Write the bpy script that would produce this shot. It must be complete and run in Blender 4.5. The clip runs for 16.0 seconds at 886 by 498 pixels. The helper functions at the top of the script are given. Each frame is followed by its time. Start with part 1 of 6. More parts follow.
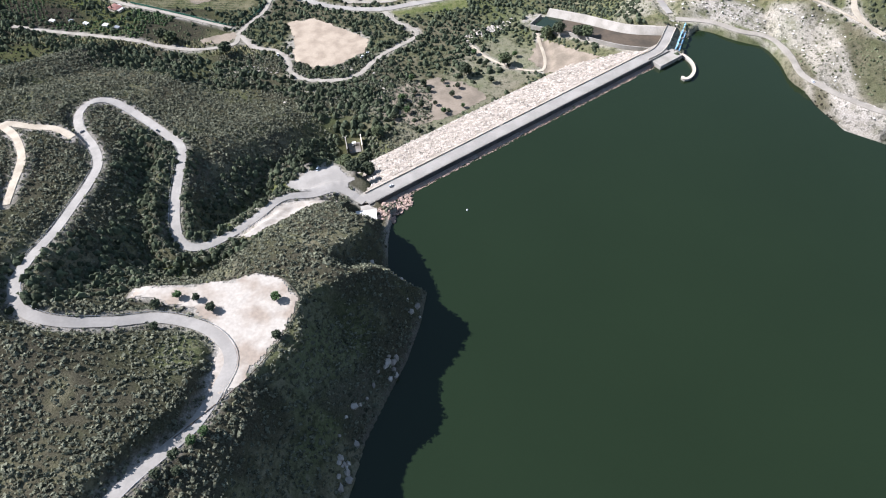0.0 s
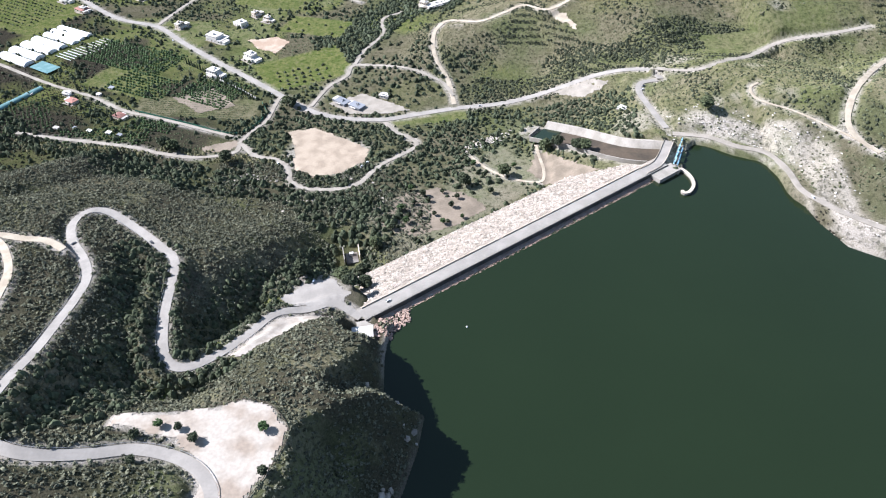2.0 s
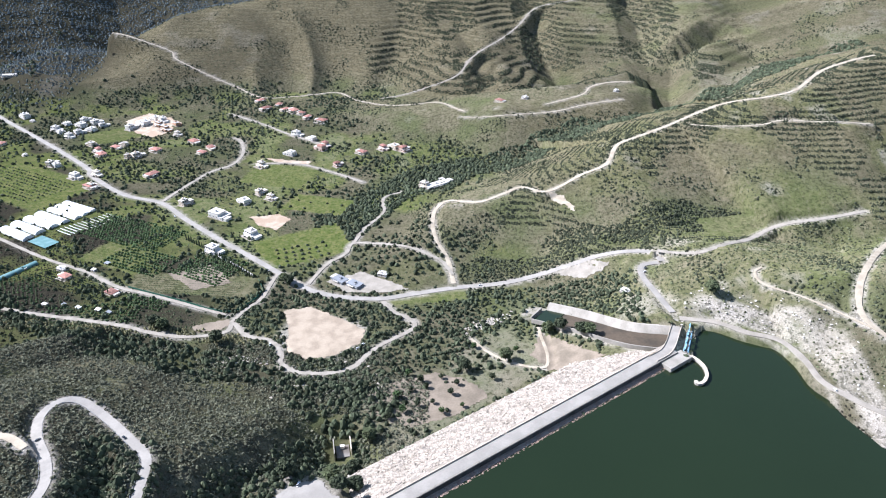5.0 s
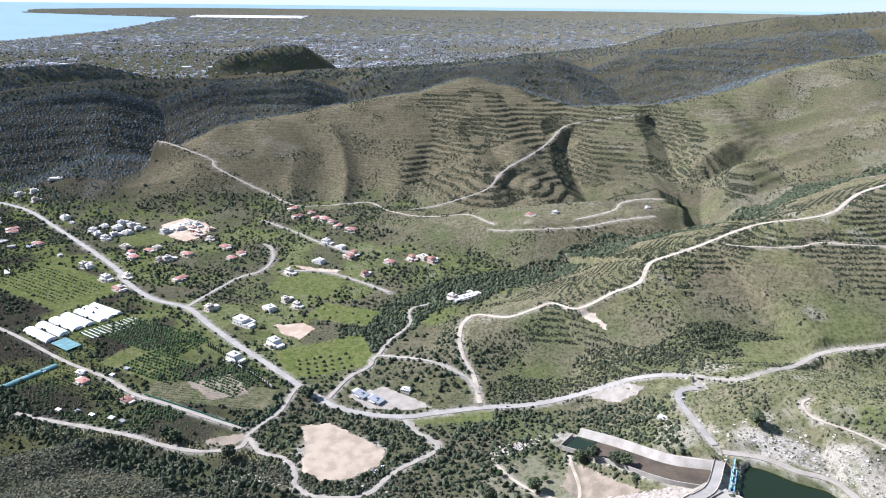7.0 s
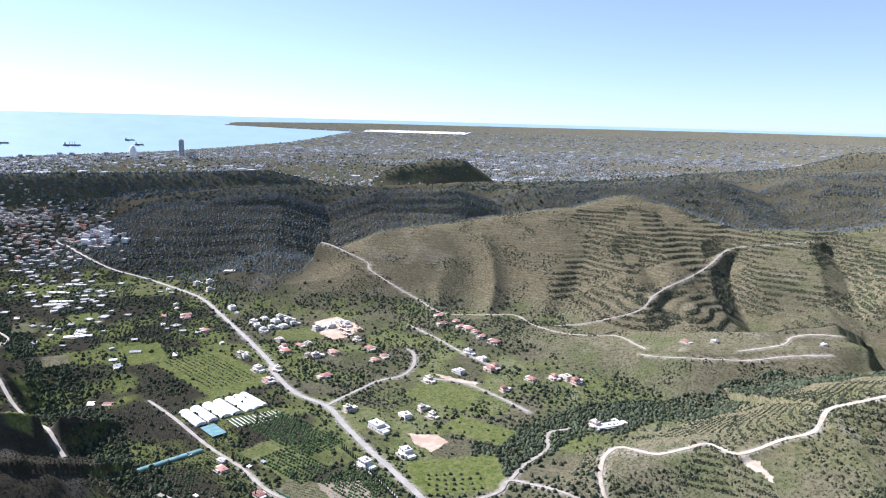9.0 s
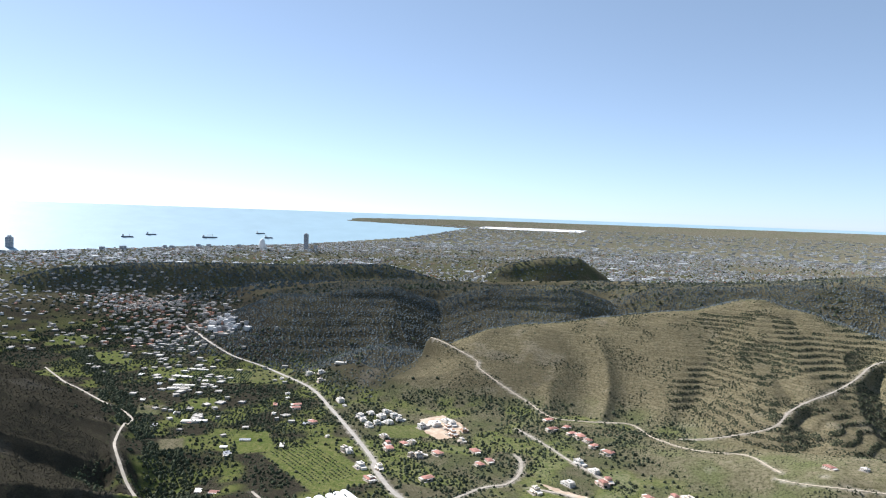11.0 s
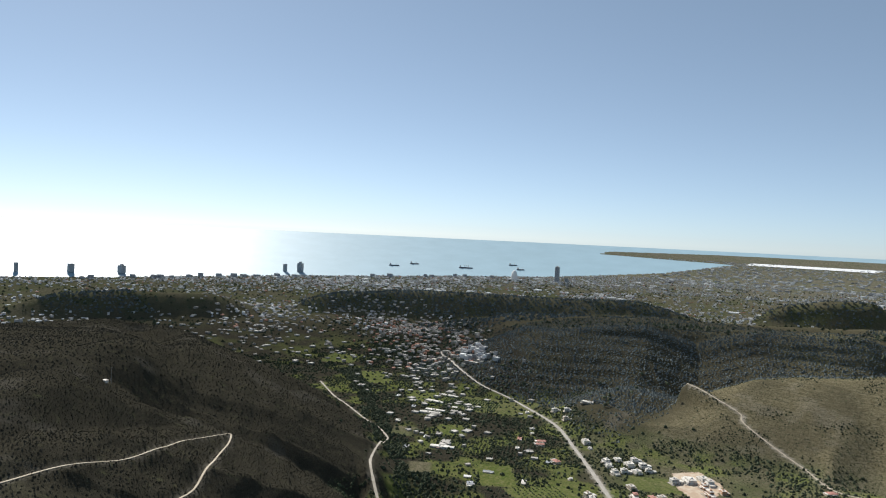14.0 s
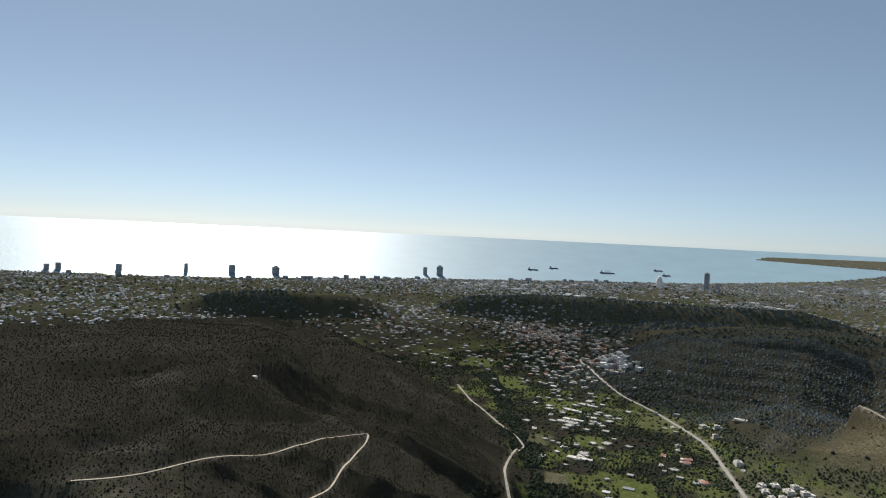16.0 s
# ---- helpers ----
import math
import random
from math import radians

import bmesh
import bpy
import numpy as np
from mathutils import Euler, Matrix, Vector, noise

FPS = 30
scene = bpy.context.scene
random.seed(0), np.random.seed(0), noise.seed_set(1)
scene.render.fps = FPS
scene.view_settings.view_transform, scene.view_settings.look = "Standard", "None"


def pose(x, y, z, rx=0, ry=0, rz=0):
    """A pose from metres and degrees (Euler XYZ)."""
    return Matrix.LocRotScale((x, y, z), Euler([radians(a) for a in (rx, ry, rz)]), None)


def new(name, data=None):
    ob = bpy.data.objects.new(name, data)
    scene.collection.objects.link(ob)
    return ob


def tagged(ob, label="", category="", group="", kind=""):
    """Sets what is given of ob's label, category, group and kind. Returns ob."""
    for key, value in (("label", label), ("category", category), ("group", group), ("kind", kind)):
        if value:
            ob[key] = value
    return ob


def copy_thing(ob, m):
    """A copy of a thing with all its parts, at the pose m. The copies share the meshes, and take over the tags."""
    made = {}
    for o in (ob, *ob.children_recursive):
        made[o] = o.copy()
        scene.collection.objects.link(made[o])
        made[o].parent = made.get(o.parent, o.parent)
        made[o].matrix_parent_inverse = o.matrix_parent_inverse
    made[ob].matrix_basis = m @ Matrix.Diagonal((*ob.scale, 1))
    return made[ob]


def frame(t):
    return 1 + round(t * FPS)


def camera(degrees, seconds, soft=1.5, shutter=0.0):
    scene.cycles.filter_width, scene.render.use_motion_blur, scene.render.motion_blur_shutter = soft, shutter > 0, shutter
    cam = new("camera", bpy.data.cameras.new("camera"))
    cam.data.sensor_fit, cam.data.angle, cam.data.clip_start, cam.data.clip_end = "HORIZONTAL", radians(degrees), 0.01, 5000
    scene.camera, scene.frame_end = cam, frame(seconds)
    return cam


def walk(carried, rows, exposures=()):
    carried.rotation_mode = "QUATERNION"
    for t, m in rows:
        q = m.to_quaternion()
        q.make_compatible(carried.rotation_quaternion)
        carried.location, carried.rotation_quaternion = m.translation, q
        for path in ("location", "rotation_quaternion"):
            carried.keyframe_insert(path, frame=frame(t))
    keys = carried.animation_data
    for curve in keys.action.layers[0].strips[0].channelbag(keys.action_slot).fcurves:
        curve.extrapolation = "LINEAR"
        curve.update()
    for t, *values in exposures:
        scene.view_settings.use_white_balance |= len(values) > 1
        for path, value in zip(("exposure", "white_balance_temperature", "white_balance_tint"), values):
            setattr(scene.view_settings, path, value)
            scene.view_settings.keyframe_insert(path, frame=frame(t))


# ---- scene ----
cam = camera(65.45, 16.0, soft=1.1)
PATH = [
    (0.0, pose(-0.00, 0.00, 415.60, 40.19, 1.11, 0.00)),
    (0.5, pose(-0.61, 6.29, 415.69, 41.65, 0.98, 0.05)),
    (1.0, pose(-1.18, 12.53, 415.76, 43.39, 0.85, 0.09)),
    (1.5, pose(-1.70, 18.76, 415.75, 45.71, 0.70, 0.13)),
    (2.0, pose(-2.21, 24.99, 415.67, 47.98, 0.55, 0.14)),
    (2.5, pose(-2.61, 31.22, 415.58, 50.28, 0.39, 0.14)),
    (3.0, pose(-2.92, 37.51, 415.47, 52.58, 0.26, 0.14)),
    (3.5, pose(-3.22, 43.86, 415.38, 54.83, 0.16, 0.12)),
    (4.0, pose(-3.56, 50.23, 415.35, 57.05, 0.03, 0.10)),
    (6.5, pose(-7.06, 79.94, 414.92, 68.14, -0.60, 1.51)),
    (7.0, pose(-7.13, 85.32, 414.64, 70.37, -0.70, 2.93)),
    (7.5, pose(-7.09, 90.65, 414.37, 72.63, -0.84, 5.04)),
    (8.0, pose(-6.96, 95.96, 414.12, 74.87, -1.03, 8.55)),
    (8.5, pose(-6.74, 101.32, 413.91, 77.09, -1.34, 12.34)),
    (9.0, pose(-6.56, 106.78, 413.73, 79.29, -1.53, 15.80)),
    (9.5, pose(-6.43, 112.28, 413.53, 81.43, -1.71, 18.89)),
    (12.0, pose(-8.12, 140.50, 415.94, 89.08, -2.34, 31.34)),
    (12.5, pose(-9.83, 145.50, 416.70, 88.99, -2.44, 35.74)),
    (13.0, pose(-11.82, 150.37, 417.44, 88.90, -2.54, 39.53)),
    (13.5, pose(-14.05, 155.16, 418.07, 88.82, -2.62, 43.11)),
    (14.0, pose(-16.53, 159.92, 418.59, 88.77, -2.70, 46.23)),
    (14.5, pose(-19.24, 164.66, 418.99, 88.70, -2.78, 49.86)),
    (15.0, pose(-22.11, 169.37, 419.32, 88.63, -2.80, 52.67)),
    (15.5, pose(-25.15, 174.02, 419.64, 88.59, -2.75, 55.09)),
    (16.0, pose(-28.28, 178.58, 419.97, 88.54, -2.73, 57.83)),
]
walk(cam, PATH, [(0.0, 1.18, 5750, 16), (4.0, 1.36, 5600, 16), (6.5, 1.22, 5550, 17), (8.5, 1.24, 5650, 20), (9.5, 1.36, 5650, 20), (12.0, 0.93, 6350, 9), (14.0, 0.62, 6400, 9), (16.0, 0.32, 6450, 9)])

# ---- world and sun ----
SUN_YAW, SUN_UP = 76.0, 38.5          # degrees left of +y, degrees above the horizon
world = bpy.data.worlds.new("sky")
scene.world = world
world.use_nodes = True
wn = world.node_tree.nodes
wn.clear()
sky = wn.new("ShaderNodeTexSky")
sky.sky_type = "NISHITA"
sky.sun_disc = False
sky.sun_elevation = radians(SUN_UP)
sky.sun_rotation = radians(-SUN_YAW)
sky.air_density, sky.dust_density, sky.ozone_density, sky.altitude = 0.6, 0.15, 3.0, 400
back = wn.new("ShaderNodeBackground")
back.inputs["Strength"].default_value = 0.078
wout = wn.new("ShaderNodeOutputWorld")
haze = wn.new("ShaderNodeHueSaturation")
haze.inputs["Hue"].default_value, haze.inputs["Saturation"].default_value = 0.490, 0.72
world.node_tree.links.new(sky.outputs[0], haze.inputs["Color"])
veil = wn.new("ShaderNodeMix")            # an even thin haze over the whole sky
veil.data_type = "RGBA"
veil.inputs["Factor"].default_value = 0.3
veil.inputs["B"].default_value = (1.9, 2.9, 4.1, 1)
world.node_tree.links.new(haze.outputs[0], veil.inputs["A"])
world.node_tree.links.new(veil.outputs["Result"], back.inputs["Color"])
world.node_tree.links.new(back.outputs[0], wout.inputs["Surface"])
sun_data = bpy.data.lights.new("sun", "SUN")
sun_data.energy, sun_data.angle, sun_data.color = 5.0, radians(0.5), (1.0, 0.96, 0.90)
sun = new("sun", sun_data)
to_sun = Vector((-math.sin(radians(SUN_YAW)) * math.cos(radians(SUN_UP)), math.cos(radians(SUN_YAW)) * math.cos(radians(SUN_UP)), math.sin(radians(SUN_UP))))
sun.rotation_euler = to_sun.to_track_quat("Z", "Y").to_euler()
sun.location = (0, 0, 900)


# ---- materials ----
def material(name, colour, rough=0.85, grain=1.0, spread=0.25, second=None, metal=0.0, bump=0.3, island=0.0, per_object=0.0, spec=0.3):
    """A surface of one colour with variation at two scales (grain: metres), optional second colour in patches."""
    m = bpy.data.materials.new(name)
    m.use_nodes = True
    nt = m.node_tree
    n, link = nt.nodes, nt.links.new
    bsdf = n["Principled BSDF"]
    bsdf.inputs["Roughness"].default_value, bsdf.inputs["Metallic"].default_value = rough, metal
    bsdf.inputs["Specular IOR Level"].default_value = spec
    geo = n.new("ShaderNodeNewGeometry")
    fine, broad = n.new("ShaderNodeTexNoise"), n.new("ShaderNodeTexNoise")
    for tex, scale, detail in ((fine, 1.0 / grain, 4.0), (broad, 0.11 / grain, 3.0)):
        tex.inputs["Scale"].default_value, tex.inputs["Detail"].default_value = scale, detail
        link(geo.outputs["Position"], tex.inputs["Vector"])
    mix = n.new("ShaderNodeMix")
    mix.data_type = "RGBA"
    ramp = n.new("ShaderNodeMapRange")
    ramp.inputs["From Min"].default_value, ramp.inputs["From Max"].default_value = 0.42, 0.62
    link(broad.outputs["Fac"], ramp.inputs["Value"])
    link(ramp.outputs["Result"], mix.inputs["Factor"])
    mix.inputs["A"].default_value = (*colour, 1)
    mix.inputs["B"].default_value = (*(second or [c * (1 - 0.6 * spread) for c in colour]), 1)
    total = n.new("ShaderNodeMath")
    total.operation = "MULTIPLY_ADD"
    total.inputs[1].default_value, total.inputs[2].default_value = 2 * spread, 1.0 - spread
    link(fine.outputs["Fac"], total.inputs[0])
    value = total.outputs[0]
    for amount, src in ((island, geo.outputs["Random Per Island"]), (per_object, None)):
        if amount:
            if src is None:
                src = n.new("ShaderNodeObjectInfo").outputs["Random"]
            vary = n.new("ShaderNodeMath")
            vary.operation = "MULTIPLY_ADD"
            vary.inputs[1].default_value, vary.inputs[2].default_value = 2 * amount, 1.0 - amount
            link(src, vary.inputs[0])
            both = n.new("ShaderNodeMath")
            both.operation = "MULTIPLY"
            link(value, both.inputs[0])
            link(vary.outputs[0], both.inputs[1])
            value = both.outputs[0]
    tint = n.new("ShaderNodeMix")
    tint.data_type, tint.blend_type = "RGBA", "MULTIPLY"
    tint.inputs["Factor"].default_value = 1.0
    link(mix.outputs["Result"], tint.inputs["A"])
    link(value, tint.inputs["B"])
    link(tint.outputs["Result"], bsdf.inputs["Base Color"])
    if bump:
        b = n.new("ShaderNodeBump")
        b.inputs["Strength"].default_value, b.inputs["Distance"].default_value = bump, 0.15 * grain
        link(fine.outputs["Fac"], b.inputs["Height"])
        link(b.outputs["Normal"], bsdf.inputs["Normal"])
    return m


def ground_material():
    """Stony soil and dry herbs; the cover attribute blends in grass (red), bare pale rock (green), dark litter and
    painted shade under scrub (blue) and dry herbs (alpha).
    """
    m = bpy.data.materials.new("ground")
    m.use_nodes = True
    n, link = m.node_tree.nodes, m.node_tree.links.new
    bsdf = n["Principled BSDF"]
    bsdf.inputs["Roughness"].default_value, bsdf.inputs["Diffuse Roughness"].default_value = 0.95, 0.5
    bsdf.inputs["Specular IOR Level"].default_value = 0.0
    geo = n.new("ShaderNodeNewGeometry")
    cover = n.new("ShaderNodeAttribute")
    cover.attribute_name = "cover"
    split = n.new("ShaderNodeSeparateColor")
    link(cover.outputs["Color"], split.inputs["Color"])
    noises = []
    for scale, detail, rough in ((0.9, 5.0, 0.65), (0.09, 5.0, 0.6), (0.012, 4.0, 0.55)):
        tex = n.new("ShaderNodeTexNoise")
        tex.inputs["Scale"].default_value, tex.inputs["Detail"].default_value, tex.inputs["Roughness"].default_value = scale, detail, rough
        link(geo.outputs["Position"], tex.inputs["Vector"])
        noises.append(tex.outputs["Fac"])

    def ranged(src, a, b):
        r = n.new("ShaderNodeMapRange")
        r.inputs["From Min"].default_value, r.inputs["From Max"].default_value = a, b
        link(src, r.inputs["Value"])
        return r.outputs["Result"]

    def blend(fac, a, b, kind="MIX"):
        mix = n.new("ShaderNodeMix")
        mix.data_type, mix.blend_type = "RGBA", kind
        for sock, v in (("Factor", fac), ("A", a), ("B", b)):
            if isinstance(v, (float, int)):
                mix.inputs[sock].default_value = v
            elif isinstance(v, tuple):
                mix.inputs[sock].default_value = (*v, 1)
            else:
                link(v, mix.inputs[sock])
        return mix.outputs["Result"]

    def times(a, b):
        q = n.new("ShaderNodeMath")
        q.operation = "MULTIPLY"
        link(a, q.inputs[0])
        if isinstance(b, float):
            q.inputs[1].default_value = b
        else:
            link(b, q.inputs[1])
        return q.outputs[0]

    soil = blend(ranged(noises[1], 0.35, 0.65), (0.122, 0.114, 0.064), (0.200, 0.176, 0.112))
    soil = blend(ranged(noises[2], 0.45, 0.62), soil, (0.118, 0.128, 0.058))
    soil = blend(cover.outputs["Alpha"], soil, blend(ranged(noises[1], 0.35, 0.65), (0.132, 0.112, 0.064), (0.202, 0.172, 0.106)))
    herb = blend(ranged(noises[1], 0.4, 0.65), (0.108, 0.135, 0.036), (0.178, 0.180, 0.062))
    rock = blend(ranged(noises[0], 0.3, 0.7), (0.36, 0.32, 0.265), (0.50, 0.45, 0.385))
    # litter colour, dark enough to paint shade on slopes and between bushes
    litter_shade = blend(ranged(noises[0], 0.35, 0.65), (0.028, 0.025, 0.018), (0.064, 0.057, 0.041))
    col = blend(times(split.outputs["Blue"], ranged(noises[1], 0.0, 0.45)), soil, litter_shade)
    col = blend(split.outputs["Red"], col, herb)
    col = blend(times(split.outputs["Green"], ranged(noises[1], 0.25, 0.5)), col, rock)
    apart = n.new("ShaderNodeSeparateXYZ")
    link(geo.outputs["Position"], apart.inputs["Vector"])
    wave = n.new("ShaderNodeMath")
    wave.operation = "MULTIPLY_ADD"
    wave.inputs[1].default_value = 14.0
    link(noises[2], wave.inputs[0])
    link(apart.outputs["Z"], wave.inputs[2])
    turns = n.new("ShaderNodeMath")
    turns.operation = "PINGPONG"
    turns.inputs[1].default_value = 2.6
    link(wave.outputs[0], turns.inputs[0])
    bench = times(times(ranged(turns.outputs[0], 1.2, 2.2), cover.outputs["Alpha"]), ranged(noises[1], 0.45, 0.6))
    col = blend(times(bench, 0.5), col, (0.040, 0.042, 0.026))
    tuft = n.new("ShaderNodeTexNoise")
    tuft.inputs["Scale"].default_value, tuft.inputs["Detail"].default_value, tuft.inputs["Roughness"].default_value = 0.23, 3.0, 0.6
    link(geo.outputs["Position"], tuft.inputs["Vector"])
    col = blend(times(times(ranged(tuft.outputs["Fac"], 0.52, 0.62), 0.6), ranged(split.outputs["Blue"], 1.0, 0.2)), col, blend(split.outputs["Red"], (0.040, 0.040, 0.022), (0.045, 0.075, 0.018)))
    col = blend(times(times(ranged(tuft.outputs["Fac"], 0.44, 0.34), 0.45), ranged(split.outputs["Blue"], 0.5, 0.1)), col, (0.21, 0.185, 0.125))
    speck = n.new("ShaderNodeMath")
    speck.operation = "MULTIPLY_ADD"
    speck.inputs[1].default_value, speck.inputs[2].default_value = 1.3, 0.35
    link(noises[0], speck.inputs[0])
    col = blend(1.0, col, speck.outputs[0], "MULTIPLY")
    link(col, bsdf.inputs["Base Color"])
    bump = n.new("ShaderNodeBump")
    bump.inputs["Strength"].default_value, bump.inputs["Distance"].default_value = 0.7, 1.0
    link(noises[0], bump.inputs["Height"])
    link(bump.outputs["Normal"], bsdf.inputs["Normal"])
    return m


def water_material(name, colour, rough, ripple):
    m = bpy.data.materials.new(name)
    m.use_nodes = True
    n, link = m.node_tree.nodes, m.node_tree.links.new
    bsdf = n["Principled BSDF"]
    bsdf.inputs["Roughness"].default_value = rough
    bsdf.inputs["IOR"].default_value = 1.33
    geo = n.new("ShaderNodeNewGeometry")
    broad = n.new("ShaderNodeTexNoise")
    broad.inputs["Scale"].default_value, broad.inputs["Detail"].default_value = 0.008, 3.0
    link(geo.outputs["Position"], broad.inputs["Vector"])
    mix = n.new("ShaderNodeMix")
    mix.data_type = "RGBA"
    link(broad.outputs["Fac"], mix.inputs["Factor"])
    mix.inputs["A"].default_value = (*colour, 1)
    mix.inputs["B"].default_value = (*[c * 1.25 for c in colour], 1)
    link(mix.outputs["Result"], bsdf.inputs["Base Color"])
    waves = n.new("ShaderNodeTexNoise")
    waves.inputs["Scale"].default_value, waves.inputs["Detail"].default_value = ripple, 4.0
    link(geo.outputs["Position"], waves.inputs["Vector"])
    bump = n.new("ShaderNodeBump")
    bump.inputs["Strength"].default_value, bump.inputs["Distance"].default_value = 0.25, 0.15 / ripple
    link(waves.outputs["Fac"], bump.inputs["Height"])
    link(bump.outputs["Normal"], bsdf.inputs["Normal"])
    return m


GROUND = ground_material()
LAKE = water_material("lake_water", (0.0105, 0.0180, 0.0074), 0.12, 0.8)
SEA = water_material("sea_water", (0.22, 0.32, 0.37), 0.5, 0.05)
ASPHALT = material("road_asphalt", (0.262, 0.240, 0.208), 0.9, 1.5, 0.14, (0.315, 0.288, 0.250), bump=0.15)
PALE = material("gravel_road", (0.315, 0.280, 0.230), 0.95, 1.2, 0.2, (0.25, 0.222, 0.178))
DIRT = material("dirt_track", (0.42, 0.36, 0.27), 0.95, 1.2, 0.2, (0.34, 0.285, 0.21))
SAND = material("bare_earth", (0.37, 0.30, 0.22), 0.95, 1.5, 0.3, (0.28, 0.222, 0.16))


# ---- the lie of the land ----
EYE = np.array([-10.0, 140.0, 415.0])


def smooth(a, b, v):
    u = np.clip((v - a) / (b - a), 0.0, 1.0)
    return u * u * (3 - 2 * u)


def near_line(x, y, pts):
    """Distance to a polyline of (x, y, z), the line's z there, and about how far along it lies (eased at the corners)."""
    best = np.full(np.shape(x), 1e12)
    zed = np.zeros(np.shape(x))
    along = np.zeros(np.shape(x))
    weight = np.zeros(np.shape(x))
    run = 0.0
    for (ax, ay, az), (bx, by, bz) in zip(pts[:-1], pts[1:]):
        ux, uy = bx - ax, by - ay
        n = math.hypot(ux, uy) or 1e-6
        u = np.clip(((x - ax) * ux + (y - ay) * uy) / (n * n), 0, 1)
        d = (x - ax - u * ux) ** 2 + (y - ay - u * uy) ** 2
        m = d < best
        best = np.where(m, d, best)
        zed = np.where(m, az + (bz - az) * u, zed)
        w = 1.0 / (d + 400.0) ** 3
        along = along + w * (run + u * n)
        weight = weight + w
        run += n
    return np.sqrt(best), zed, along / weight


def inside(x, y, poly):
    """Signed distance to a closed polygon of (x, y), negative inside."""
    d, _, _ = near_line(x, y, [(a, b, 0) for a, b in poly] + [(*poly[0], 0)])
    odd = np.zeros(np.shape(x), bool)
    for (ax, ay), (bx, by) in zip(poly, poly[1:] + poly[:1]):
        hit = ((ay > y) != (by > y)) & (x < (bx - ax) * (y - ay) / ((by - ay) or 1e-9) + ax)
        odd ^= hit
    return np.where(odd, -d, d)


def lattice(ix, iy, seed):
    v = np.sin(ix * 127.1 + iy * 311.7 + seed * 74.7) * 43758.5453
    return v - np.floor(v)


def bumps(x, y, size, seed=0):
    """Value noise of that size, -1 to 1."""
    u, v = x / size, y / size
    i, j = np.floor(u), np.floor(v)
    a, b = u - i, v - j
    a, b = a * a * (3 - 2 * a), b * b * (3 - 2 * b)
    top = lattice(i, j, seed) * (1 - a) + lattice(i + 1, j, seed) * a
    low = lattice(i, j + 1, seed) * (1 - a) + lattice(i + 1, j + 1, seed) * a
    return 2 * (top * (1 - b) + low * b) - 1


def fractal(x, y, size, octaves, seed=0):
    total = 0
    for k in range(octaves):
        total = total + bumps(x + 13.7 * k, y - 7.1 * k, size / 2 ** k, seed + k) / 2 ** k
    return total


SHORE = [(-75, 60), (-66, 150), (-58, 190), (-45, 222), (-33, 250), (-24, 282), (-20, 309), (-50, 322), (-52, 360), (-50, 388), (-8, 424),
         (108, 500), (221, 586), (238, 606), (253, 644), (264, 655), (286, 648), (318, 627), (338, 594), (340, 560), (342, 524), (356, 486), (392, 462),
         (470, 430), (620, 380), (900, 320), (1300, 200), (1500, -600), (300, -900), (-40, -600)]

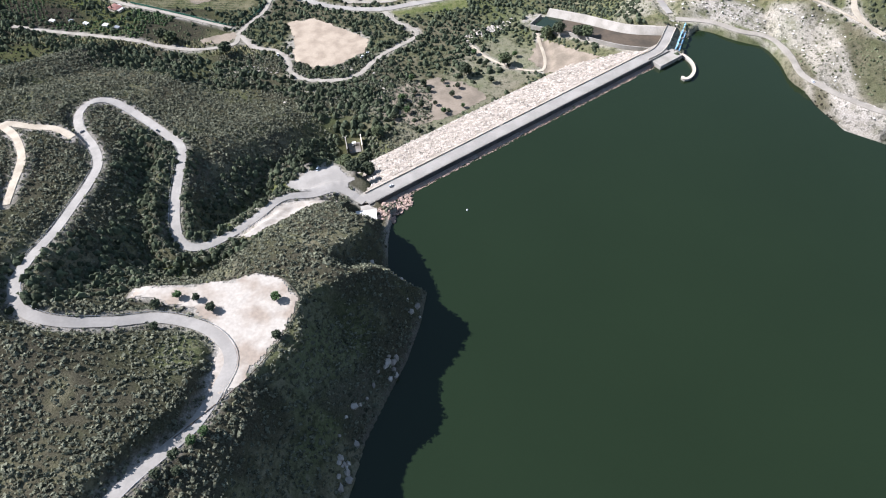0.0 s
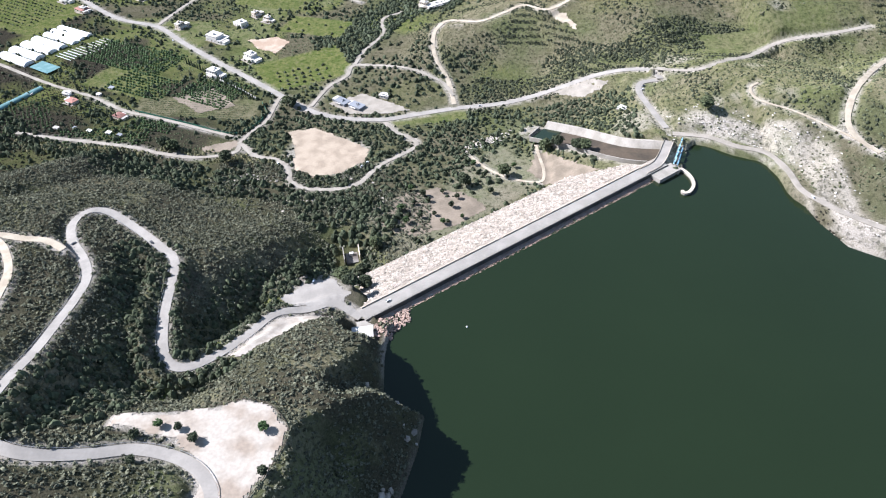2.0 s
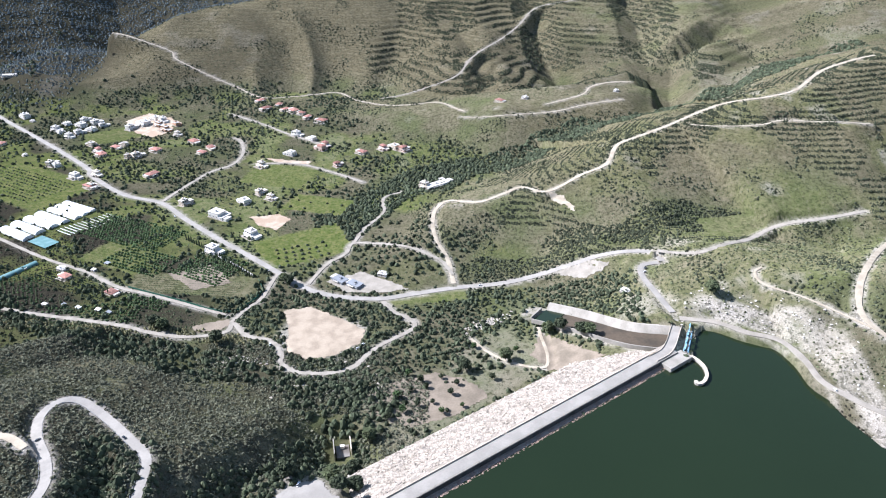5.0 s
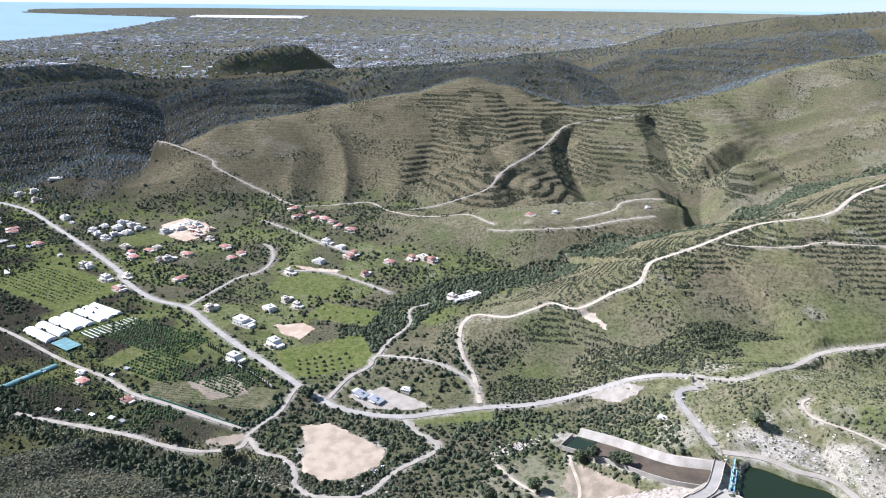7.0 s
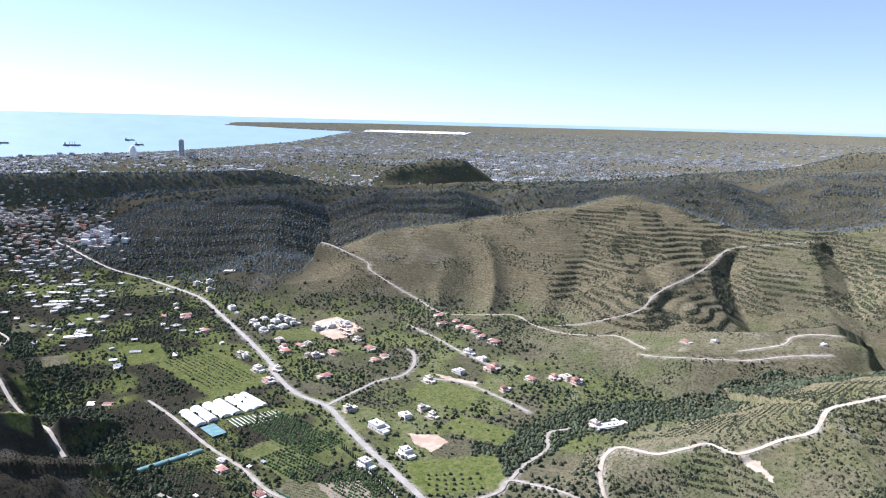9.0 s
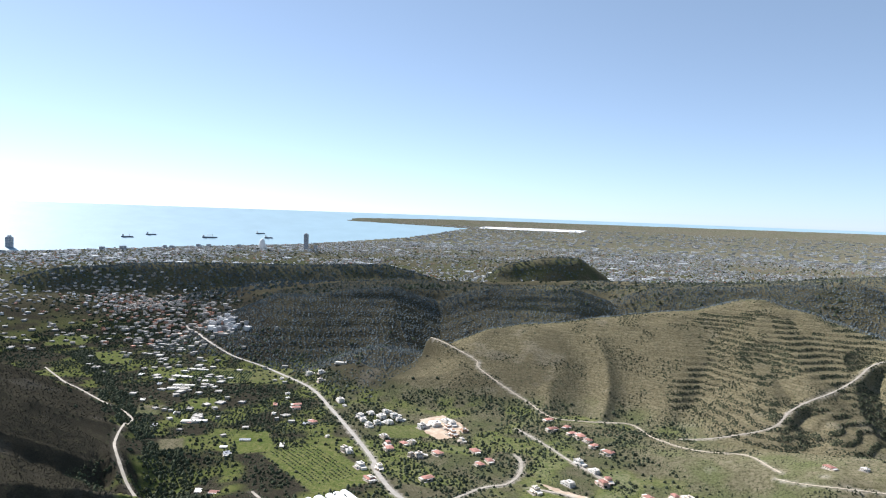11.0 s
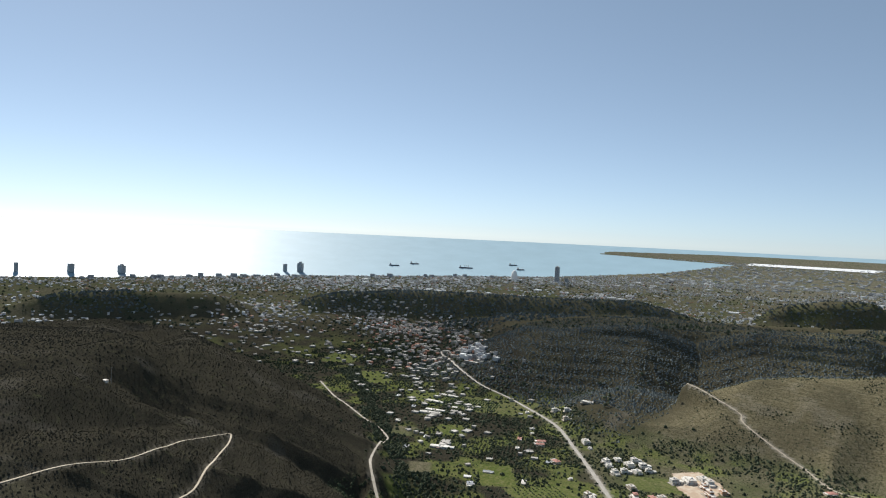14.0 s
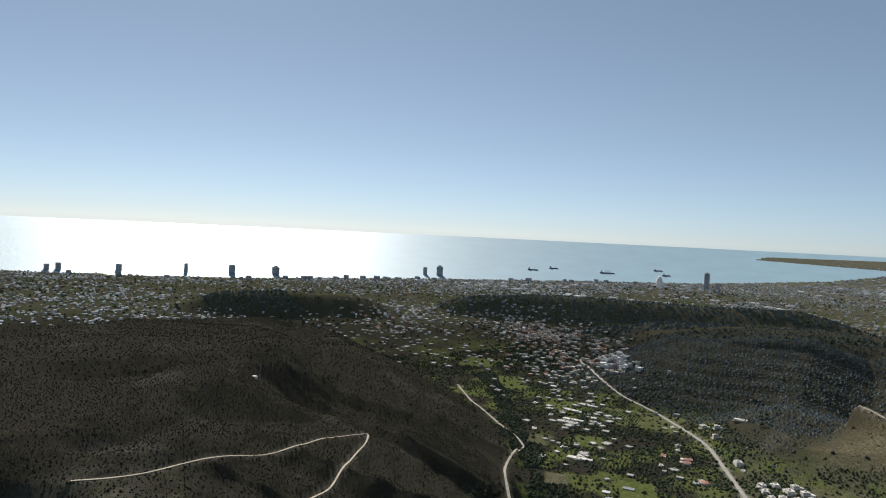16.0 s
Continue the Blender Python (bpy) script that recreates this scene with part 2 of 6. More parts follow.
# ridges: crest line, half-width of the flat top, slope of the two sides (left of the line, right of it), and the length of the foot's easing
RIDGES = {
    "left_hill": ([(-150, -500, 150), (-225, 40, 104), (-205, 150, 86), (-330, 240, 108), (-480, 270, 152), (-720, 290, 202), (-960, 370, 216),
                   (-1270, 540, 206), (-1500, 760, 178), (-1900, 950, 110), (-2300, 1150, 40)], 20, 0.47),
    "left_plateau": ([(-1000, 120, 205), (-1450, 330, 190), (-1900, 600, 140), (-2250, 820, 90)], 200, 0.5),
    "viewpoint": ([(-182, 165, 84), (-158, 212, 75), (-110, 245, 69), (-104, 275, 65)], 18, 0.62),
    "knoll": ([(-300, 375, 66), (-335, 400, 68), (-380, 470, 54)], 18, 0.5),
    "shoulder": ([(-330, 420, 66), (-300, 440, 48), (-210, 440, 30), (-165, 425, 12), (-110, 395, 9), (-85, 395, 5)], 10, 0.52),
    "terraced_hill": ([(-40, 900, -28), (20, 960, -8), (110, 1000, 12), (247, 1031, 66), (339, 1085, 84), (435, 1098, 110), (543, 1122, 125), (640, 1190, 143), (760, 1270, 157), (1150, 1350, 200), (1700, 1450, 240)], 12, 0.37),
    "bank_hill": ([(250, 690, 5), (335, 750, 33), (430, 690, 46), (600, 640, 80), (900, 620, 125), (1400, 600, 190)], 15, 0.34),
    "bench": ([(250, 640, 2), (290, 700, 6), (280, 800, 6), (230, 860, 2), (330, 900, 8), (700, 930, 28), (1300, 960, 90)], 25, 0.4),
    "far_bench": ([(-420, 1560, -30), (-230, 1500, -22), (-60, 1450, -5), (120, 1400, 28), (300, 1420, 40), (420, 1520, 40)], 45, 0.55),
    "round_hill": ([(-856, 1870, 62), (-656, 2006, 96), (-355, 2165, 137), (-200, 2256, 157), (-32, 2334, 185), (104, 2292, 162),
                    (266, 2178, 130), (522, 2128, 144), (686, 2184, 170), (968, 2289, 246), (1300, 2330, 300), (2000, 2500, 380)], 20, 0.31),
    "round_hill_spur": ([(-32, 2334, 185), (40, 2000, 100), (60, 1700, 30)], 30, 0.3),
    "east_spur": ([(686, 2184, 170), (620, 1800, 90), (560, 1560, 55)], 20, 0.3),
    "far_spur": ([(1100, 2290, 270), (1000, 1800, 170), (900, 1500, 110)], 20, 0.32),
    "plateau": ([(-1480, 2130, 108), (-1305, 2349, 132), (-976, 2562, 136), (-595, 2782, 146), (288, 2981, 215), (723, 3006, 248),
                 (1275, 3028, 317), (2200, 3100, 400)], 60, 0.38),
    "plateau_back": ([(-1700, 2700, 60), (-1500, 2900, 70), (-900, 3300, 70), (0, 3600, 120), (1000, 3750, 230), (2200, 3800, 330)], 300, 0.16),
    "mesa": ([(-3480, 2700, 28), (-3170, 3026, 62), (-2616, 3532, 60), (-2200, 3810, 70)], 60, 0.28),
    "cone_hill": ([(-1640, 4840, 70), (-1440, 4905, 118), (-1250, 4950, 122)], 25, 0.55),
    "low_mesa": ([(-3880, 1250, 26), (-3782, 1497, 42), (-3650, 1822, 28)], 40, 0.28),
    "far_hill": ([(1100, 3900, 300), (1456, 3700, 365), (1892, 3650, 395), (2600, 3500, 420)], 60, 0.3),
}
COAST = [(-6900, -9000), (-6830, 126), (-6193, 1728), (-6195, 3661), (-5967, 5726), (-5610, 7442), (-5985, 11170), (-8754, 20500), (-16000, 24500),
         (-21000, 33000), (-20000, 45000), (9000, 60000), (60000, 45000), (60000, -9000)]
DAM_A, DAM_B = (-70.0, 405.0), (221.0, 616.0)
DAM_LENGTH = math.hypot(DAM_B[0] - DAM_A[0], DAM_B[1] - DAM_A[1])
DAM_U = ((DAM_B[0] - DAM_A[0]) / DAM_LENGTH, (DAM_B[1] - DAM_A[1]) / DAM_LENGTH)


def floor_height(x, y):
    s = -0.72 * x + 0.69 * (y - 600)
    f = -44.0 - 0.0050 * np.clip(s, -200, 2200) - 0.0035 * np.clip(s - 2200, 0, 9000)
    f = np.maximum(f, -66.0)
    return f + 15.0 * smooth(-100, 250, 0.69 * x + 0.72 * (y - 800)) * smooth(1900, 900, s) + 0.8 * fractal(x, y, 90.0, 3, 5)


# terraces and rock bands: rise of a step, share of the way that is tread, centre, half sizes and turn of the stretch, raggedness
TERRACES = {
    "near_terraces": (4.7, 0.70, (420, 1010, 480, 210, 14), 0.9),
    "round_terraces": (9.0, 0.68, (210, 1860, 420, 400, 0), 0.55),
    "east_terraces": (8.0, 0.68, (760, 1840, 260, 420, 0), 0.7),
    "rim_bands": (24.0, 0.6, (-150, 2580, 1700, 420, 21), 0.5),
    "massif_bands": (26.0, 0.6, (-1050, 470, 620, 420, -24), 0.5),
}


def step_wave(x, y, rise):
    return (0.32 * bumps(x, y, 85.0, 8) + 0.10 * bumps(x, y, 24.0, 18)) * 6.0 / rise


def step_share(x, y, name):
    """How strongly the ground is stepped there."""
    rise, tread, area, ragged = TERRACES[name]
    n = fractal(x, y, 120.0, 3, 14)
    return (0.45 if "bands" in name else 1.0) * smooth(1.08, 0.82, in_box(x, y, *area) + 0.12 * n) * smooth(-0.85, -0.15, n + 0.75 - ragged)


def on_riser(x, y, z, name):
    rise = TERRACES[name][0]
    return np.mod(z / rise + step_wave(x, y, rise), 1.0) > 0.3


def in_box(x, y, cx, cy, a, b, turn):
    c, s = math.cos(radians(turn)), math.sin(radians(turn))
    u, v = (x - cx) * c + (y - cy) * s, -(x - cx) * s + (y - cy) * c
    return np.maximum(np.abs(u) / a, np.abs(v) / b)


def height(x, y):
    """The bare ground."""
    x, y = np.asarray(x, float), np.asarray(y, float)
    h = floor_height(x, y)
    wob = fractal(x, y, 260.0, 4, 2)
    for name, (pts, flat, slope) in RIDGES.items():
        d, z, along = near_line(x, y, pts)
        far = np.maximum(d - flat * (1 + 0.25 * wob), 0)
        gully = 1 + 0.30 * np.abs(bumps(along, along * 0 + 3.0 * len(name), 130.0 if "hill" in name else 900.0 if "mesa" in name else 330.0 if "plateau" in name else 90.0, len(name)))
        g = z - slope * gully * far * far / (far + min(flat * 0.8, 40.0) + 8.0)
        k = 9.0
        top = np.maximum(h, g)
        h = top + k * np.log1p(np.exp(-np.abs(h - g) / k)) * np.exp(-np.abs(h - g) / (3 * k)) * 0.6
    steep = smooth(-30, 20, h)
    even = 1 - 0.75 * np.maximum(step_share(x, y, "near_terraces"), step_share(x, y, "round_terraces"))
    h = h + steep * (4.0 * wob + 1.2 * fractal(x, y, 45.0, 3, 9)) * even
    for name, (rise, tread, area, ragged) in TERRACES.items():
        share = step_share(x, y, name)
        wave = step_wave(x, y, rise)
        q = h / rise + wave
        f = q - np.floor(q)
        g = np.where(f < tread, 0.22 * f / tread, 0.22 + 0.78 * (f - tread) / (1 - tread))
        h = h + share * smooth(-24, -8, h) * (g - f) * rise
    # the lake's basin and its banks
    lake = inside(x, y, SHORE)
    u = (x - DAM_A[0]) * DAM_U[0] + (y - DAM_A[1]) * DAM_U[1]
    v = -(x - DAM_A[0]) * DAM_U[1] + (y - DAM_A[1]) * DAM_U[0]
    bank = np.where(x < 40, 2.6 - 1.35 * smooth(360, 270, y), 0.42)
    rough = 1 + 0.3 * bumps(x, y, 25.0, 4)
    cap = np.where(x < 40, 0.6, 3.5) + bank * rough * np.maximum(lake, 0)
    by_dam = (u > -12) & (u < DAM_LENGTH + 12) & (v > -22)
    h = np.where(by_dam, h, np.minimum(h, cap))
    dam_ground = -2.5 - 0.53 * np.maximum(v - 4, 0)
    on_dam = (u > 4) & (u < DAM_LENGTH - 4) & (v > -14) & (v < 75)
    h = np.where(on_dam, np.maximum(np.minimum(h, np.where(v < 12, -2.5, h)), np.minimum(dam_ground, -2.5)), h)
    h = np.where(lake < 0, np.minimum(h, -1.0 + 0.35 * lake), h)
    # the sea's bed beyond the coast
    sea = inside(x, y, COAST)
    h = np.where(sea > 0, -80.0, np.where(sea > -900, np.minimum(h, -71.0 + 0.012 * -sea), h))
    return h


def drawn_in(x, y, z):
    """Brings what lies past 2.4 km nearer along its line of sight, so that all of it stays within the lens's reach."""
    x, y, z = np.asarray(x, float), np.asarray(y, float), np.asarray(z, float)
    r = np.hypot(x - EYE[0], y - EYE[1]) + 1e-6
    u = np.maximum(r - 2400.0, 0.0)
    k = np.where(r > 2400.0, (2400.0 + 2550.0 * u / (u + 4250.0)) / r, 1.0)
    return EYE[0] + (x - EYE[0]) * k, EYE[1] + (y - EYE[1]) * k, EYE[2] + (z - EYE[2]) * k, k

# roads and tracks: surface, width, control points
ROADS = {
    "dam_road": ("asphalt", 7.5, [(-73, 400), (-96, 414), (-115, 405), (-139, 394), (-153, 364), (-167, 339), (-182, 324), (-195, 325), (-204, 339), (-213, 373), (-219, 407), (-225, 434), (-239, 450), (-274, 481), (-303, 500), (-320, 496), (-321, 472), (-306, 442), (-284, 414), (-271, 390), (-268, 366), (-267, 338), (-265, 305), (-267, 277), (-267, 256), (-260, 241), (-248, 231), (-229, 228), (-205, 232), (-180, 238), (-156, 234), (-139, 224), (-130, 209), (-133, 191), (-140, 167), (-151, 149), (-162, 133), (-172, 116)]),
    "west_track": ("dirt", 6, [(-311, 333), (-316, 356), (-324, 387), (-343, 417), (-362, 435), (-334, 432), (-317, 430), (-300, 420)]),
    "valley_road": ("asphalt", 8.5, [(-1899, 1979), (-1642, 1803), (-1450, 1713), (-1280, 1689), (-1054, 1573), (-907, 1455), (-768, 1330), (-648, 1217), (-626, 1184), (-534, 1100), (-460, 1067), (-403, 1009), (-329, 939), (-276, 892), (-226, 846), (-182, 807), (-144, 788), (-88, 780), (-48, 788), (6, 800), (62, 806), (118, 816), (159, 821), (192, 824), (225, 820), (252, 808), (255, 784)]),
    "upper_road": ("pale", 6.5, [(253, 802), (298, 783), (357, 816), (417, 859), (477, 869), (548, 887)]),
    "bright_track": ("dirt", 5.5, [(6, 808), (-2, 863), (-17, 901), (-23, 941), (-18, 983), (2, 1003), (43, 976), (79, 988), (109, 1001), (134, 969), (157, 973), (190, 988), (226, 994), (250, 1035), (282, 1050), (328, 1070), (384, 1094), (429, 1104), (484, 1098), (533, 1114), (596, 1177), (647, 1208), (716, 1239)]),
    "ridge_track": ("dirt", 3.2, [(359, 1063), (394, 1047), (454, 1035), (491, 1047), (535, 1038), (618, 1040)]),
    "valley_track": ("pale", 5.5, [(-540, 759), (-493, 747), (-441, 736), (-375, 720), (-344, 709), (-298, 701), (-257, 711), (-253, 729), (-230, 703), (-202, 694), (-184, 670), (-180, 652), (-159, 637), (-130, 635), (-103, 645), (-89, 668), (-73, 688), (-44, 714), (-42, 730), (-66, 751), (-81, 774)]),
    "orchard_lane": ("pale", 5, [(-256, 729), (-245, 758), (-232, 783), (-228, 822), (-225, 842)]),
    "park_track": ("dirt", 3.5, [(24, 696), (41, 672), (63, 652), (85, 641), (101, 640), (105, 660), (102, 689), (101, 709)]),
    "hill_track": ("dirt", 3.2, [(-852, 1863), (-752, 1815), (-681, 1786), (-659, 1753), (-558, 1693), (-486, 1655), (-411, 1590), (-337, 1611), (-254, 1647), (-188, 1539), (-113, 1480), (-28, 1469), (13, 1392), (32, 1362)]),
    "hill_road": ("pale", 4.2, [(-144, 1573), (-55, 1585), (22, 1621), (56, 1717), (119, 1827), (188, 1950), (246, 2043), (349, 2056), (457, 2066)]),
    "rim_track": ("dirt", 3.2, [(24, 1342), (92, 1317), (199, 1325), (254, 1345), (334, 1366)]),
    "gorge_track": ("dirt", 3.6, [(185, 1345), (214, 1363), (264, 1398), (289, 1445), (336, 1479), (378, 1485)]),
    "village_lane": ("pale", 6, [(-462, 1071), (-445, 1126), (-418, 1190), (-387, 1221), (-381, 1272), (-399, 1330), (-420, 1353)]),
    "upper_street": ("pale", 5, [(-466, 1494), (-389, 1433), (-316, 1364), (-263, 1321), (-225, 1291)]),
    "lower_street": ("pale", 5.5, [(-345, 1218), (-273, 1214), (-206, 1173), (-142, 1124)]),
    "bank_road": ("pale", 7, [(242, 667), (277, 659), (302, 640), (329, 626), (339, 594), (340, 562), (352, 541), (367, 522), (382, 508), (397, 497)]),
    "east_track": ("dirt", 6, [(422, 591), (410, 610), (407, 635), (423, 671), (451, 710), (518, 793), (560, 835)]),
    "east_path": ("dirt", 3, [(413, 606), (390, 637), (364, 671), (337, 695), (336, 719), (348, 729)]),
    "gate_road": ("asphalt", 7, [(238, 678), (230, 717), (225, 756), (231, 779), (252, 785)]),
    "yard_track": ("pale", 5, [(-180, 816), (-164, 864), (-142, 892), (-134, 919), (-94, 908), (-58, 892), (-31, 874), (-8, 856), (5, 827)]),
    "stream_track": ("pale", 5, [(-134, 919), (-123, 962), (-99, 1013), (-102, 1061), (-74, 1083)]),
    "farm_lane": ("pale", 5, [(-741, 993), (-656, 947), (-553, 884), (-483, 849), (-422, 809), (-376, 791), (-323, 769), (-266, 746)]),
    "river_lane": ("pale", 5, [(-1166, 1105), (-1050, 985), (-930, 905), (-820, 850), (-740, 800), (-690, 770)]),
    "plain_lane": ("pale", 5, [(-1799, 1372), (-1588, 1286), (-1378, 1222), (-1210, 1157), (-1166, 1105)]),
    "massif_track": ("dirt", 2.4, [(-698, 230), (-687, 292), (-736, 379), (-801, 462), (-912, 558), (-997, 665), (-876, 584), (-754, 498), (-708, 453)]),
}


def resample(pts, step):
    """A smooth line through the points, sampled at even steps."""
    p = np.array([pts[0], *pts, pts[-1]], float)
    out = []
    for i in range(1, len(p) - 2):
        a, b, c, d = p[i - 1:i + 3]
        for u in np.linspace(0, 1, 12, endpoint=False):
            out.append(0.5 * (2 * b + (c - a) * u + (2 * a - 5 * b + 4 * c - d) * u ** 2 + (3 * b - a - 3 * c + d) * u ** 3))
    out.append(p[-2])
    out = np.array(out)
    run = np.concatenate([[0], np.cumsum(np.hypot(*np.diff(out, axis=0).T))])
    s = np.linspace(0, run[-1], max(2, int(run[-1] / step)))
    return np.stack([np.interp(s, run, out[:, k]) for k in (0, 1)], 1)


def eased(z, n):
    for _ in range(3):
        q = np.pad(z, n, mode="edge")
        z = np.convolve(q, np.ones(2 * n + 1) / (2 * n + 1), "valid")
    return z


APRON = [(-205, 256), (-203, 264), (-170, 264), (-145, 267), (-126, 273), (-109, 268), (-97, 253), (-98, 241), (-105, 222), (-114, 205), (-123, 192), (-136, 178), (-141, 192), (-140, 213),
         (-142, 227), (-150, 238), (-170, 248)]     # the viewpoint's bare apron
# bare patches: outlines
PATCHES = {
    "lip": [(-164, 336), (-153, 360), (-138, 389), (-117, 400), (-95, 402), (-88, 395), (-109, 380), (-131, 358), (-149, 330)],
    "sand_lot": [(-199, 753), (-166, 762), (-122, 733), (-96, 712), (-99, 687), (-123, 663), (-155, 657), (-181, 675), (-185, 714)],
    "dam_yard": [(-143, 420), (-126, 440), (-100, 445), (-84, 427), (-92, 409), (-127, 406)],
    "park": [(-83, 600), (-55, 623), (-19, 638), (17, 628), (39, 599), (4, 569), (-40, 552), (-74, 572)],
    "spill_slope": [(103, 701), (129, 666), (159, 631), (140, 618), (101, 634), (86, 662)],
    "lane_corner": [(-300, 722), (-262, 738), (-252, 728), (-262, 716), (-292, 708)],
    "dug_plot": [(-372, 842), (-318, 866), (-276, 820), (-322, 800)],
    "villa_track": [(-352, 1250), (-300, 1235), (-240, 1218), (-248, 1206), (-310, 1224)],
    "building_site": [(-686, 1477), (-650, 1525), (-580, 1480), (-556, 1400), (-591, 1372), (-641, 1405)],
    "villa_yard": [(-305, 1012), (-260, 1022), (-238, 1002), (-255, 967), (-285, 984)],
    "gravel_yard": [(-158, 823), (-117, 845), (-63, 812), (-49, 800), (-76, 792), (-131, 796)],
    "wide_verge": [(131, 814), (173, 822), (202, 806), (186, 792), (160, 790)],
    "track_fork": [(137, 966), (163, 957), (177, 935), (174, 926), (151, 947)],
}
FIXED = {"dam_road": (4.2, 0), "gate_road": (4.6, 0), "bank_road": (4.6, 0)}     # heights at the roads' first points
LINES = {}
for road, (surface, width, pts) in ROADS.items():
    line = resample(pts, 4.0)
    z = eased(height(line[:, 0], line[:, 1]), 7)
    if road in FIXED:
        fade = smooth(90, 0, np.arange(len(z)) * 4.0)
        z = z * (1 - fade) + FIXED[road][0] * fade
    if road == "dam_road":     # level beside the viewpoint
        lift = smooth(34, 6, inside(line[:, 0], line[:, 1], APRON))
        z = eased(z * (1 - lift) + 70.6 * lift, 5)
        z[0], z[1], z[2] = 4.2, 4.2, 4.3
    if road == "bank_road":
        z = np.maximum(z, 4.5 + 0.02 * np.arange(len(z)) * 4)
    LINES[road] = (surface, width, line, z)

SPILLWAY = [(226, 634, -4.0), (186, 653, -12.0), (143, 696, -25.0), (104, 729, -35.0)]     # the chute's bed
BED = resample([p[:2] for p in SPILLWAY], 3.0)
BED_Z = np.interp(np.linspace(0, 1, len(BED)), [0, 0.29, 0.68, 1], [p[2] for p in SPILLWAY])
# level pads: centre, radii, turn in degrees, height
PADS = {
    "dam_yard": (-114, 425, 40, 25, -20, 4.2),
    "sand_lot": (-147, 708, 64, 62, -20, -44.0),
    "hut_yard": (-68, 381, 15, 13, 8, 3.5),
    "gate_yard": (238, 790, 22, 14, 0, 4.0),
}
from mathutils.kdtree import KDTree
count = sum(len(v[2]) for v in LINES.values())
tree = KDTree(count + len(BED))
samples = []
for road, (surface, width, line, z) in LINES.items():
    for (px, py), pz in zip(line, z):
        tree.insert((px, py, 0), len(samples))
        samples.append((pz, width))
for (px, py), pz in zip(BED, BED_Z):
    tree.insert((px, py, 0), len(samples))
    samples.append((pz, 34.0))
tree.balance()
samples = np.array(samples)


RAVINES = [([(-190, 325, 0), (-163, 376, 0), (-143, 435, 0), (-112, 520, 0)], 20.0, 50.0),
           ([(-246, 430, 0), (-216, 354, 0), (-213, 312, 0), (-237, 282, 0), (-262, 258, 0)], 13.0, 46.0),
           ([(-2308, 1008, 0), (-1392, 759, 0), (-1190, 720, 0)], 34.0, 120.0),
           ([(-1141, 266, 0), (-1160, 382, 0), (-1083, 501, 0), (-1153, 618, 0)], 26.0, 80.0),
           ([(-786, 284, 0), (-885, 420, 0), (-1037, 611, 0)], 20.0, 60.0),
           ([(226, 2060, 0), (238, 1930, 0), (243, 1812, 0), (266, 1696, 0)], 30.0, 55.0),
           ([(487, 2055, 0), (498, 1941, 0), (477, 1725, 0), (434, 1475, 0)], 30.0, 60.0),
           ([(658, 1797, 0), (578, 1730, 0), (527, 1688, 0), (476, 1520, 0), (445, 1365, 0)], 38.0, 50.0),
           ([(-4, 2010, 0), (55, 1804, 0), (89, 1578, 0)], 16.0, 60.0),
           ([(587, 1457, 0), (487, 1252, 0), (376, 1094, 0)], 14.0, 40.0),
           ([(-1130, 2480, 0), (-1010, 2260, 0), (-900, 2050, 0), (-880, 1800, 0)], 55.0, 170.0),
           ([(-560, 2800, 0), (-480, 2640, 0), (-420, 2450, 0)], 50.0, 150.0),
           ([(420, 3000, 0), (480, 2800, 0), (560, 2600, 0)], 55.0, 170.0),
           ([(-1180, 560, 0), (-1100, 700, 0), (-980, 860, 0), (-900, 960, 0)], 34.0, 120.0)]     # gullies cut into the near hillside


def ground(x, y, full=False):
    """The ground with roads and pads cut into it. full: also the distance to the nearest road's edge."""
    x, y = np.atleast_1d(np.asarray(x, float)), np.atleast_1d(np.asarray(y, float))
    h = height(x, y)
    level = np.zeros(x.shape)
    for cx, cy, ra, rb, turn, z in PADS.values():
        c, s = math.cos(radians(turn)), math.sin(radians(turn))
        e = np.hypot(((x - cx) * c + (y - cy) * s) / ra, (-(x - cx) * s + (y - cy) * c) / rb)
        w = smooth(1.35, 1.0, e)
        h = h * (1 - w) + z * w
        level = np.maximum(level, w)
    near = (np.abs(x + 130) < 90) & (np.abs(y - 225) < 90)
    w = smooth(7, 0.5, inside(x[near], y[near], APRON))
    h[near] = h[near] * (1 - w) + 70.2 * w
    gap = np.full(x.shape, 99.0)
    zr = h.copy()
    for i in np.nonzero(np.hypot(x - EYE[0], y - EYE[1]) < 3200)[0]:
        _, k, d = tree.find((x[i], y[i], 0))
        if d < 60:
            gap[i] = d - samples[k, 1] / 2
            zr[i] = samples[k, 0]
    for line, deep, wide in RAVINES:
        d, _, _ = near_line(x, y, line)
        h = h - deep * np.maximum(1 - d / wide, 0) * smooth(5, 24, gap) * (1 - level)
    w = smooth(10, 2.6, gap)
    h = h * (1 - w) + (zr - 0.45) * w
    return (h, gap) if full else h


def link_mesh(name, verts, faces, mats=(), smooth_faces=False, parent=None):
    me = bpy.data.meshes.new(name)
    me.from_pydata([tuple(v) for v in verts], [], [tuple(f) for f in faces])
    for m in mats:
        me.materials.append(m)
    if smooth_faces:
        me.polygons.foreach_set("use_smooth", [True] * len(me.polygons))
    me.update()
    ob = new(name, me)
    if parent is not None:
        ob.parent = parent
    return ob


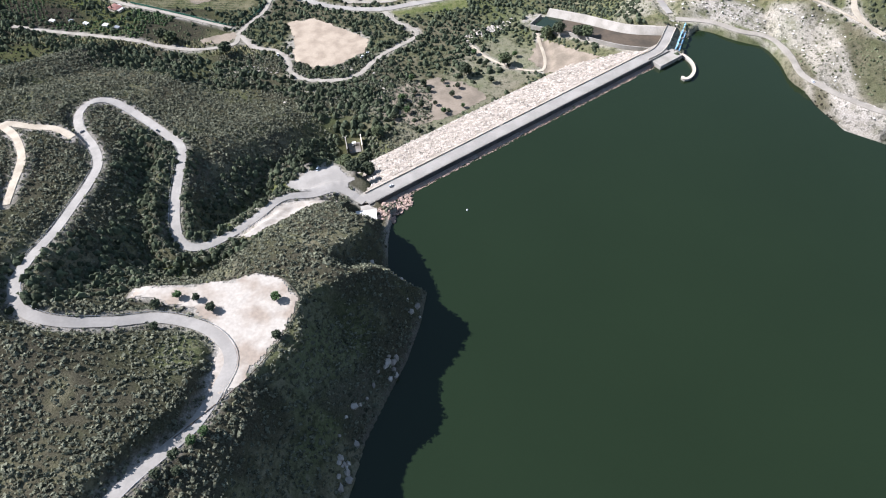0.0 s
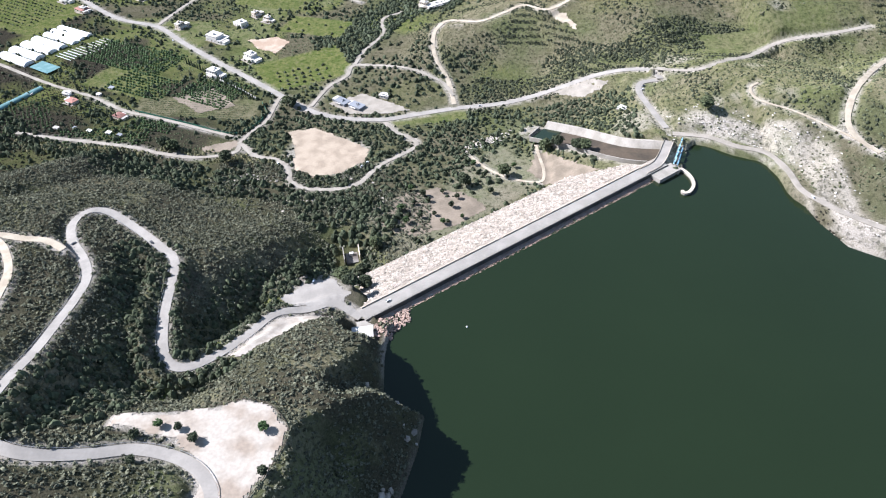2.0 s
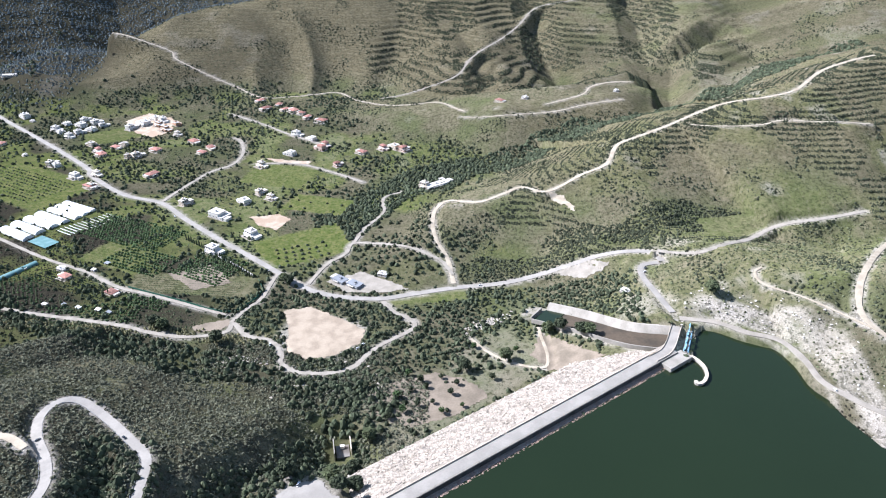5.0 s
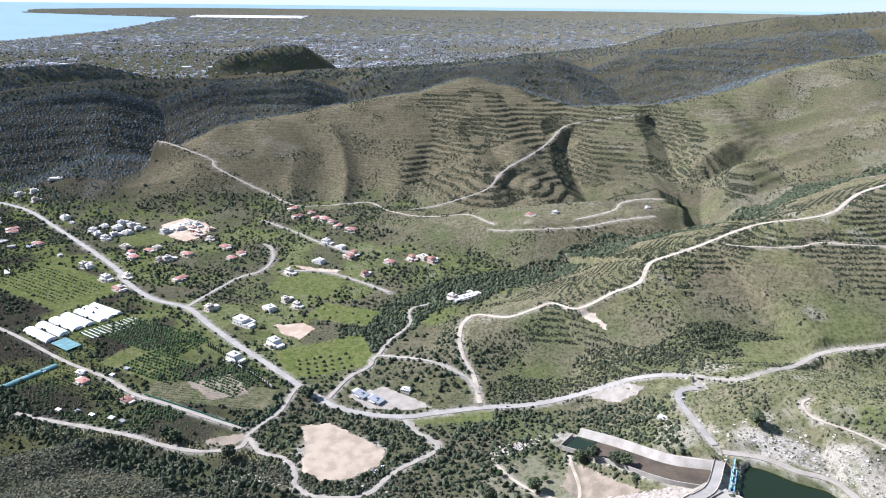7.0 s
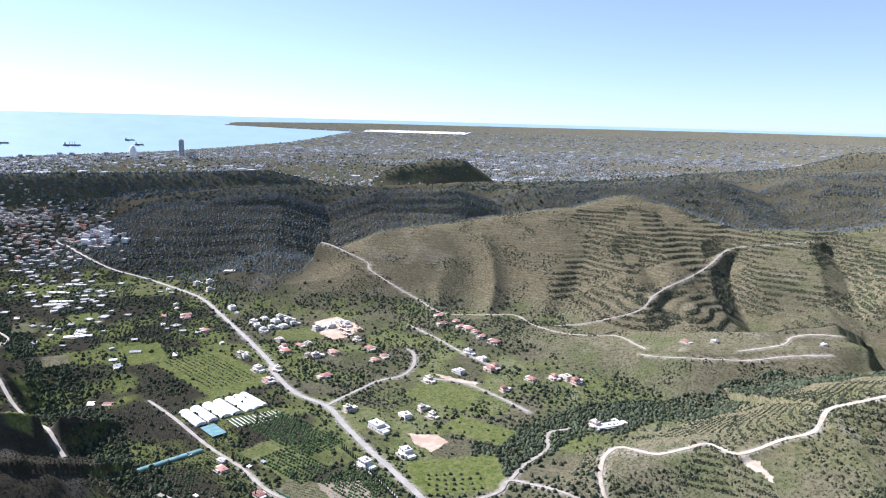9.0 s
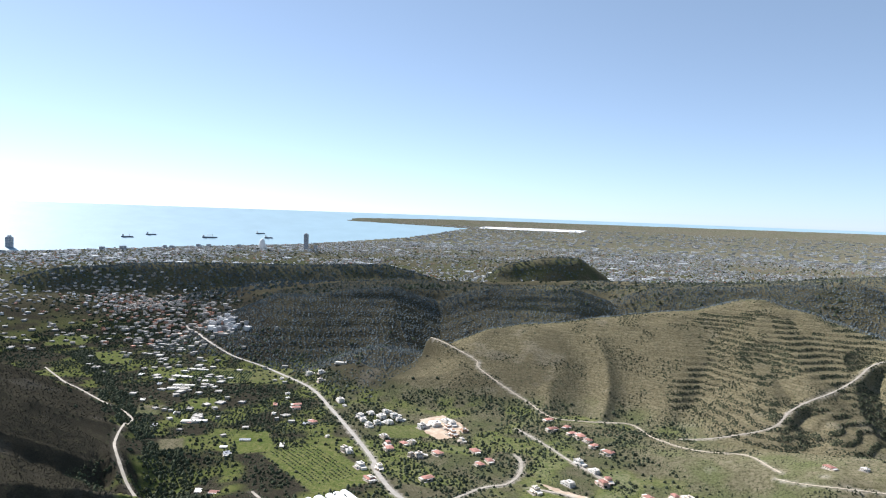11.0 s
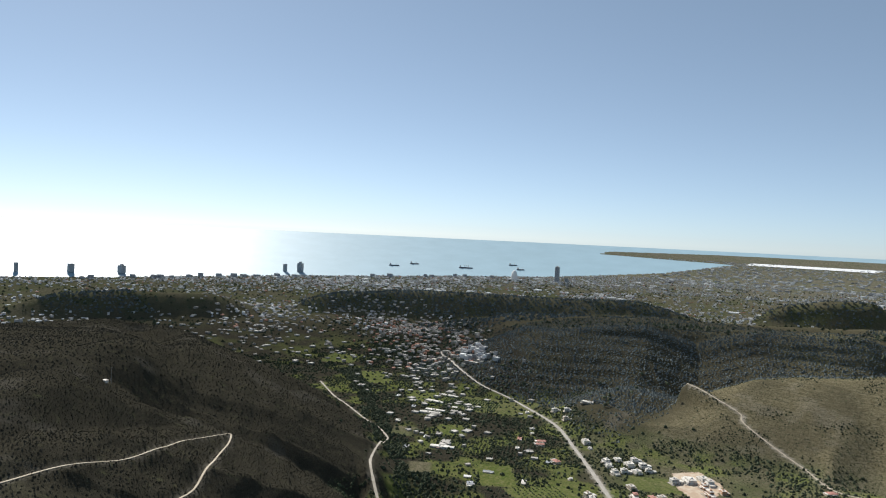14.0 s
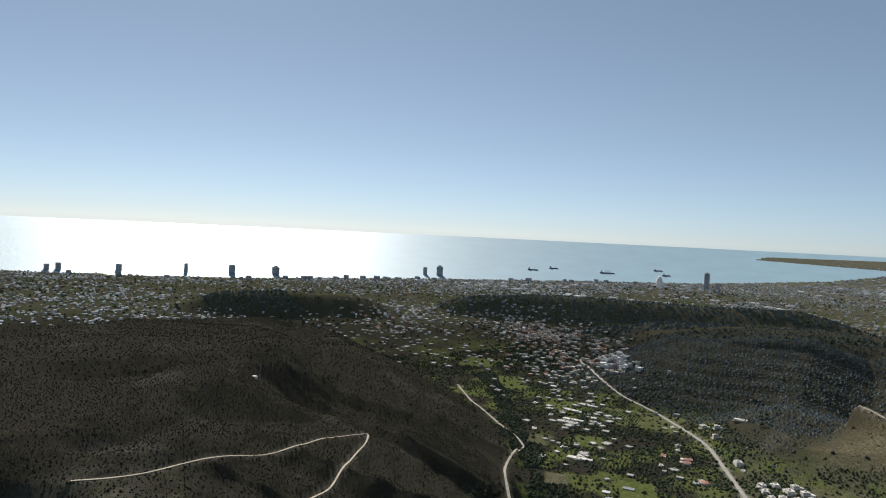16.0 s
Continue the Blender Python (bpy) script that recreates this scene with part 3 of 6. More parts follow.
def quad_mesh(name, co, quads, mat, smooth_faces=True):
    """A mesh from arrays, for large sheets and scatters. quads: rows of 3 or 4 indices."""
    me = bpy.data.meshes.new(name)
    n = quads.shape[1]
    me.vertices.add(len(co))
    me.vertices.foreach_set("co", np.ascontiguousarray(co, np.float32).ravel())
    me.loops.add(quads.size)
    me.loops.foreach_set("vertex_index", np.ascontiguousarray(quads, np.int32).ravel())
    me.polygons.add(len(quads))
    me.polygons.foreach_set("loop_start", np.arange(0, quads.size, n, dtype=np.int32))
    me.polygons.foreach_set("use_smooth", np.full(len(quads), smooth_faces))
    me.materials.append(mat)
    me.update(calc_edges=True)
    me.validate()
    return new(name, me)


def fan_grid(yaws, radii):
    a = np.radians(yaws)
    x = EYE[0] - np.sin(a)[None, :] * radii[:, None]
    y = EYE[1] + np.cos(a)[None, :] * radii[:, None]
    rows, cols = x.shape
    i = np.arange(rows - 1)[:, None] * cols + np.arange(cols - 1)[None, :]
    quads = np.stack([i, i + cols, i + cols + 1, i + 1], -1).reshape(-1, 4)
    return x.ravel(), y.ravel(), quads


yaws = np.concatenate([np.arange(-50, 12, 0.2), np.arange(12, 112, 0.37), np.arange(112, 310.1, 4.5)])
yaws[-1] = 310.0
radii = [8.0]
while radii[-1] < 2700:
    r = radii[-1]
    radii.append(r + (3.2 if r < 410 else 0.0078 * r if r < 700 else 3.9 if r < 1150 else 6.2 if r < 2200 else 12.0))
while radii[-1] < 70000:
    radii.append(radii[-1] * 1.028)
gx, gy, quads = fan_grid(yaws, np.array(radii))
gz, gap = ground(gx, gy, True)


# ---- what grows where ----
FIELDS = {   # centre x, y, half sizes, turn, greenness
    "meadow": (-205, 918, 62, 44, 25, 0.95),
    "upper_meadow": (-205, 1048, 52, 26, -20, 0.9),
    "west_field": (-715, 1140, 110, 60, -28, 0.9),
    "orchard_green": (-450, 890, 50, 30, -25, 0.7),
    "allotment": (-330, 815, 80, 24, -4, 0.15),
    "village_green": (-290, 1165, 60, 40, -20, 0.75),
    "far_green": (-2094, 1667, 60, 90, 40, 0.85),
    "far_field": (-1277, 1600, 110, 80, 30, 0.6),
    "garden": (-660, 1400, 70, 40, 30, 0.6),
    "river_meadow": (-800, 800, 70, 14, -38, 0.95),
    "plot_green": (-1180, 1330, 45, 30, -45, 0.9),
    "plot_meadow": (-900, 1180, 60, 34, -45, 0.95),
    "plot_soil": (-1020, 1090, 34, 24, -45, 0.0),
    "plot_field": (-1480, 1500, 70, 36, -40, 0.9),
    "tilled_plot": (-1240, 1230, 40, 26, -45, 0.0),
    "far_meadow": (-1760, 1560, 90, 40, -30, 0.9),
    "bank_green": (420, 880, 90, 24, 10, 0.3),
    "roadside": (-30, 780, 50, 12, 5, 0.6),
}


def behind_hill(x, y):
    """Past the round hill's crest, seen from the lake."""
    line = RIDGES["round_hill"][0]
    crest = np.interp(x, [-1900, -1200, -900] + [q[0] for q in line], [1500, 1560, 1700] + [q[1] for q in line])
    return smooth(crest - 10, crest + 30, y)


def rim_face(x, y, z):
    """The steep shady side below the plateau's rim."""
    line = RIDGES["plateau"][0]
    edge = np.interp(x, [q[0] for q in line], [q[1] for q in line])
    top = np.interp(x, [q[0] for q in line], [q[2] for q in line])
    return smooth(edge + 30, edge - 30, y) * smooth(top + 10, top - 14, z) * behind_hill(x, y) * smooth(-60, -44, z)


def cover(x, y, z):
    """Shares of grass, bare rock and scrub litter, which also carries painted shade."""
    n1, n2 = fractal(x, y, 70.0, 4, 21), fractal(x, y, 300.0, 4, 31)
    face = rim_face(x, y, z)
    r = np.hypot(x - EYE[0], y - EYE[1])
    s = -0.72 * x + 0.69 * (y - 600)
    t = 0.69 * x + 0.72 * (y - 600)
    floor_ = smooth(-20, -36, z) * smooth(3800, 1900, r)
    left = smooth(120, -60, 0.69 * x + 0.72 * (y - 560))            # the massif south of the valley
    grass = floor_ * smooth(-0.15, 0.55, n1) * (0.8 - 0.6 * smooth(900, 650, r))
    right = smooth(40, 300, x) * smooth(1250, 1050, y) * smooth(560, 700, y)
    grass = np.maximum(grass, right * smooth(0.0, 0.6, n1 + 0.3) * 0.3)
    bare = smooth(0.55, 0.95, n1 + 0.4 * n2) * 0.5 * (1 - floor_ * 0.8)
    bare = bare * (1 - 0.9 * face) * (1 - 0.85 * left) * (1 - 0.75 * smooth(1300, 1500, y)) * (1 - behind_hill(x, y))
    # full litter paints the massif's backlit shade; nearer, the dark gaps between bushes
    litter_shade = np.maximum(left * (1.0 - smooth(760, 560, r) * (0.25 + 0.7 * smooth(0.15, 0.75, fractal(x, y, 26.0, 3, 61) + 0.5 * n1))), floor_ * 0.25)
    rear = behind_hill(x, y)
    # darkens the rim's face: dense maquis there, and its shade painted in
    litter_shade = np.maximum(litter_shade, face * (0.3 + 0.2 * n1))
    litter_shade = np.maximum(litter_shade, rear * 0.35 * smooth(5800, 4800, r))
    litter_shade = np.maximum(litter_shade, 0.8 * smooth(-760, -900, x) * smooth(1480, 1600, y) * smooth(-44, -36, z) * smooth(4300, 3700, r))
    # thinned with distance, so the paler ground colour stands in for haze
    litter_shade = litter_shade * (1 - 0.6 * smooth(3300, 4000, r))
    litter_shade = np.maximum(litter_shade, 0.35 * smooth(0.1, 0.5, n2))
    litter_shade = np.maximum(litter_shade, 0.45 * smooth(2800, 3100, r) * smooth(-40, -22, z) * (1 - 0.6 * behind_hill(x, y) * smooth(-1900, -1500, x) * smooth(4400, 4000, r)))
    litter_shade = np.maximum(litter_shade, 0.35 * smooth(3600, 4600, r) * smooth(11000, 9000, r))
    for cx, cy, a, b, turn, green in FIELDS.values():
        w = smooth(1.06, 0.98, in_box(x, y, cx, cy, a, b, turn))
        grass = grass * (1 - w) + green * w
        bare, litter_shade = bare * (1 - w), litter_shade * (1 - w)
    for cx, cy, q in ((-176, 352, 11), (-164, 388, 10), (-150, 420, 9), (-197, 298, 9), (-210, 286, 8)):     # green hollows by the road
        grass = np.maximum(grass, smooth(q * 1.3, q * 0.5, np.hypot(x - cx, y - cy)))
    plain = smooth(9000, 13000, r)
    grass, litter_shade = np.maximum(grass, 0.08 * plain), np.maximum(litter_shade, 0.45 * plain)
    # pale cover on the farthest land, painted in for haze
    bare = np.maximum(bare, 0.2 * smooth(5500, 9000, r) * (1 - plain) + 0.22 * plain)
    # white cut slopes on the lake's right bank, its shore, and below the dam
    lake = inside(x, y, SHORE)
    cut = smooth(54, 38, lake + 14 * n1) * smooth(10, 15, lake) * smooth(240, 280, x)
    strip = smooth(5, 1, lake) * smooth(-2, 0, lake) * (1 - 0.6 * smooth(330, 370, x)) * (1 - 0.75 * smooth(40, 0, x) * smooth(370, 330, y))
    park = smooth(1.15, 0.85, in_box(x, y, 8, 620, 105, 44, 38)) * smooth(-0.7, -0.1, n1)
    apron = smooth(3, -1, inside(x, y, APRON))
    lot = smooth(1.15, 0.9, in_box(x, y, -146, 705, 46, 36, -20)) * 0.8
    yard = smooth(1.2, 0.9, in_box(x, y, -112, 440, 26, 14, -20)) * 0.7
    lip = smooth(1.3, 0.7, in_box(x, y, -128, 388, 34, 9, 28))
    bare = np.maximum.reduce([bare, cut * (0.82 + 0.35 * n1), strip * 0.6, park * 0.2, lip * 0.9, apron, lot, yard])
    grass, litter_shade = grass * (1 - cut) * (1 - 0.8 * park), litter_shade * (1 - cut) * (1 - park) * (1 - lot)
    return np.clip(grass, 0, 1), np.clip(bare, 0, 1), np.clip(litter_shade, 0, 1)


grass, bare, litter_shade = cover(gx, gy, gz)
verge = smooth(6, 1.5, gap) * (1 - 0.75 * smooth(-460, -520, gx) * smooth(60, -40, 0.69 * (gx + 100) + 0.72 * (gy - 590))) * (1 - 0.8 * (gx > 300) * smooth(14, 9, inside(gx, gy, SHORE)))
bare = np.maximum(bare, (0.65 + 0.35 * bumps(gx, gy, 16.0, 12)) * verge)
dry = smooth(1420, 1560, gy + 0.12 * gx) * (1 - behind_hill(gx, gy)) * smooth(-30, 0, gz) * (1 - 0.7 * smooth(150, 420, gx))
dry = np.maximum(dry, 0.7 * smooth(900, 1000, gy) * smooth(1420, 1300, gy) * smooth(60, 200, gx) * smooth(-10, 10, gz))
dry = np.maximum(dry, 0.6 * behind_hill(gx, gy) * smooth(4300, 3700, np.hypot(gx - EYE[0], gy - EYE[1])))
wx, wy, wz, _ = drawn_in(gx, gy, gz)
land = quad_mesh("ground", np.stack([wx, wy, wz], 1), quads, GROUND)
attr = land.data.color_attributes.new("cover", "FLOAT_COLOR", "POINT")
attr.data.foreach_set("color", np.stack([grass, bare, litter_shade, dry], 1).astype(np.float32).ravel())
tagged(land, "stony hills and green valley floor under scrub", "ground", kind="structure")

# the lake and the sea
pushed = {(-50, 388): (-60, 398), (-8, 424): (-18, 437), (108, 500): (98, 514), (221, 586): (210, 600), (238, 606): (228, 612)}     # under the dam's shore
water = link_mesh("water", [(*pushed.get((a, b), (a, b)), 0) for a, b in SHORE], [tuple(range(len(SHORE)))], [LAKE])
bm = bmesh.new()
bm.from_mesh(water.data)
bmesh.ops.triangulate(bm, faces=bm.faces)
bm.to_mesh(water.data)
tagged(water, "still dark green water of the reservoir", "water", kind="structure")
far_radii = np.array(radii)[np.array(radii) > 4800]
sx, sy, sq = fan_grid(np.arange(-30, 150, 1.0), np.concatenate([far_radii, far_radii[-1:] * 1.4]))
a, b, c, _ = drawn_in(sx, sy, np.full_like(sx, -75.0))
sea = quad_mesh("sea", np.stack([a, b, c], 1), sq, SEA)
tagged(sea, "pale blue sea reaching the horizon", "sea", kind="structure")

# ---- roads ----
SURFACE = {"asphalt": ASPHALT, "pale": PALE, "dirt": DIRT}
LABEL = {"asphalt": "grey worn asphalt road winding along the slope", "pale": "pale gravel lane across the land", "dirt": "pale sandy dirt track over the hill"}


def ribbon(name, line, z, width, mat, lift=0.0, wob=0.0):
    d = np.gradient(line, axis=0)
    d /= np.hypot(d[:, 0], d[:, 1])[:, None] + 1e-9
    side = np.stack([-d[:, 1], d[:, 0]], 1)
    k = 1 + wob * bumps(line[:, 0], line[:, 1], 14.0, 3)
    co = []
    for u, dz in ((-0.5, -0.5), (-0.5, 0.0), (-0.17, 0.06), (0.17, 0.06), (0.5, 0.0), (0.5, -0.5)):
        q = line + side * (u * width * k)[:, None]
        co.append(np.stack([q[:, 0], q[:, 1], z + dz + lift], 1))
    co = np.stack(co, 1)
    n = len(line)
    i = np.arange(n - 1)[:, None] * 6 + np.arange(5)[None, :]
    q = np.stack([i, i + 1, i + 7, i + 6], -1).reshape(-1, 4)
    co = co.reshape(-1, 3)
    a, b, c, _ = drawn_in(co[:, 0], co[:, 1], co[:, 2])
    return quad_mesh(name, np.stack([a, b, c], 1), q, mat, False)


for order, (road, (surface, width, line, z)) in enumerate(LINES.items()):
    ob = ribbon("road" if surface == "asphalt" else road, line, z, width, SURFACE[surface], 0.012 * order, 0.0 if surface == "asphalt" else 0.16)
    tagged(ob, LABEL[surface], "road" if surface == "asphalt" else "track", kind="structure")


# ---- helpers for things ----
def thing(name, x, y, z, turn=0.0, label="", category="", group=""):
    ob = new(name)
    ob.matrix_basis = pose(x, y, z, 0, 0, turn)
    return tagged(ob, label, category, group)


def part(name, bm, mat, parent, label="", flat=True):
    me = bpy.data.meshes.new(name)
    bmesh.ops.recalc_face_normals(bm, faces=bm.faces)
    bm.to_mesh(me)
    bm.free()
    me.materials.append(mat)
    if not flat:
        me.polygons.foreach_set("use_smooth", [True] * len(me.polygons))
    ob = new(name, me)
    ob.parent = parent
    return tagged(ob, label)


def box(x0, x1, y0, y1, z0, z1, bm=None, bevel=0.0):
    bm = bm or bmesh.new()
    made = bmesh.ops.create_cube(bm, size=1.0)["verts"]
    for v in made:
        v.co = Vector(((x0 + x1) / 2 + v.co.x * (x1 - x0), (y0 + y1) / 2 + v.co.y * (y1 - y0), (z0 + z1) / 2 + v.co.z * (z1 - z0)))
    if bevel:
        edges = {e for v in made for e in v.link_edges}
        bmesh.ops.bevel(bm, geom=list(edges), offset=bevel, segments=1, affect="EDGES")
    return bm


def tube(points, radius, sides=6, bm=None, taper=1.0):
    """A round bar through the points."""
    bm = bm or bmesh.new()
    rings = []
    for i, p in enumerate(points):
        p = Vector(p)
        d = (Vector(points[min(i + 1, len(points) - 1)]) - Vector(points[max(i - 1, 0)])).normalized()
        q = d.to_track_quat("Z", "Y").to_matrix()
        r = radius * (1 + (taper - 1) * i / max(1, len(points) - 1))
        rings.append([bm.verts.new(p + q @ Vector((r * math.cos(a), r * math.sin(a), 0))) for a in np.linspace(0, 2 * math.pi, sides, endpoint=False)])
    for a, b in zip(rings[:-1], rings[1:]):
        for k in range(sides):
            bm.faces.new((a[k], a[(k + 1) % sides], b[(k + 1) % sides], b[k]))
    bm.faces.new(rings[0][::-1])
    bm.faces.new(rings[-1])
    return bm


def swept(line, zs, profile, bm=None):
    """A profile of (sideways, up) drawn along a line of (x, y)."""
    bm = bm or bmesh.new()
    line = np.array(line, float)
    d = np.gradient(line, axis=0)
    d /= np.hypot(d[:, 0], d[:, 1])[:, None] + 1e-9
    rings = [[bm.verts.new((p[0] - t[1] * s, p[1] + t[0] * s, z + u)) for s, u in profile] for p, t, z in zip(line, d, zs)]
    n = len(profile)
    for a, b in zip(rings[:-1], rings[1:]):
        for k in range(n):
            bm.faces.new((a[k], a[(k + 1) % n], b[(k + 1) % n], b[k]))
    bm.faces.new(rings[0][::-1])
    bm.faces.new(rings[-1])
    return bm


def bar(w, h0, h1, at=0.0):
    return [(at - w / 2, h0), (at + w / 2, h0), (at + w / 2, h1), (at - w / 2, h1)]


CONCRETE = material("weathered_concrete", (0.33, 0.30, 0.255), 0.9, 1.5, 0.22, (0.26, 0.235, 0.195), bump=0.2)
DARK_CONCRETE = material("stained_concrete", (0.20, 0.185, 0.165), 0.9, 1.2, 0.3, (0.12, 0.105, 0.09))
WET_BED = material("stained_chute_bed", (0.080, 0.060, 0.040), 0.7, 2.5, 0.35, (0.045, 0.036, 0.025))
RIPRAP = material("pale_riprap_stone", (0.40, 0.35, 0.29), 0.95, 0.8, 0.2, (0.32, 0.275, 0.22), island=0.35)
GRAVEL = material("riprap_bed", (0.36, 0.31, 0.255), 0.95, 0.7, 0.45, (0.25, 0.215, 0.17), bump=0.8)
ROCK = material("limestone", (0.42, 0.375, 0.315), 0.95, 1.2, 0.25, (0.30, 0.26, 0.21), island=0.25)
PINK_ROCK = material("reddish_shore_rock", (0.36, 0.255, 0.20), 0.95, 1.0, 0.3, (0.27, 0.20, 0.16), island=0.25)
BLUE_STEEL = material("pale_blue_painted_steel", (0.30, 0.52, 0.66), 0.5, 0.6, 0.12, metal=0.0, bump=0.05)
WHITE_PAINT = material("white_plaster", (0.68, 0.65, 0.60), 0.85, 1.5, 0.08, (0.60, 0.565, 0.51), bump=0.1, per_object=0.08)
CREAM = material("cream_plaster", (0.60, 0.51, 0.40), 0.88, 1.5, 0.1, (0.52, 0.43, 0.33), bump=0.1, per_object=0.12)
PINK_WALL = material("pink_plaster", (0.56, 0.38, 0.30), 0.88, 1.5, 0.1, bump=0.1, per_object=0.12)
TILE = material("red_roof_tile", (0.31, 0.150, 0.115), 0.85, 0.5, 0.25, (0.25, 0.125, 0.10), per_object=0.3)
SLAB = material("roof_slab", (0.55, 0.52, 0.47), 0.9, 1.2, 0.15, (0.42, 0.39, 0.35), per_object=0.15)
GLASS = material("dark_window_glass", (0.03, 0.04, 0.05), 0.08, 1.0, 0.1, bump=0.0, spec=0.6)
METAL = material("galvanised_steel", (0.38, 0.38, 0.38), 0.45, 0.5, 0.15, metal=0.7, bump=0.05)
BARK = material("bark", (0.11, 0.085, 0.06), 0.95, 0.3, 0.3)
POLY = material("white_greenhouse_film", (0.78, 0.78, 0.77), 0.55, 2.0, 0.06, (0.72, 0.72, 0.71), bump=0.1)
TEAL_NET = material("teal_shade_net", (0.10, 0.20, 0.20), 0.85, 1.0, 0.25, (0.14, 0.25, 0.25))
GREEN_NET = material("green_fence_net", (0.045, 0.15, 0.10), 0.85, 1.0, 0.25)
# concrete of the upstream wall, near black to paint the shade on that side
WALL_SHADE = material("shade_black_concrete", (0.085, 0.08, 0.072), 0.9, 1.2, 0.35, (0.05, 0.047, 0.042))
GREY_ROOF = material("grey_roofing", (0.22, 0.23, 0.245), 0.8, 1.2, 0.15, per_object=0.15)
RUST = material("orange_brick_work", (0.46, 0.26, 0.15), 0.9, 0.6, 0.2, per_object=0.1)
SILVER = material("worn_light_paint", (0.55, 0.56, 0.57), 0.4, 0.6, 0.08, bump=0.0, per_object=0.35)
SHEET_ROOF = material("pale_shed_roof", (0.58, 0.58, 0.56), 0.6, 1.5, 0.12, (0.48, 0.47, 0.45), bump=0.1, per_object=0.15)
RUBBER = material("black_rubber", (0.02, 0.02, 0.02), 0.85, 0.2, 0.1)


def sheet(name, poly, mat, lift, label, cell=1.5):
    """A bare patch lying on the ground inside a ragged outline."""
    px, py = [p[0] for p in poly], [p[1] for p in poly]
    u, v = np.arange(min(px) - 4, max(px) + 4, cell), np.arange(min(py) - 4, max(py) + 4, cell)
    x, y = [q.ravel() for q in np.meshgrid(u, v)]
    x = x + 0.35 * cell * bumps(x, y, 3.0, 51)
    y = y + 0.35 * cell * bumps(x, y, 3.0, 52)
    d = inside(x, y, poly) + 2.2 * bumps(x, y, 7.0, 53) + 0.8 * bumps(x, y, 2.5, 54)
    z, gap = ground(x, y, True)
    n = len(u)
    i = (np.arange(len(v) - 1)[:, None] * n + np.arange(n - 1)[None, :]).ravel()
    q = np.stack([i, i + 1, i + n + 1, i + n], 1)
    q = q[np.max(d[q], 1) < 0]
    used, back_ = np.unique(q, return_inverse=True)
    co = np.stack([x[used], y[used], z[used] + lift + 0.12 * bumps(x[used], y[used], 4.0, 55)], 1)
    return tagged(quad_mesh(name, co, back_.reshape(-1, 4), mat), label, "bare ground", kind="structure")


PALE_EARTH = material("pale_trodden_earth", (0.40, 0.355, 0.295), 0.95, 2.0, 0.28, (0.29, 0.235, 0.18), bump=0.15)
EARTH = material("brown_earth", (0.235, 0.190, 0.140), 0.95, 2.0, 0.3, (0.165, 0.135, 0.098), bump=0.4)
SITE_EARTH = material("reddish_earth", (0.34, 0.25, 0.175), 0.95, 1.5, 0.25, (0.42, 0.345, 0.26), bump=0.3)
sheet("pavement", APRON, PALE_EARTH, 0.35, "pale trodden gravel apron of the viewpoint")
for patch, mat, lift, words in (("lip", ROCK, 0.5, "white rocky lip above the dam road"), ("sand_lot", SAND, 0.45, "sandy bare lot beside the valley track"),
                                ("dam_yard", ASPHALT, 0.4, "pale parking yard at the dam's end"), ("park", EARTH, 0.25, "trodden brown earth between the park trees"), ("spill_slope", EARTH, 0.3, "bare brown earth slope beside the spillway"),
                                ("lane_corner", EARTH, 0.3, "bare sandy plot at the lane's corner"), ("dug_plot", EARTH, 0.35, "brown tilled plot between the orchards"), ("villa_track", SITE_EARTH, 0.35, "reddish graded earth below the villas"),
                                ("building_site", SITE_EARTH, 0.4, "reddish earth of a building site"), ("villa_yard", SITE_EARTH, 0.4, "reddish bare yard behind the villas"), ("gravel_yard", PALE, 0.4, "gravel yard beside the grey building"),
                                ("wide_verge", PALE, 0.4, "gravel lay-by beside the main road"), ("track_fork", DIRT, 0.45, "sandy widening of the hill track")):
    sheet("bare_patch", PATCHES[patch], mat, lift, words, 1.5 if "site" not in patch else 3.0)


# ---- the dam ----
def dam_at(u, v, z):
    return Vector((DAM_A[0] + DAM_U[0] * u - DAM_U[1] * v, DAM_A[1] + DAM_U[1] * u + DAM_U[0] * v, z))


rng = np.random.default_rng(7)
CREST = 4.2
dam = thing("dam", 0, 0, 0, 0, "long rockfill dam with a road on its crest", "dam")
us = np.arange(-4, DAM_LENGTH + 0.1, 6.0)
axis_line = [(dam_at(u, 0, 0).x, dam_at(u, 0, 0).y) for u in us]
flat_z = np.full(len(us), CREST)
part("core", swept(axis_line, flat_z, [(-7.6, -14), (7.6, -6), (7.6, -0.1), (-7.6, -0.1)]), CONCRETE, dam)
part("crest_road", swept(axis_line, flat_z, bar(10.5, -0.09, 0.06, -0.8)), ASPHALT, dam, "pale worn asphalt crest road")
part("upstream_wall", swept(axis_line, flat_z, bar(0.7, -7.0, 0.95, -7.9)), WALL_SHADE, dam, "tall concrete wall above the water, its shade painted dark")
gaps = [(0, 145), (148, 340)]
for a, b in gaps:
    seg = [(dam_at(u, 0, 0).x, dam_at(u, 0, 0).y) for u in np.linspace(a, b, 20)]
    part("downstream_parapet", swept(seg, np.full(20, CREST), bar(0.6, -0.3, 0.95, 6.2)), CREAM, dam, "low sandy parapet wall")
part("verge", swept(axis_line, flat_z, [(6.5, -0.6), (9.5, -1.2), (9.5, -0.5), (6.5, -0.05)]), GRAVEL, dam)
# downstream face: a bed with stones lying on it
cols, rows = 120, 26
foot = []
verts, faces = [], []
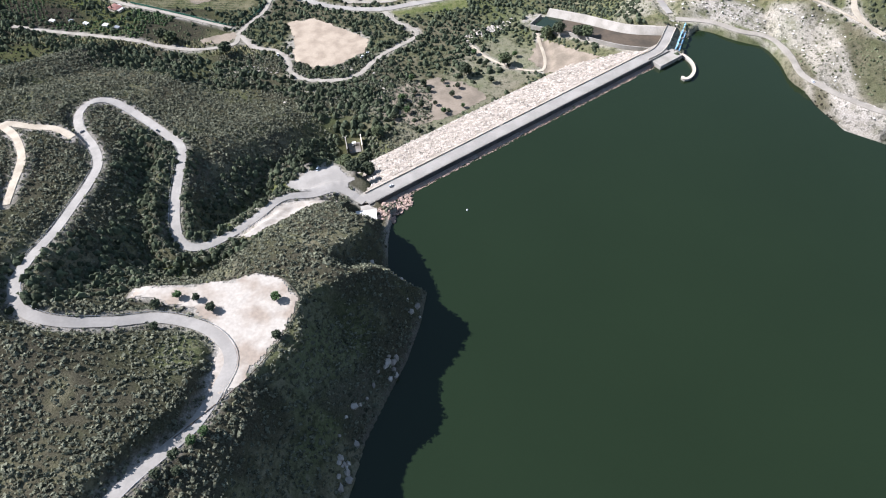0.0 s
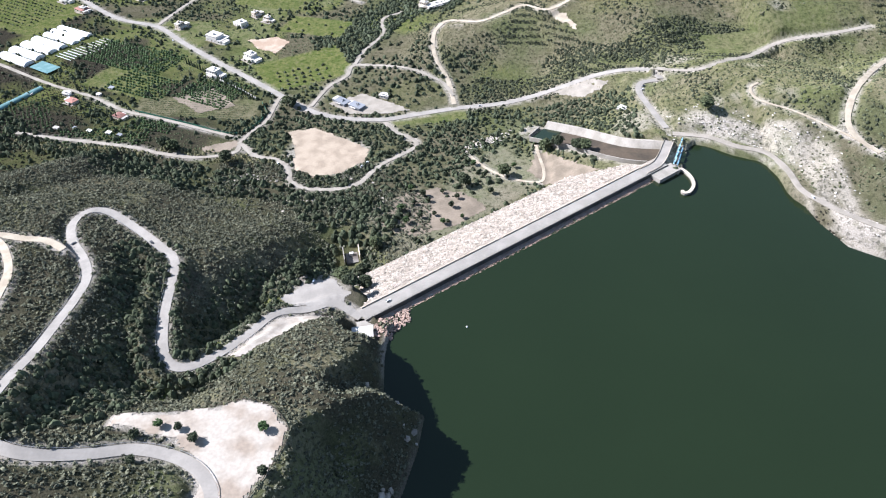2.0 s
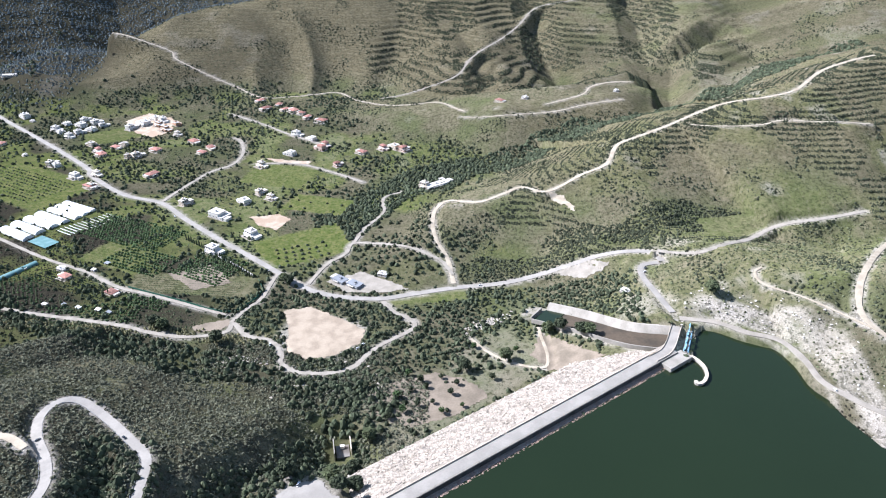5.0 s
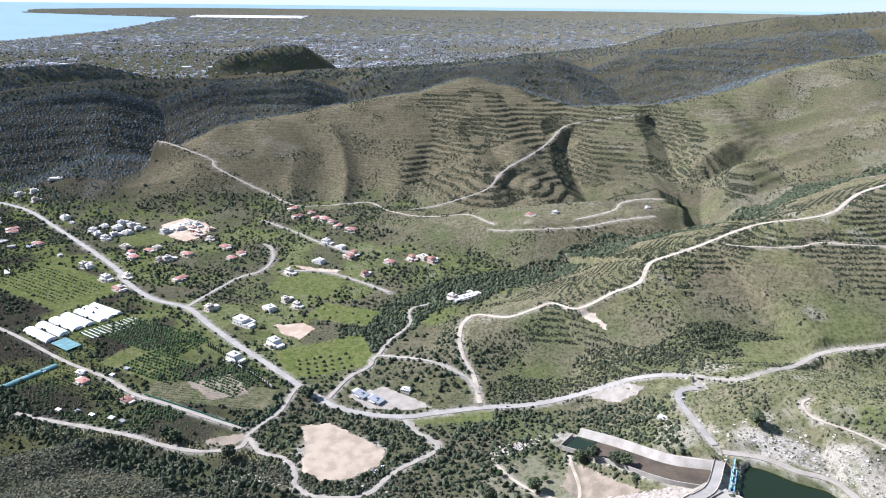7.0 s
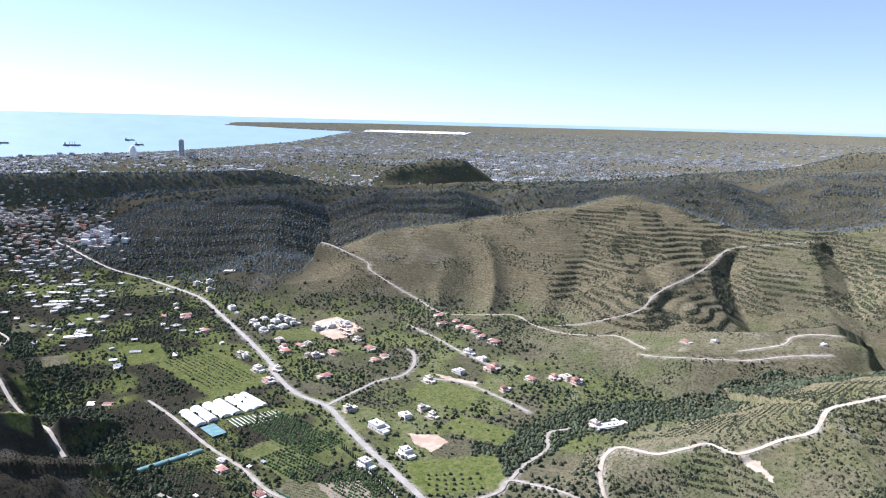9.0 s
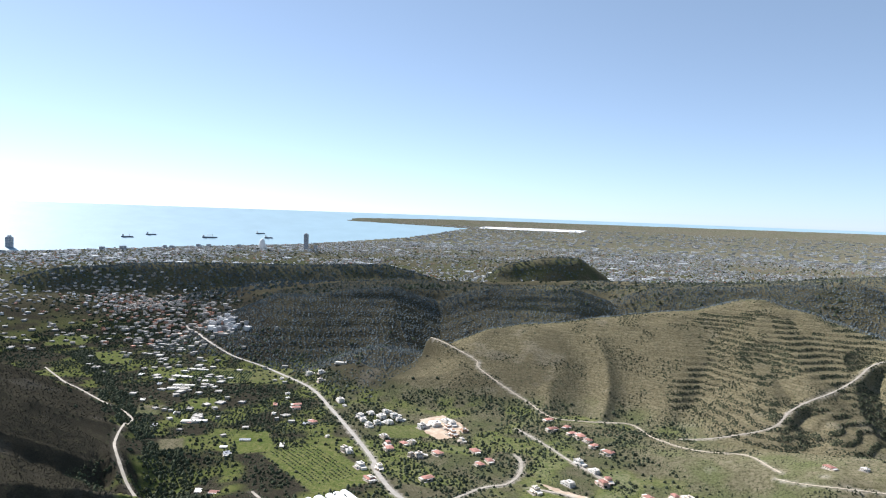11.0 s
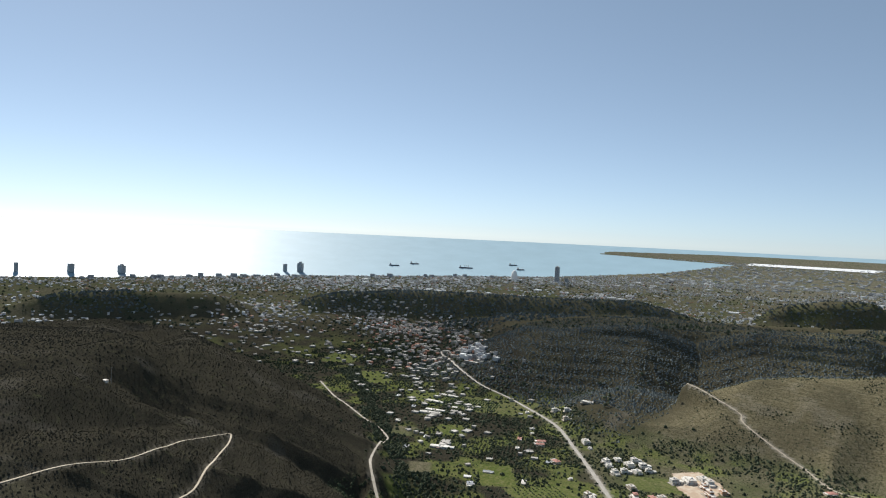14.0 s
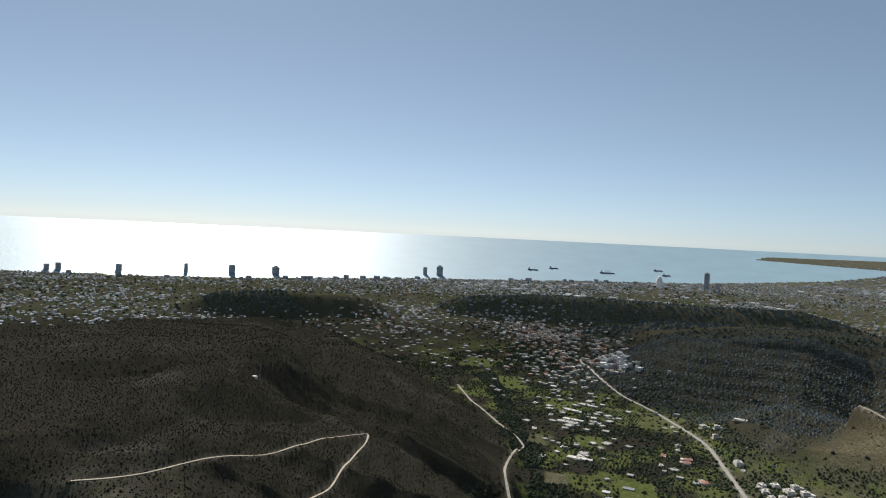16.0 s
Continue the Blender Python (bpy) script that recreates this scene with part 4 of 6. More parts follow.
for i in range(cols):
    u = -2 + (DAM_LENGTH - 22) * i / (cols - 1)
    for j in range(rows):
        v = 9.0 + 62.0 * j / (rows - 1)
        p = dam_at(u, v, 0)
        z = CREST - 0.7 - 0.545 * (v - 9.0) + 0.35 * float(bumps(np.array(p.x), np.array(p.y), 5.0, 3))
        verts.append((p.x, p.y, z))
for i in range(cols - 1):
    for j in range(rows - 1):
        faces.append((i * rows + j, i * rows + j + 1, (i + 1) * rows + j + 1, (i + 1) * rows + j))
face_co = np.array(verts)
under = ground(face_co[:, 0], face_co[:, 1])
face_co[:, 2] = np.maximum(face_co[:, 2], under - 1.5)
bed = quad_mesh("riprap_bed", face_co, np.array(faces), GRAVEL)
bed.parent = dam


def blob(level, seed, squash=0.8, rough=0.25, base=-0.3):
    """A lumpy round form of radius 1 as arrays of vertices and triangles."""
    bm = bmesh.new()
    bmesh.ops.create_icosphere(bm, subdivisions=level, radius=1.0)
    co = np.array([v.co for v in bm.verts])
    r = np.random.default_rng(seed)
    co *= (1 + rough * r.standard_normal(len(co)))[:, None]
    co[:, 2] = np.maximum(co[:, 2] * squash, base)
    tri = np.array([[v.index for v in f.verts] for f in bm.faces])
    bm.free()
    return co, tri


def scattered(name, x, y, z, size, mat, variants, seed=0, tall=1.0, tilt=0.0, parent=None, sink=0.15):
    """Many small forms joined in one mesh; size: radii."""
    r = np.random.default_rng(seed)
    n = len(x)
    pick = r.integers(0, len(variants), n)
    turn = r.uniform(0, 2 * math.pi, n)
    wide = r.uniform(0.8, 1.25, n)
    high = r.uniform(0.8, 1.2, n) * tall
    all_co, all_tri, start = [], [], 0
    for k, (co, tri) in enumerate(variants):
        m = np.nonzero(pick == k)[0]
        if not len(m):
            continue
        c, s = np.cos(turn[m]), np.sin(turn[m])
        px = co[None, :, 0] * wide[m, None] * size[m, None]
        py = co[None, :, 1] / wide[m, None] * size[m, None]
        pz = co[None, :, 2] * high[m, None] * size[m, None]
        out = np.stack([x[m, None] + px * c[:, None] - py * s[:, None], y[m, None] + px * s[:, None] + py * c[:, None],
                        z[m, None] + pz + (0.5 - sink) * 0.6 * size[m, None]], -1)
        all_co.append(out.reshape(-1, 3))
        all_tri.append((tri[None] + start + (np.arange(len(m)) * len(co))[:, None, None]).reshape(-1, 3))
        start += len(m) * len(co)
    co = np.concatenate(all_co)
    a, b, c, _ = drawn_in(co[:, 0], co[:, 1], co[:, 2])
    ob = quad_mesh(name, np.stack([a, b, c], 1), np.concatenate(all_tri), mat, False)
    if parent:
        ob.parent = parent
    return ob


STONES = [blob(1, 100 + k, 0.75, 0.22, -0.5) for k in range(6)]
n = 8500
su, sv = rng.uniform(0, DAM_LENGTH - 24, n), 10 + 60 * rng.random(n) ** 1.0
sx_ = DAM_A[0] + DAM_U[0] * su - DAM_U[1] * sv
sy_ = DAM_A[1] + DAM_U[1] * su + DAM_U[0] * sv
sz_ = CREST - 0.7 - 0.545 * (sv - 9.0)
keep = sz_ > ground(sx_, sy_) - 0.6
stones = scattered("rockfill", sx_[keep], sy_[keep], sz_[keep], 0.4 + 0.9 * rng.random(n)[keep] ** 1.8, RIPRAP, STONES, 3, parent=dam)
tagged(stones, "loose pale rockfill boulders", kind="stuff")
# stones and soil along the water's edge
edge_u = rng.uniform(0, DAM_LENGTH - 20, 1500)
edge_v = -8.3 - 6.5 * rng.random(1500)
ex, ey = DAM_A[0] + DAM_U[0] * edge_u - DAM_U[1] * edge_v, DAM_A[1] + DAM_U[1] * edge_u + DAM_U[0] * edge_v
ez = np.interp(-edge_v, [8.3, 15.0], [0.35, -0.25])
part("shore_bed", swept(axis_line[:-2], np.zeros(len(us) - 2), [(-17, -1.6), (-8.2, -1.6), (-8.2, 0.3), (-12, 0.15)]), GRAVEL, dam)
tagged(scattered("shore_rockfill", ex, ey, ez, rng.uniform(0.25, 0.75, 1500), PINK_ROCK, STONES, 4, parent=dam), kind="stuff")
px_, py_ = rng.uniform(-62, -34, 500), rng.uniform(380, 412, 500)
kp = (inside(px_, py_, SHORE) > -3) & (inside(px_, py_, SHORE) < 12)
pinks = scattered("shore_rocks", px_[kp], py_[kp], np.maximum(ground(px_[kp], py_[kp]), 0.1), rng.uniform(0.4, 1.3, 500)[kp], PINK_ROCK, STONES, 5)
tagged(pinks, "reddish broken rocks beside the dam's end", "rocks", kind="stuff")

# ---- spillway, gates and bridge ----
spill = thing("spillway", 0, 0, 0, 0, "wide concrete spillway chute with a brown stained bed", "spillway")
part("chute_bed", swept(BED, BED_Z, [(-15, -1.0), (15, -1.0), (15, 0.25), (-15, 0.25)]), WET_BED, spill, "brown stained chute floor")
part("far_wall", swept(BED, BED_Z, [(-21.5, -1.5), (-15, -1.0), (-15.2, 0.4), (-20.5, 7.6), (-22.5, 7.8), (-22.5, 4)]), CONCRETE, spill, "broad sloping pale concrete side")
part("near_wall", swept(BED, BED_Z, [(15, -1), (16.4, -1), (16.4, 4.6), (15.6, 4.6)]), CONCRETE, spill)
part("pool", swept(BED[-9:], BED_Z[-9:], bar(29, 0.26, 0.9)), LAKE, spill, "green standing water at the chute's end")
part("end_sill", swept([(94, 722), (108, 741)], [-34.5, -34.5], bar(1.4, -1, 3.2)), CONCRETE, spill)
bridge_line = resample([(196, 598), (211, 609), (221, 624), (230, 643), (240, 664)], 3.0)
bz = np.full(len(bridge_line), CREST)
bridge = thing("bridge", 0, 0, 0, 0, "curved concrete road bridge over the spillway gates", "bridge")
part("deck", swept(bridge_line, bz, bar(9.5, -1.1, 0.05)), ASPHALT, bridge)
for at, tall in ((4.9, 1.0), (-4.9, 1.0)):
    part("parapet", swept(bridge_line, bz, bar(0.35, -1.2, tall, at)), CREAM, bridge)
for k in range(5):
    p = Vector((221 + 4.6 * k, 612 + 11.2 * k, 0))
    part("pier", box(p.x - 1.2, p.x + 1.2, p.y - 1.2, p.y + 1.2, -9, CREST - 1), CONCRETE, bridge)
part("platform", swept([(205, 588), (231, 607)], [CREST - 0.02, CREST - 0.02], bar(14, -6, 0.0)), CONCRETE, bridge, "pale concrete platform at the dam's end")
gates = []
for k in range(4):
    g = thing("spillway_gate", 232 + 5.0 * k, 613 + 11.6 * k, 0.0, 66.7, "pale blue steel spillway gate with hoist frame", "gate", "spillway gates")
    part("skin_plate", box(-5.0, 5.0, 1.2, 1.7, -4.5, 4.4, bevel=0.1), BLUE_STEEL, g)
    for sx_k in (-5.2, 5.2):
        part("tower_leg", box(sx_k - 0.35, sx_k + 0.35, -2.6, 2.4, -6, 5.2), CONCRETE, g)
        part("hoist_post", tube([(sx_k * 0.9, 0.5, 4.6), (sx_k * 0.9, 0.5, 8.0)], 0.22), BLUE_STEEL, g)
        part("arm", tube([(sx_k * 0.8, 1.2, -2), (sx_k * 0.8, -3.2, 3.2)], 0.25), BLUE_STEEL, g)
    part("hoist_beam", box(-5.2, 5.2, 0.1, 0.9, 7.6, 8.3), BLUE_STEEL, g)
    part("hoist_box", box(-1.0, 1.0, -0.3, 1.3, 8.3, 9.3, bevel=0.1), BLUE_STEEL, g)
    part("walkway", box(-5.2, 5.2, -3.4, -2.2, 4.5, 4.7), BLUE_STEEL, g)
pier_line = resample([(229, 611), (238, 602), (242.5, 590), (241.5, 577), (235, 566.5), (229, 564), (228, 568)], 1.5)
guide = thing("guide_wall", 0, 0, 0, 0, "curved pale concrete guide wall standing in the water", "wall")
part("wall", swept(pier_line, np.zeros(len(pier_line)), bar(2.6, -8, 2.4)), CONCRETE, guide)
part("cap", swept(pier_line, np.zeros(len(pier_line)), bar(3.1, 2.4, 2.75)), CREAM, guide)

# the outlet works below the dam and the hut at its end
outlet = thing("outlet_house", -99, 532, float(ground(-99, 532)[0]) + 1.2, 12, "small concrete outlet basin between two tall wing walls", "outlet")
part("basin", box(-6, 6, -9, 6, -1.5, 1.2), DARK_CONCRETE, outlet)
part("wing_wall", box(-8.2, -7.3, -10, 9, -1.5, 8.2, bevel=0.08), CONCRETE, outlet)
part("wing_wall", box(7.3, 8.2, -8, 9, -1.5, 9.0, bevel=0.08), CREAM, outlet)
part("valve_box", box(-2, 2, 1.5, 4.5, 1.2, 4.0, bevel=0.08), WHITE_PAINT, outlet)
hut = thing("pump_hut", -70, 382, 3.6, 8, "small flat-roofed white hut with a blue front by the dam", "hut")
part("wall", box(-8, 8, -5.5, 5.5, -4, 3.2, bevel=0.05), CREAM, hut)
part("roof", box(-8.4, 8.4, -5.9, 5.9, 3.2, 3.55, bevel=0.05), SLAB, hut)
part("roof_light", box(-5, -1, -5, -3, 3.55, 3.75), BLUE_STEEL, hut, "pale blue roof sheet")
for k in range(4):
    part("window", box(-6.5 + 3.6 * k, -4.5 + 3.6 * k, -5.62, -5.45, 0.6, 2.4), GLASS, hut)
part("forecourt", box(-7, 9, 5.5, 17, -3, 0.15), CONCRETE, hut)


# ---- vegetation ----
SCRUB = material("scrub_leaves", (0.102, 0.110, 0.060), 0.9, 0.5, 0.35, (0.070, 0.076, 0.044), island=0.45, bump=0.6, spec=0.02)
NEAR_SCRUB = material("evergreen_scrub_leaves", (0.145, 0.145, 0.098), 0.9, 0.5, 0.3, (0.090, 0.093, 0.062), island=0.5, bump=0.4, spec=0.02)
ROW_SCRUB = material("dark_terrace_scrub", (0.052, 0.058, 0.036), 0.9, 0.5, 0.3, island=0.3, bump=0.4, spec=0.02)
# darker copy of the scrub, painting the massif's shade; also the shore's dark scrub
DARK_SHADED_SCRUB = material("dark_and_shaded_scrub", (0.060, 0.053, 0.038), 0.9, 0.5, 0.35, (0.044, 0.039, 0.028), island=0.35, bump=0.6, spec=0.02)
# both far scrubs are lightened towards blue-grey: distance haze painted into the leaves
HAZED_SCRUB = material("hazed_grey_scrub", (0.120, 0.132, 0.118), 0.9, 0.5, 0.35, (0.092, 0.102, 0.092), island=0.4, bump=0.5, spec=0.02)
HAZED_MAQUIS = material("hazed_maquis", (0.116, 0.132, 0.130), 0.9, 0.5, 0.3, (0.088, 0.102, 0.100), island=0.35, bump=0.5, spec=0.02)
OLIVE = material("olive_leaves", (0.102, 0.120, 0.062), 0.85, 0.5, 0.3, (0.078, 0.090, 0.048), island=0.35, bump=0.5, spec=0.05)
TREES = material("tree_leaves", (0.070, 0.082, 0.048), 0.85, 0.6, 0.35, (0.046, 0.055, 0.034), island=0.45, bump=0.5, spec=0.05)
CITRUS = material("orchard_leaves", (0.062, 0.100, 0.034), 0.85, 0.5, 0.3, (0.048, 0.076, 0.027), island=0.3, bump=0.5, spec=0.25)
REED = material("pale_reeds", (0.16, 0.15, 0.075), 0.9, 0.5, 0.3, island=0.3)


def leafy(seed, count, low=0.30, high=0.62):
    """A bush of leaf sprays: bent triangles over a dome, loose and uneven, with gaps."""
    r = np.random.default_rng(seed)
    co, tri = [], []
    for k in range(count):
        up = r.uniform(-0.1, 1.0)
        a = r.uniform(0, 2 * math.pi)
        w = math.sqrt(max(0.0, 1 - max(up, 0) ** 2)) * r.uniform(0.55, 1.0)
        c = np.array([w * math.cos(a), w * math.sin(a), 0.78 * up * r.uniform(0.75, 1.1)])
        out = np.array([math.cos(a) * w, math.sin(a) * w, up + 0.35]) + r.normal(0, 0.38, 3)
        out /= np.linalg.norm(out)
        s = np.cross(out, r.normal(size=3))
        s /= np.linalg.norm(s)
        t = np.cross(out, s)
        size = r.uniform(low, high)
        for q in range(3):
            b = q * 2.1 + r.uniform(0, 0.6)
            co.append(c + size * (math.cos(b) * s + math.sin(b) * t) - 0.12 * out)
        tri.append((3 * k, 3 * k + 1, 3 * k + 2))
    return np.array(co), np.array(tri)


LUMPS = [leafy(10 + k, 15, 0.32, 0.66) for k in range(12)]


def coarse(seed, squash):
    """A five-sided lump of 10 triangles, for far scrub."""
    r = np.random.default_rng(seed)
    a = np.arange(5) * 2 * math.pi / 5
    w = r.uniform(0.75, 1.2, 5)
    ring = np.stack([np.cos(a) * w, np.sin(a) * w, np.full(5, -0.35)], 1)
    b = a + 0.6
    w2 = r.uniform(0.5, 0.85, 5)
    mid = np.stack([np.cos(b) * w2, np.sin(b) * w2, r.uniform(0.3, 0.55, 5) * squash], 1)
    top = np.array([[r.uniform(-0.2, 0.2), r.uniform(-0.2, 0.2), 0.85 * squash]])
    co = np.concatenate([ring, mid, top])
    tri = []
    for k in range(5):
        n = (k + 1) % 5
        tri += [(k, n, 5 + k), (n, 5 + n, 5 + k), (5 + k, 5 + n, 10)]
    return co, np.array(tri)


def tiny(seed):
    """A lopsided six-sided lump, for the farthest scrub."""
    r = np.random.default_rng(seed)
    a = np.arange(6) * math.pi / 3
    w = r.uniform(0.75, 1.15, 6)
    ring = np.stack([np.cos(a) * w, np.sin(a) * w, np.full(6, -0.3)], 1)
    co = np.concatenate([ring, [[r.uniform(-0.3, 0.3), r.uniform(-0.3, 0.3), r.uniform(0.75, 1.0)]]])
    return co, np.array([(k, (k + 1) % 6, 6) for k in range(6)])


TINY = [tiny(80 + k) for k in range(10)]
COARSE = [coarse(60 + k, 0.95) for k in range(8)]


def crown_of(seed):
    """A small crown: a lumpy core of 15 faces with leaf sprays standing out of it."""
    core, tri = coarse(seed, 1.05)
    sprays, more = leafy(seed + 1, 7, 0.24, 0.44)
    return np.concatenate([core * 0.92, sprays * 1.08]), np.concatenate([tri, more + len(core)])


CROWNS = [crown_of(900 + 2 * k) for k in range(10)]


def jitter(x0, x1, y0, y1, step, seed):
    r = np.random.default_rng(seed)
    gx_, gy_ = np.meshgrid(np.arange(x0, x1, step), np.arange(y0, y1, step))
    x = gx_.ravel() + r.uniform(-0.5, 0.5, gx_.size) * step
    y = gy_.ravel() + r.uniform(-0.5, 0.5, gx_.size) * step
    return x, y, r.random(gx_.size), r.random(gx_.size)


def clear_of(x, y, gap, edge=1.2):
    """Off the roads, the level pads, the water, the dam and the chute."""
    u = (x - DAM_A[0]) * DAM_U[0] + (y - DAM_A[1]) * DAM_U[1]
    v = -(x - DAM_A[0]) * DAM_U[1] + (y - DAM_A[1]) * DAM_U[0]
    ok = (gap > edge) & (inside(x, y, SHORE) > 1.5) & ~((u > -6) & (u < DAM_LENGTH + 10) & (v > -12) & (v < 56))
    for pad, (cx, cy, ra, rb, turn, _) in PADS.items():
        if pad in PATCHES:
            continue
        c, s = math.cos(radians(turn)), math.sin(radians(turn))
        ok &= np.hypot(((x - cx) * c + (y - cy) * s) / ra, (-(x - cx) * s + (y - cy) * c) / rb) > 1.05
    ok &= in_box(x, y, -70, 390, 14, 24, 8) > 1
    ok &= inside(x, y, APRON) > 0.5
    for name, poly in PATCHES.items():
        if name != 'park':
            ok &= inside(x, y, poly) > 0
    ok &= in_box(x, y, -101, 528, 13, 18, 12) > 1
    for bx, by, ba, bb, bt, _ in FIELDS.values():
        ok &= in_box(x, y, bx, by, ba, bb, bt) > 1.0
    return ok


def plant(name, area, step, chance, low, high, mat, variants, seed, label, tall=1.0, edge=1.2, where=None):
    x, y, pick, s = jitter(*area, step, seed)
    first = pick < chance(x, y) if callable(chance) else pick < chance
    x, y, s = x[first], y[first], s[first]
    z, gap = ground(x, y, True)
    ok = clear_of(x, y, gap, edge)
    if where is not None:
        ok &= where(x, y, z)
    x, y, z, s = x[ok], y[ok], z[ok], s[ok]
    size = low + (high - low) * s ** 1.6
    ob = scattered(name, x, y, z, size, mat, variants, seed + 1, tall)
    return tagged(ob, label, "scrub" if "scrub" in name else "trees", kind="stuff")


def valley_side(x, y):
    """Positive north of the massif's foot."""
    return 0.69 * (x + 100) + 0.72 * (y - 590)


STREAM = [(-90, 590, 0), (-230, 640, 0), (-420, 690, 0), (-620, 800, 0), (-800, 920, 0), (-1050, 1060, 0), (-1400, 1280, 0), (-1900, 1560, 0)]
GORGE = [(-170, 960, 0), (-110, 1070, 0), (20, 1170, 0), (180, 1230, 0), (420, 1310, 0), (640, 1400, 0), (820, 1520, 0)]
on_land = lambda x, y, z: (z > 0.5) | (inside(x, y, SHORE) > 4)

plant("scrub_near", (-470, -20, 60, 690), 2.5, lambda x, y: 0.93 - 0.35 * smooth(0.1, 0.6, fractal(x, y, 38.0, 3, 77)) - 0.2 * smooth(-180, -260, x) * smooth(300, 230, y), 0.7, 2.3, NEAR_SCRUB, LUMPS, 200,
      "dense dark evergreen scrub on the steep hillside", where=lambda x, y, z: (valley_side(x, y) < 75) & (np.hypot(x - EYE[0], y - EYE[1]) < 760) & ~((z < -40) & (bumps(x, y, 40.0, 6) > 0.3)))
plant("scrub_low", (-440, -20, 60, 560), 4.2, 0.30, 0.5, 1.1, REED, COARSE, 205, "dry grass tufts between the scrub", where=lambda x, y, z: valley_side(x, y) < 30)
plant("scrub_massif", (-1150, -470, 60, 960), 3.8, lambda x, y: 0.86 - 0.25 * smooth(0, 0.6, fractal(x, y, 90.0, 3, 78)), 0.6, 1.7, DARK_SHADED_SCRUB, TINY, 210,
      "scrub on the long slopes of the massif, painted dark as backlit", where=lambda x, y, z: valley_side(x, y) < 70)
plant("scrub_plateau", (-2500, -1150, 100, 1500), 7.6, 0.75, 1.0, 2.8, DARK_SHADED_SCRUB, TINY, 220, "scattered scrub over the high plateau, painted dark as backlit", where=lambda x, y, z: z > -42)
plant("scrub_terraces", (-60, 1100, 560, 1330), 4.1, lambda x, y: 0.42 + 0.4 * smooth(0.0, 0.55, fractal(x, y, 110.0, 3, 79)), 0.5, 1.6, SCRUB, TINY, 230,
      "low olive scrub scattered over the terraced hill", where=lambda x, y, z: (z > -34) & on_land(x, y, z))
plant("scrub_clumps", (-60, 1000, 600, 1330), 5.0, lambda x, y: 0.75 * smooth(0.1, 0.4, fractal(x, y, 48.0, 3, 86)), 1.2, 3.0, ROW_SCRUB, TINY, 232, "dark thickets on the terraced hill",
      where=lambda x, y, z: (z > -30) & on_land(x, y, z) & (inside(x, y, SHORE) > 60))
plant("scrub_hill_clumps", (-800, 1200, 1400, 2330), 6.5, lambda x, y: 0.7 * smooth(0.2, 0.5, fractal(x, y, 70.0, 3, 87)), 1.3, 3.2, ROW_SCRUB, TINY, 233, "dark thickets on the round hill",
      where=lambda x, y, z: z > -30)
plant("scrub_rows", (-40, 900, 820, 1300), 1.9, 0.85, 1.0, 2.2, ROW_SCRUB, TINY, 235, "rows of scrub along the terrace edges",
      where=lambda x, y, z: on_riser(x, y, z, "near_terraces") & (z > -14) & (step_share(x, y, "near_terraces") * (0.8 + 0.5 * fractal(x, y, 60.0, 2, 15)) > 0.5))
plant("scrub_gorge", (-230, 900, 880, 1580), 4.8, 0.92, 2.0, 4.6, TREES, COARSE, 240, "dark trees filling the gorge",
      where=lambda x, y, z: near_line(x, y, GORGE)[0] < 46 + 22 * bumps(x, y, 60.0, 4))
plant("scrub_round_hill", (-1150, 1400, 1380, 2500), 7.0, lambda x, y: 0.2 + 0.4 * smooth(0, 0.6, fractal(x, y, 160.0, 3, 80)), 0.8, 2.2, SCRUB, TINY, 250,
      "low scrub dotted over the round hill", where=lambda x, y, z: (z > -36) & (behind_hill(x, y) < 0.6))
plant("scrub_hill_rows", (-250, 1000, 1440, 2330), 3.0, 0.8, 1.3, 2.9, ROW_SCRUB, TINY, 255, "dark scrub lines along old terrace walls",
      where=lambda x, y, z: on_riser(x, y, z, "round_terraces") & (z > -8) & (step_share(x, y, "round_terraces") * (0.8 + 0.5 * fractal(x, y, 90.0, 2, 15)) > 0.55))
plant("scrub_far", (-1850, 1700, 1500, 3300), 10.5, lambda x, y: 0.9 - 0.25 * smooth(0, 0.6, fractal(x, y, 200.0, 3, 81)), 1.8, 4.6, HAZED_SCRUB, TINY, 260,
      "scrub on the far plateau and its slopes, paled with painted haze", where=lambda x, y, z: ((z > -40) & (behind_hill(x, y) > 0.5) | (z > -38) & (x < -850) & (y > 1500)) & (rim_face(x, y, z) < 0.5))
plant("scrub_rim", (-1850, 1500, 1700, 3050), 8.0, 0.95, 2.2, 5.0, HAZED_MAQUIS, TINY, 262, "dense maquis on the shady face below the rim, paled with painted haze", where=lambda x, y, z: rim_face(x, y, z) >= 0.5)
plant("scrub_beyond", (-900, 2700, 3250, 4500), 15.0, lambda x, y: 0.85 - 0.3 * smooth(0, 0.6, fractal(x, y, 300.0, 3, 88)), 2.5, 6.5, HAZED_SCRUB, TINY, 265, "scrub on the farthest ridges, paled with painted haze", where=lambda x, y, z: z > 0)
plant("scrub_mesa", (-3950, -1150, 1100, 5100), 24.0, 0.9, 5.0, 11.0, HAZED_MAQUIS, TINY, 266, "pine scrub on the low hills of the plain, paled with painted haze",
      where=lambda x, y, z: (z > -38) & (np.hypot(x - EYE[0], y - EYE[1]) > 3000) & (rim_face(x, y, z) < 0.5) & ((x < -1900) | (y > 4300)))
plant("wood_stream", (-2000, 10, 520, 1700), 6.0, 0.72, 2.4, 5.6, TREES, CROWNS, 270, "tall dark trees along the stream bed", 1.25,
      where=lambda x, y, z: (near_line(x, y, STREAM)[0] < 26 + 26 * bumps(x, y, 70.0, 5)) & (z < -20))
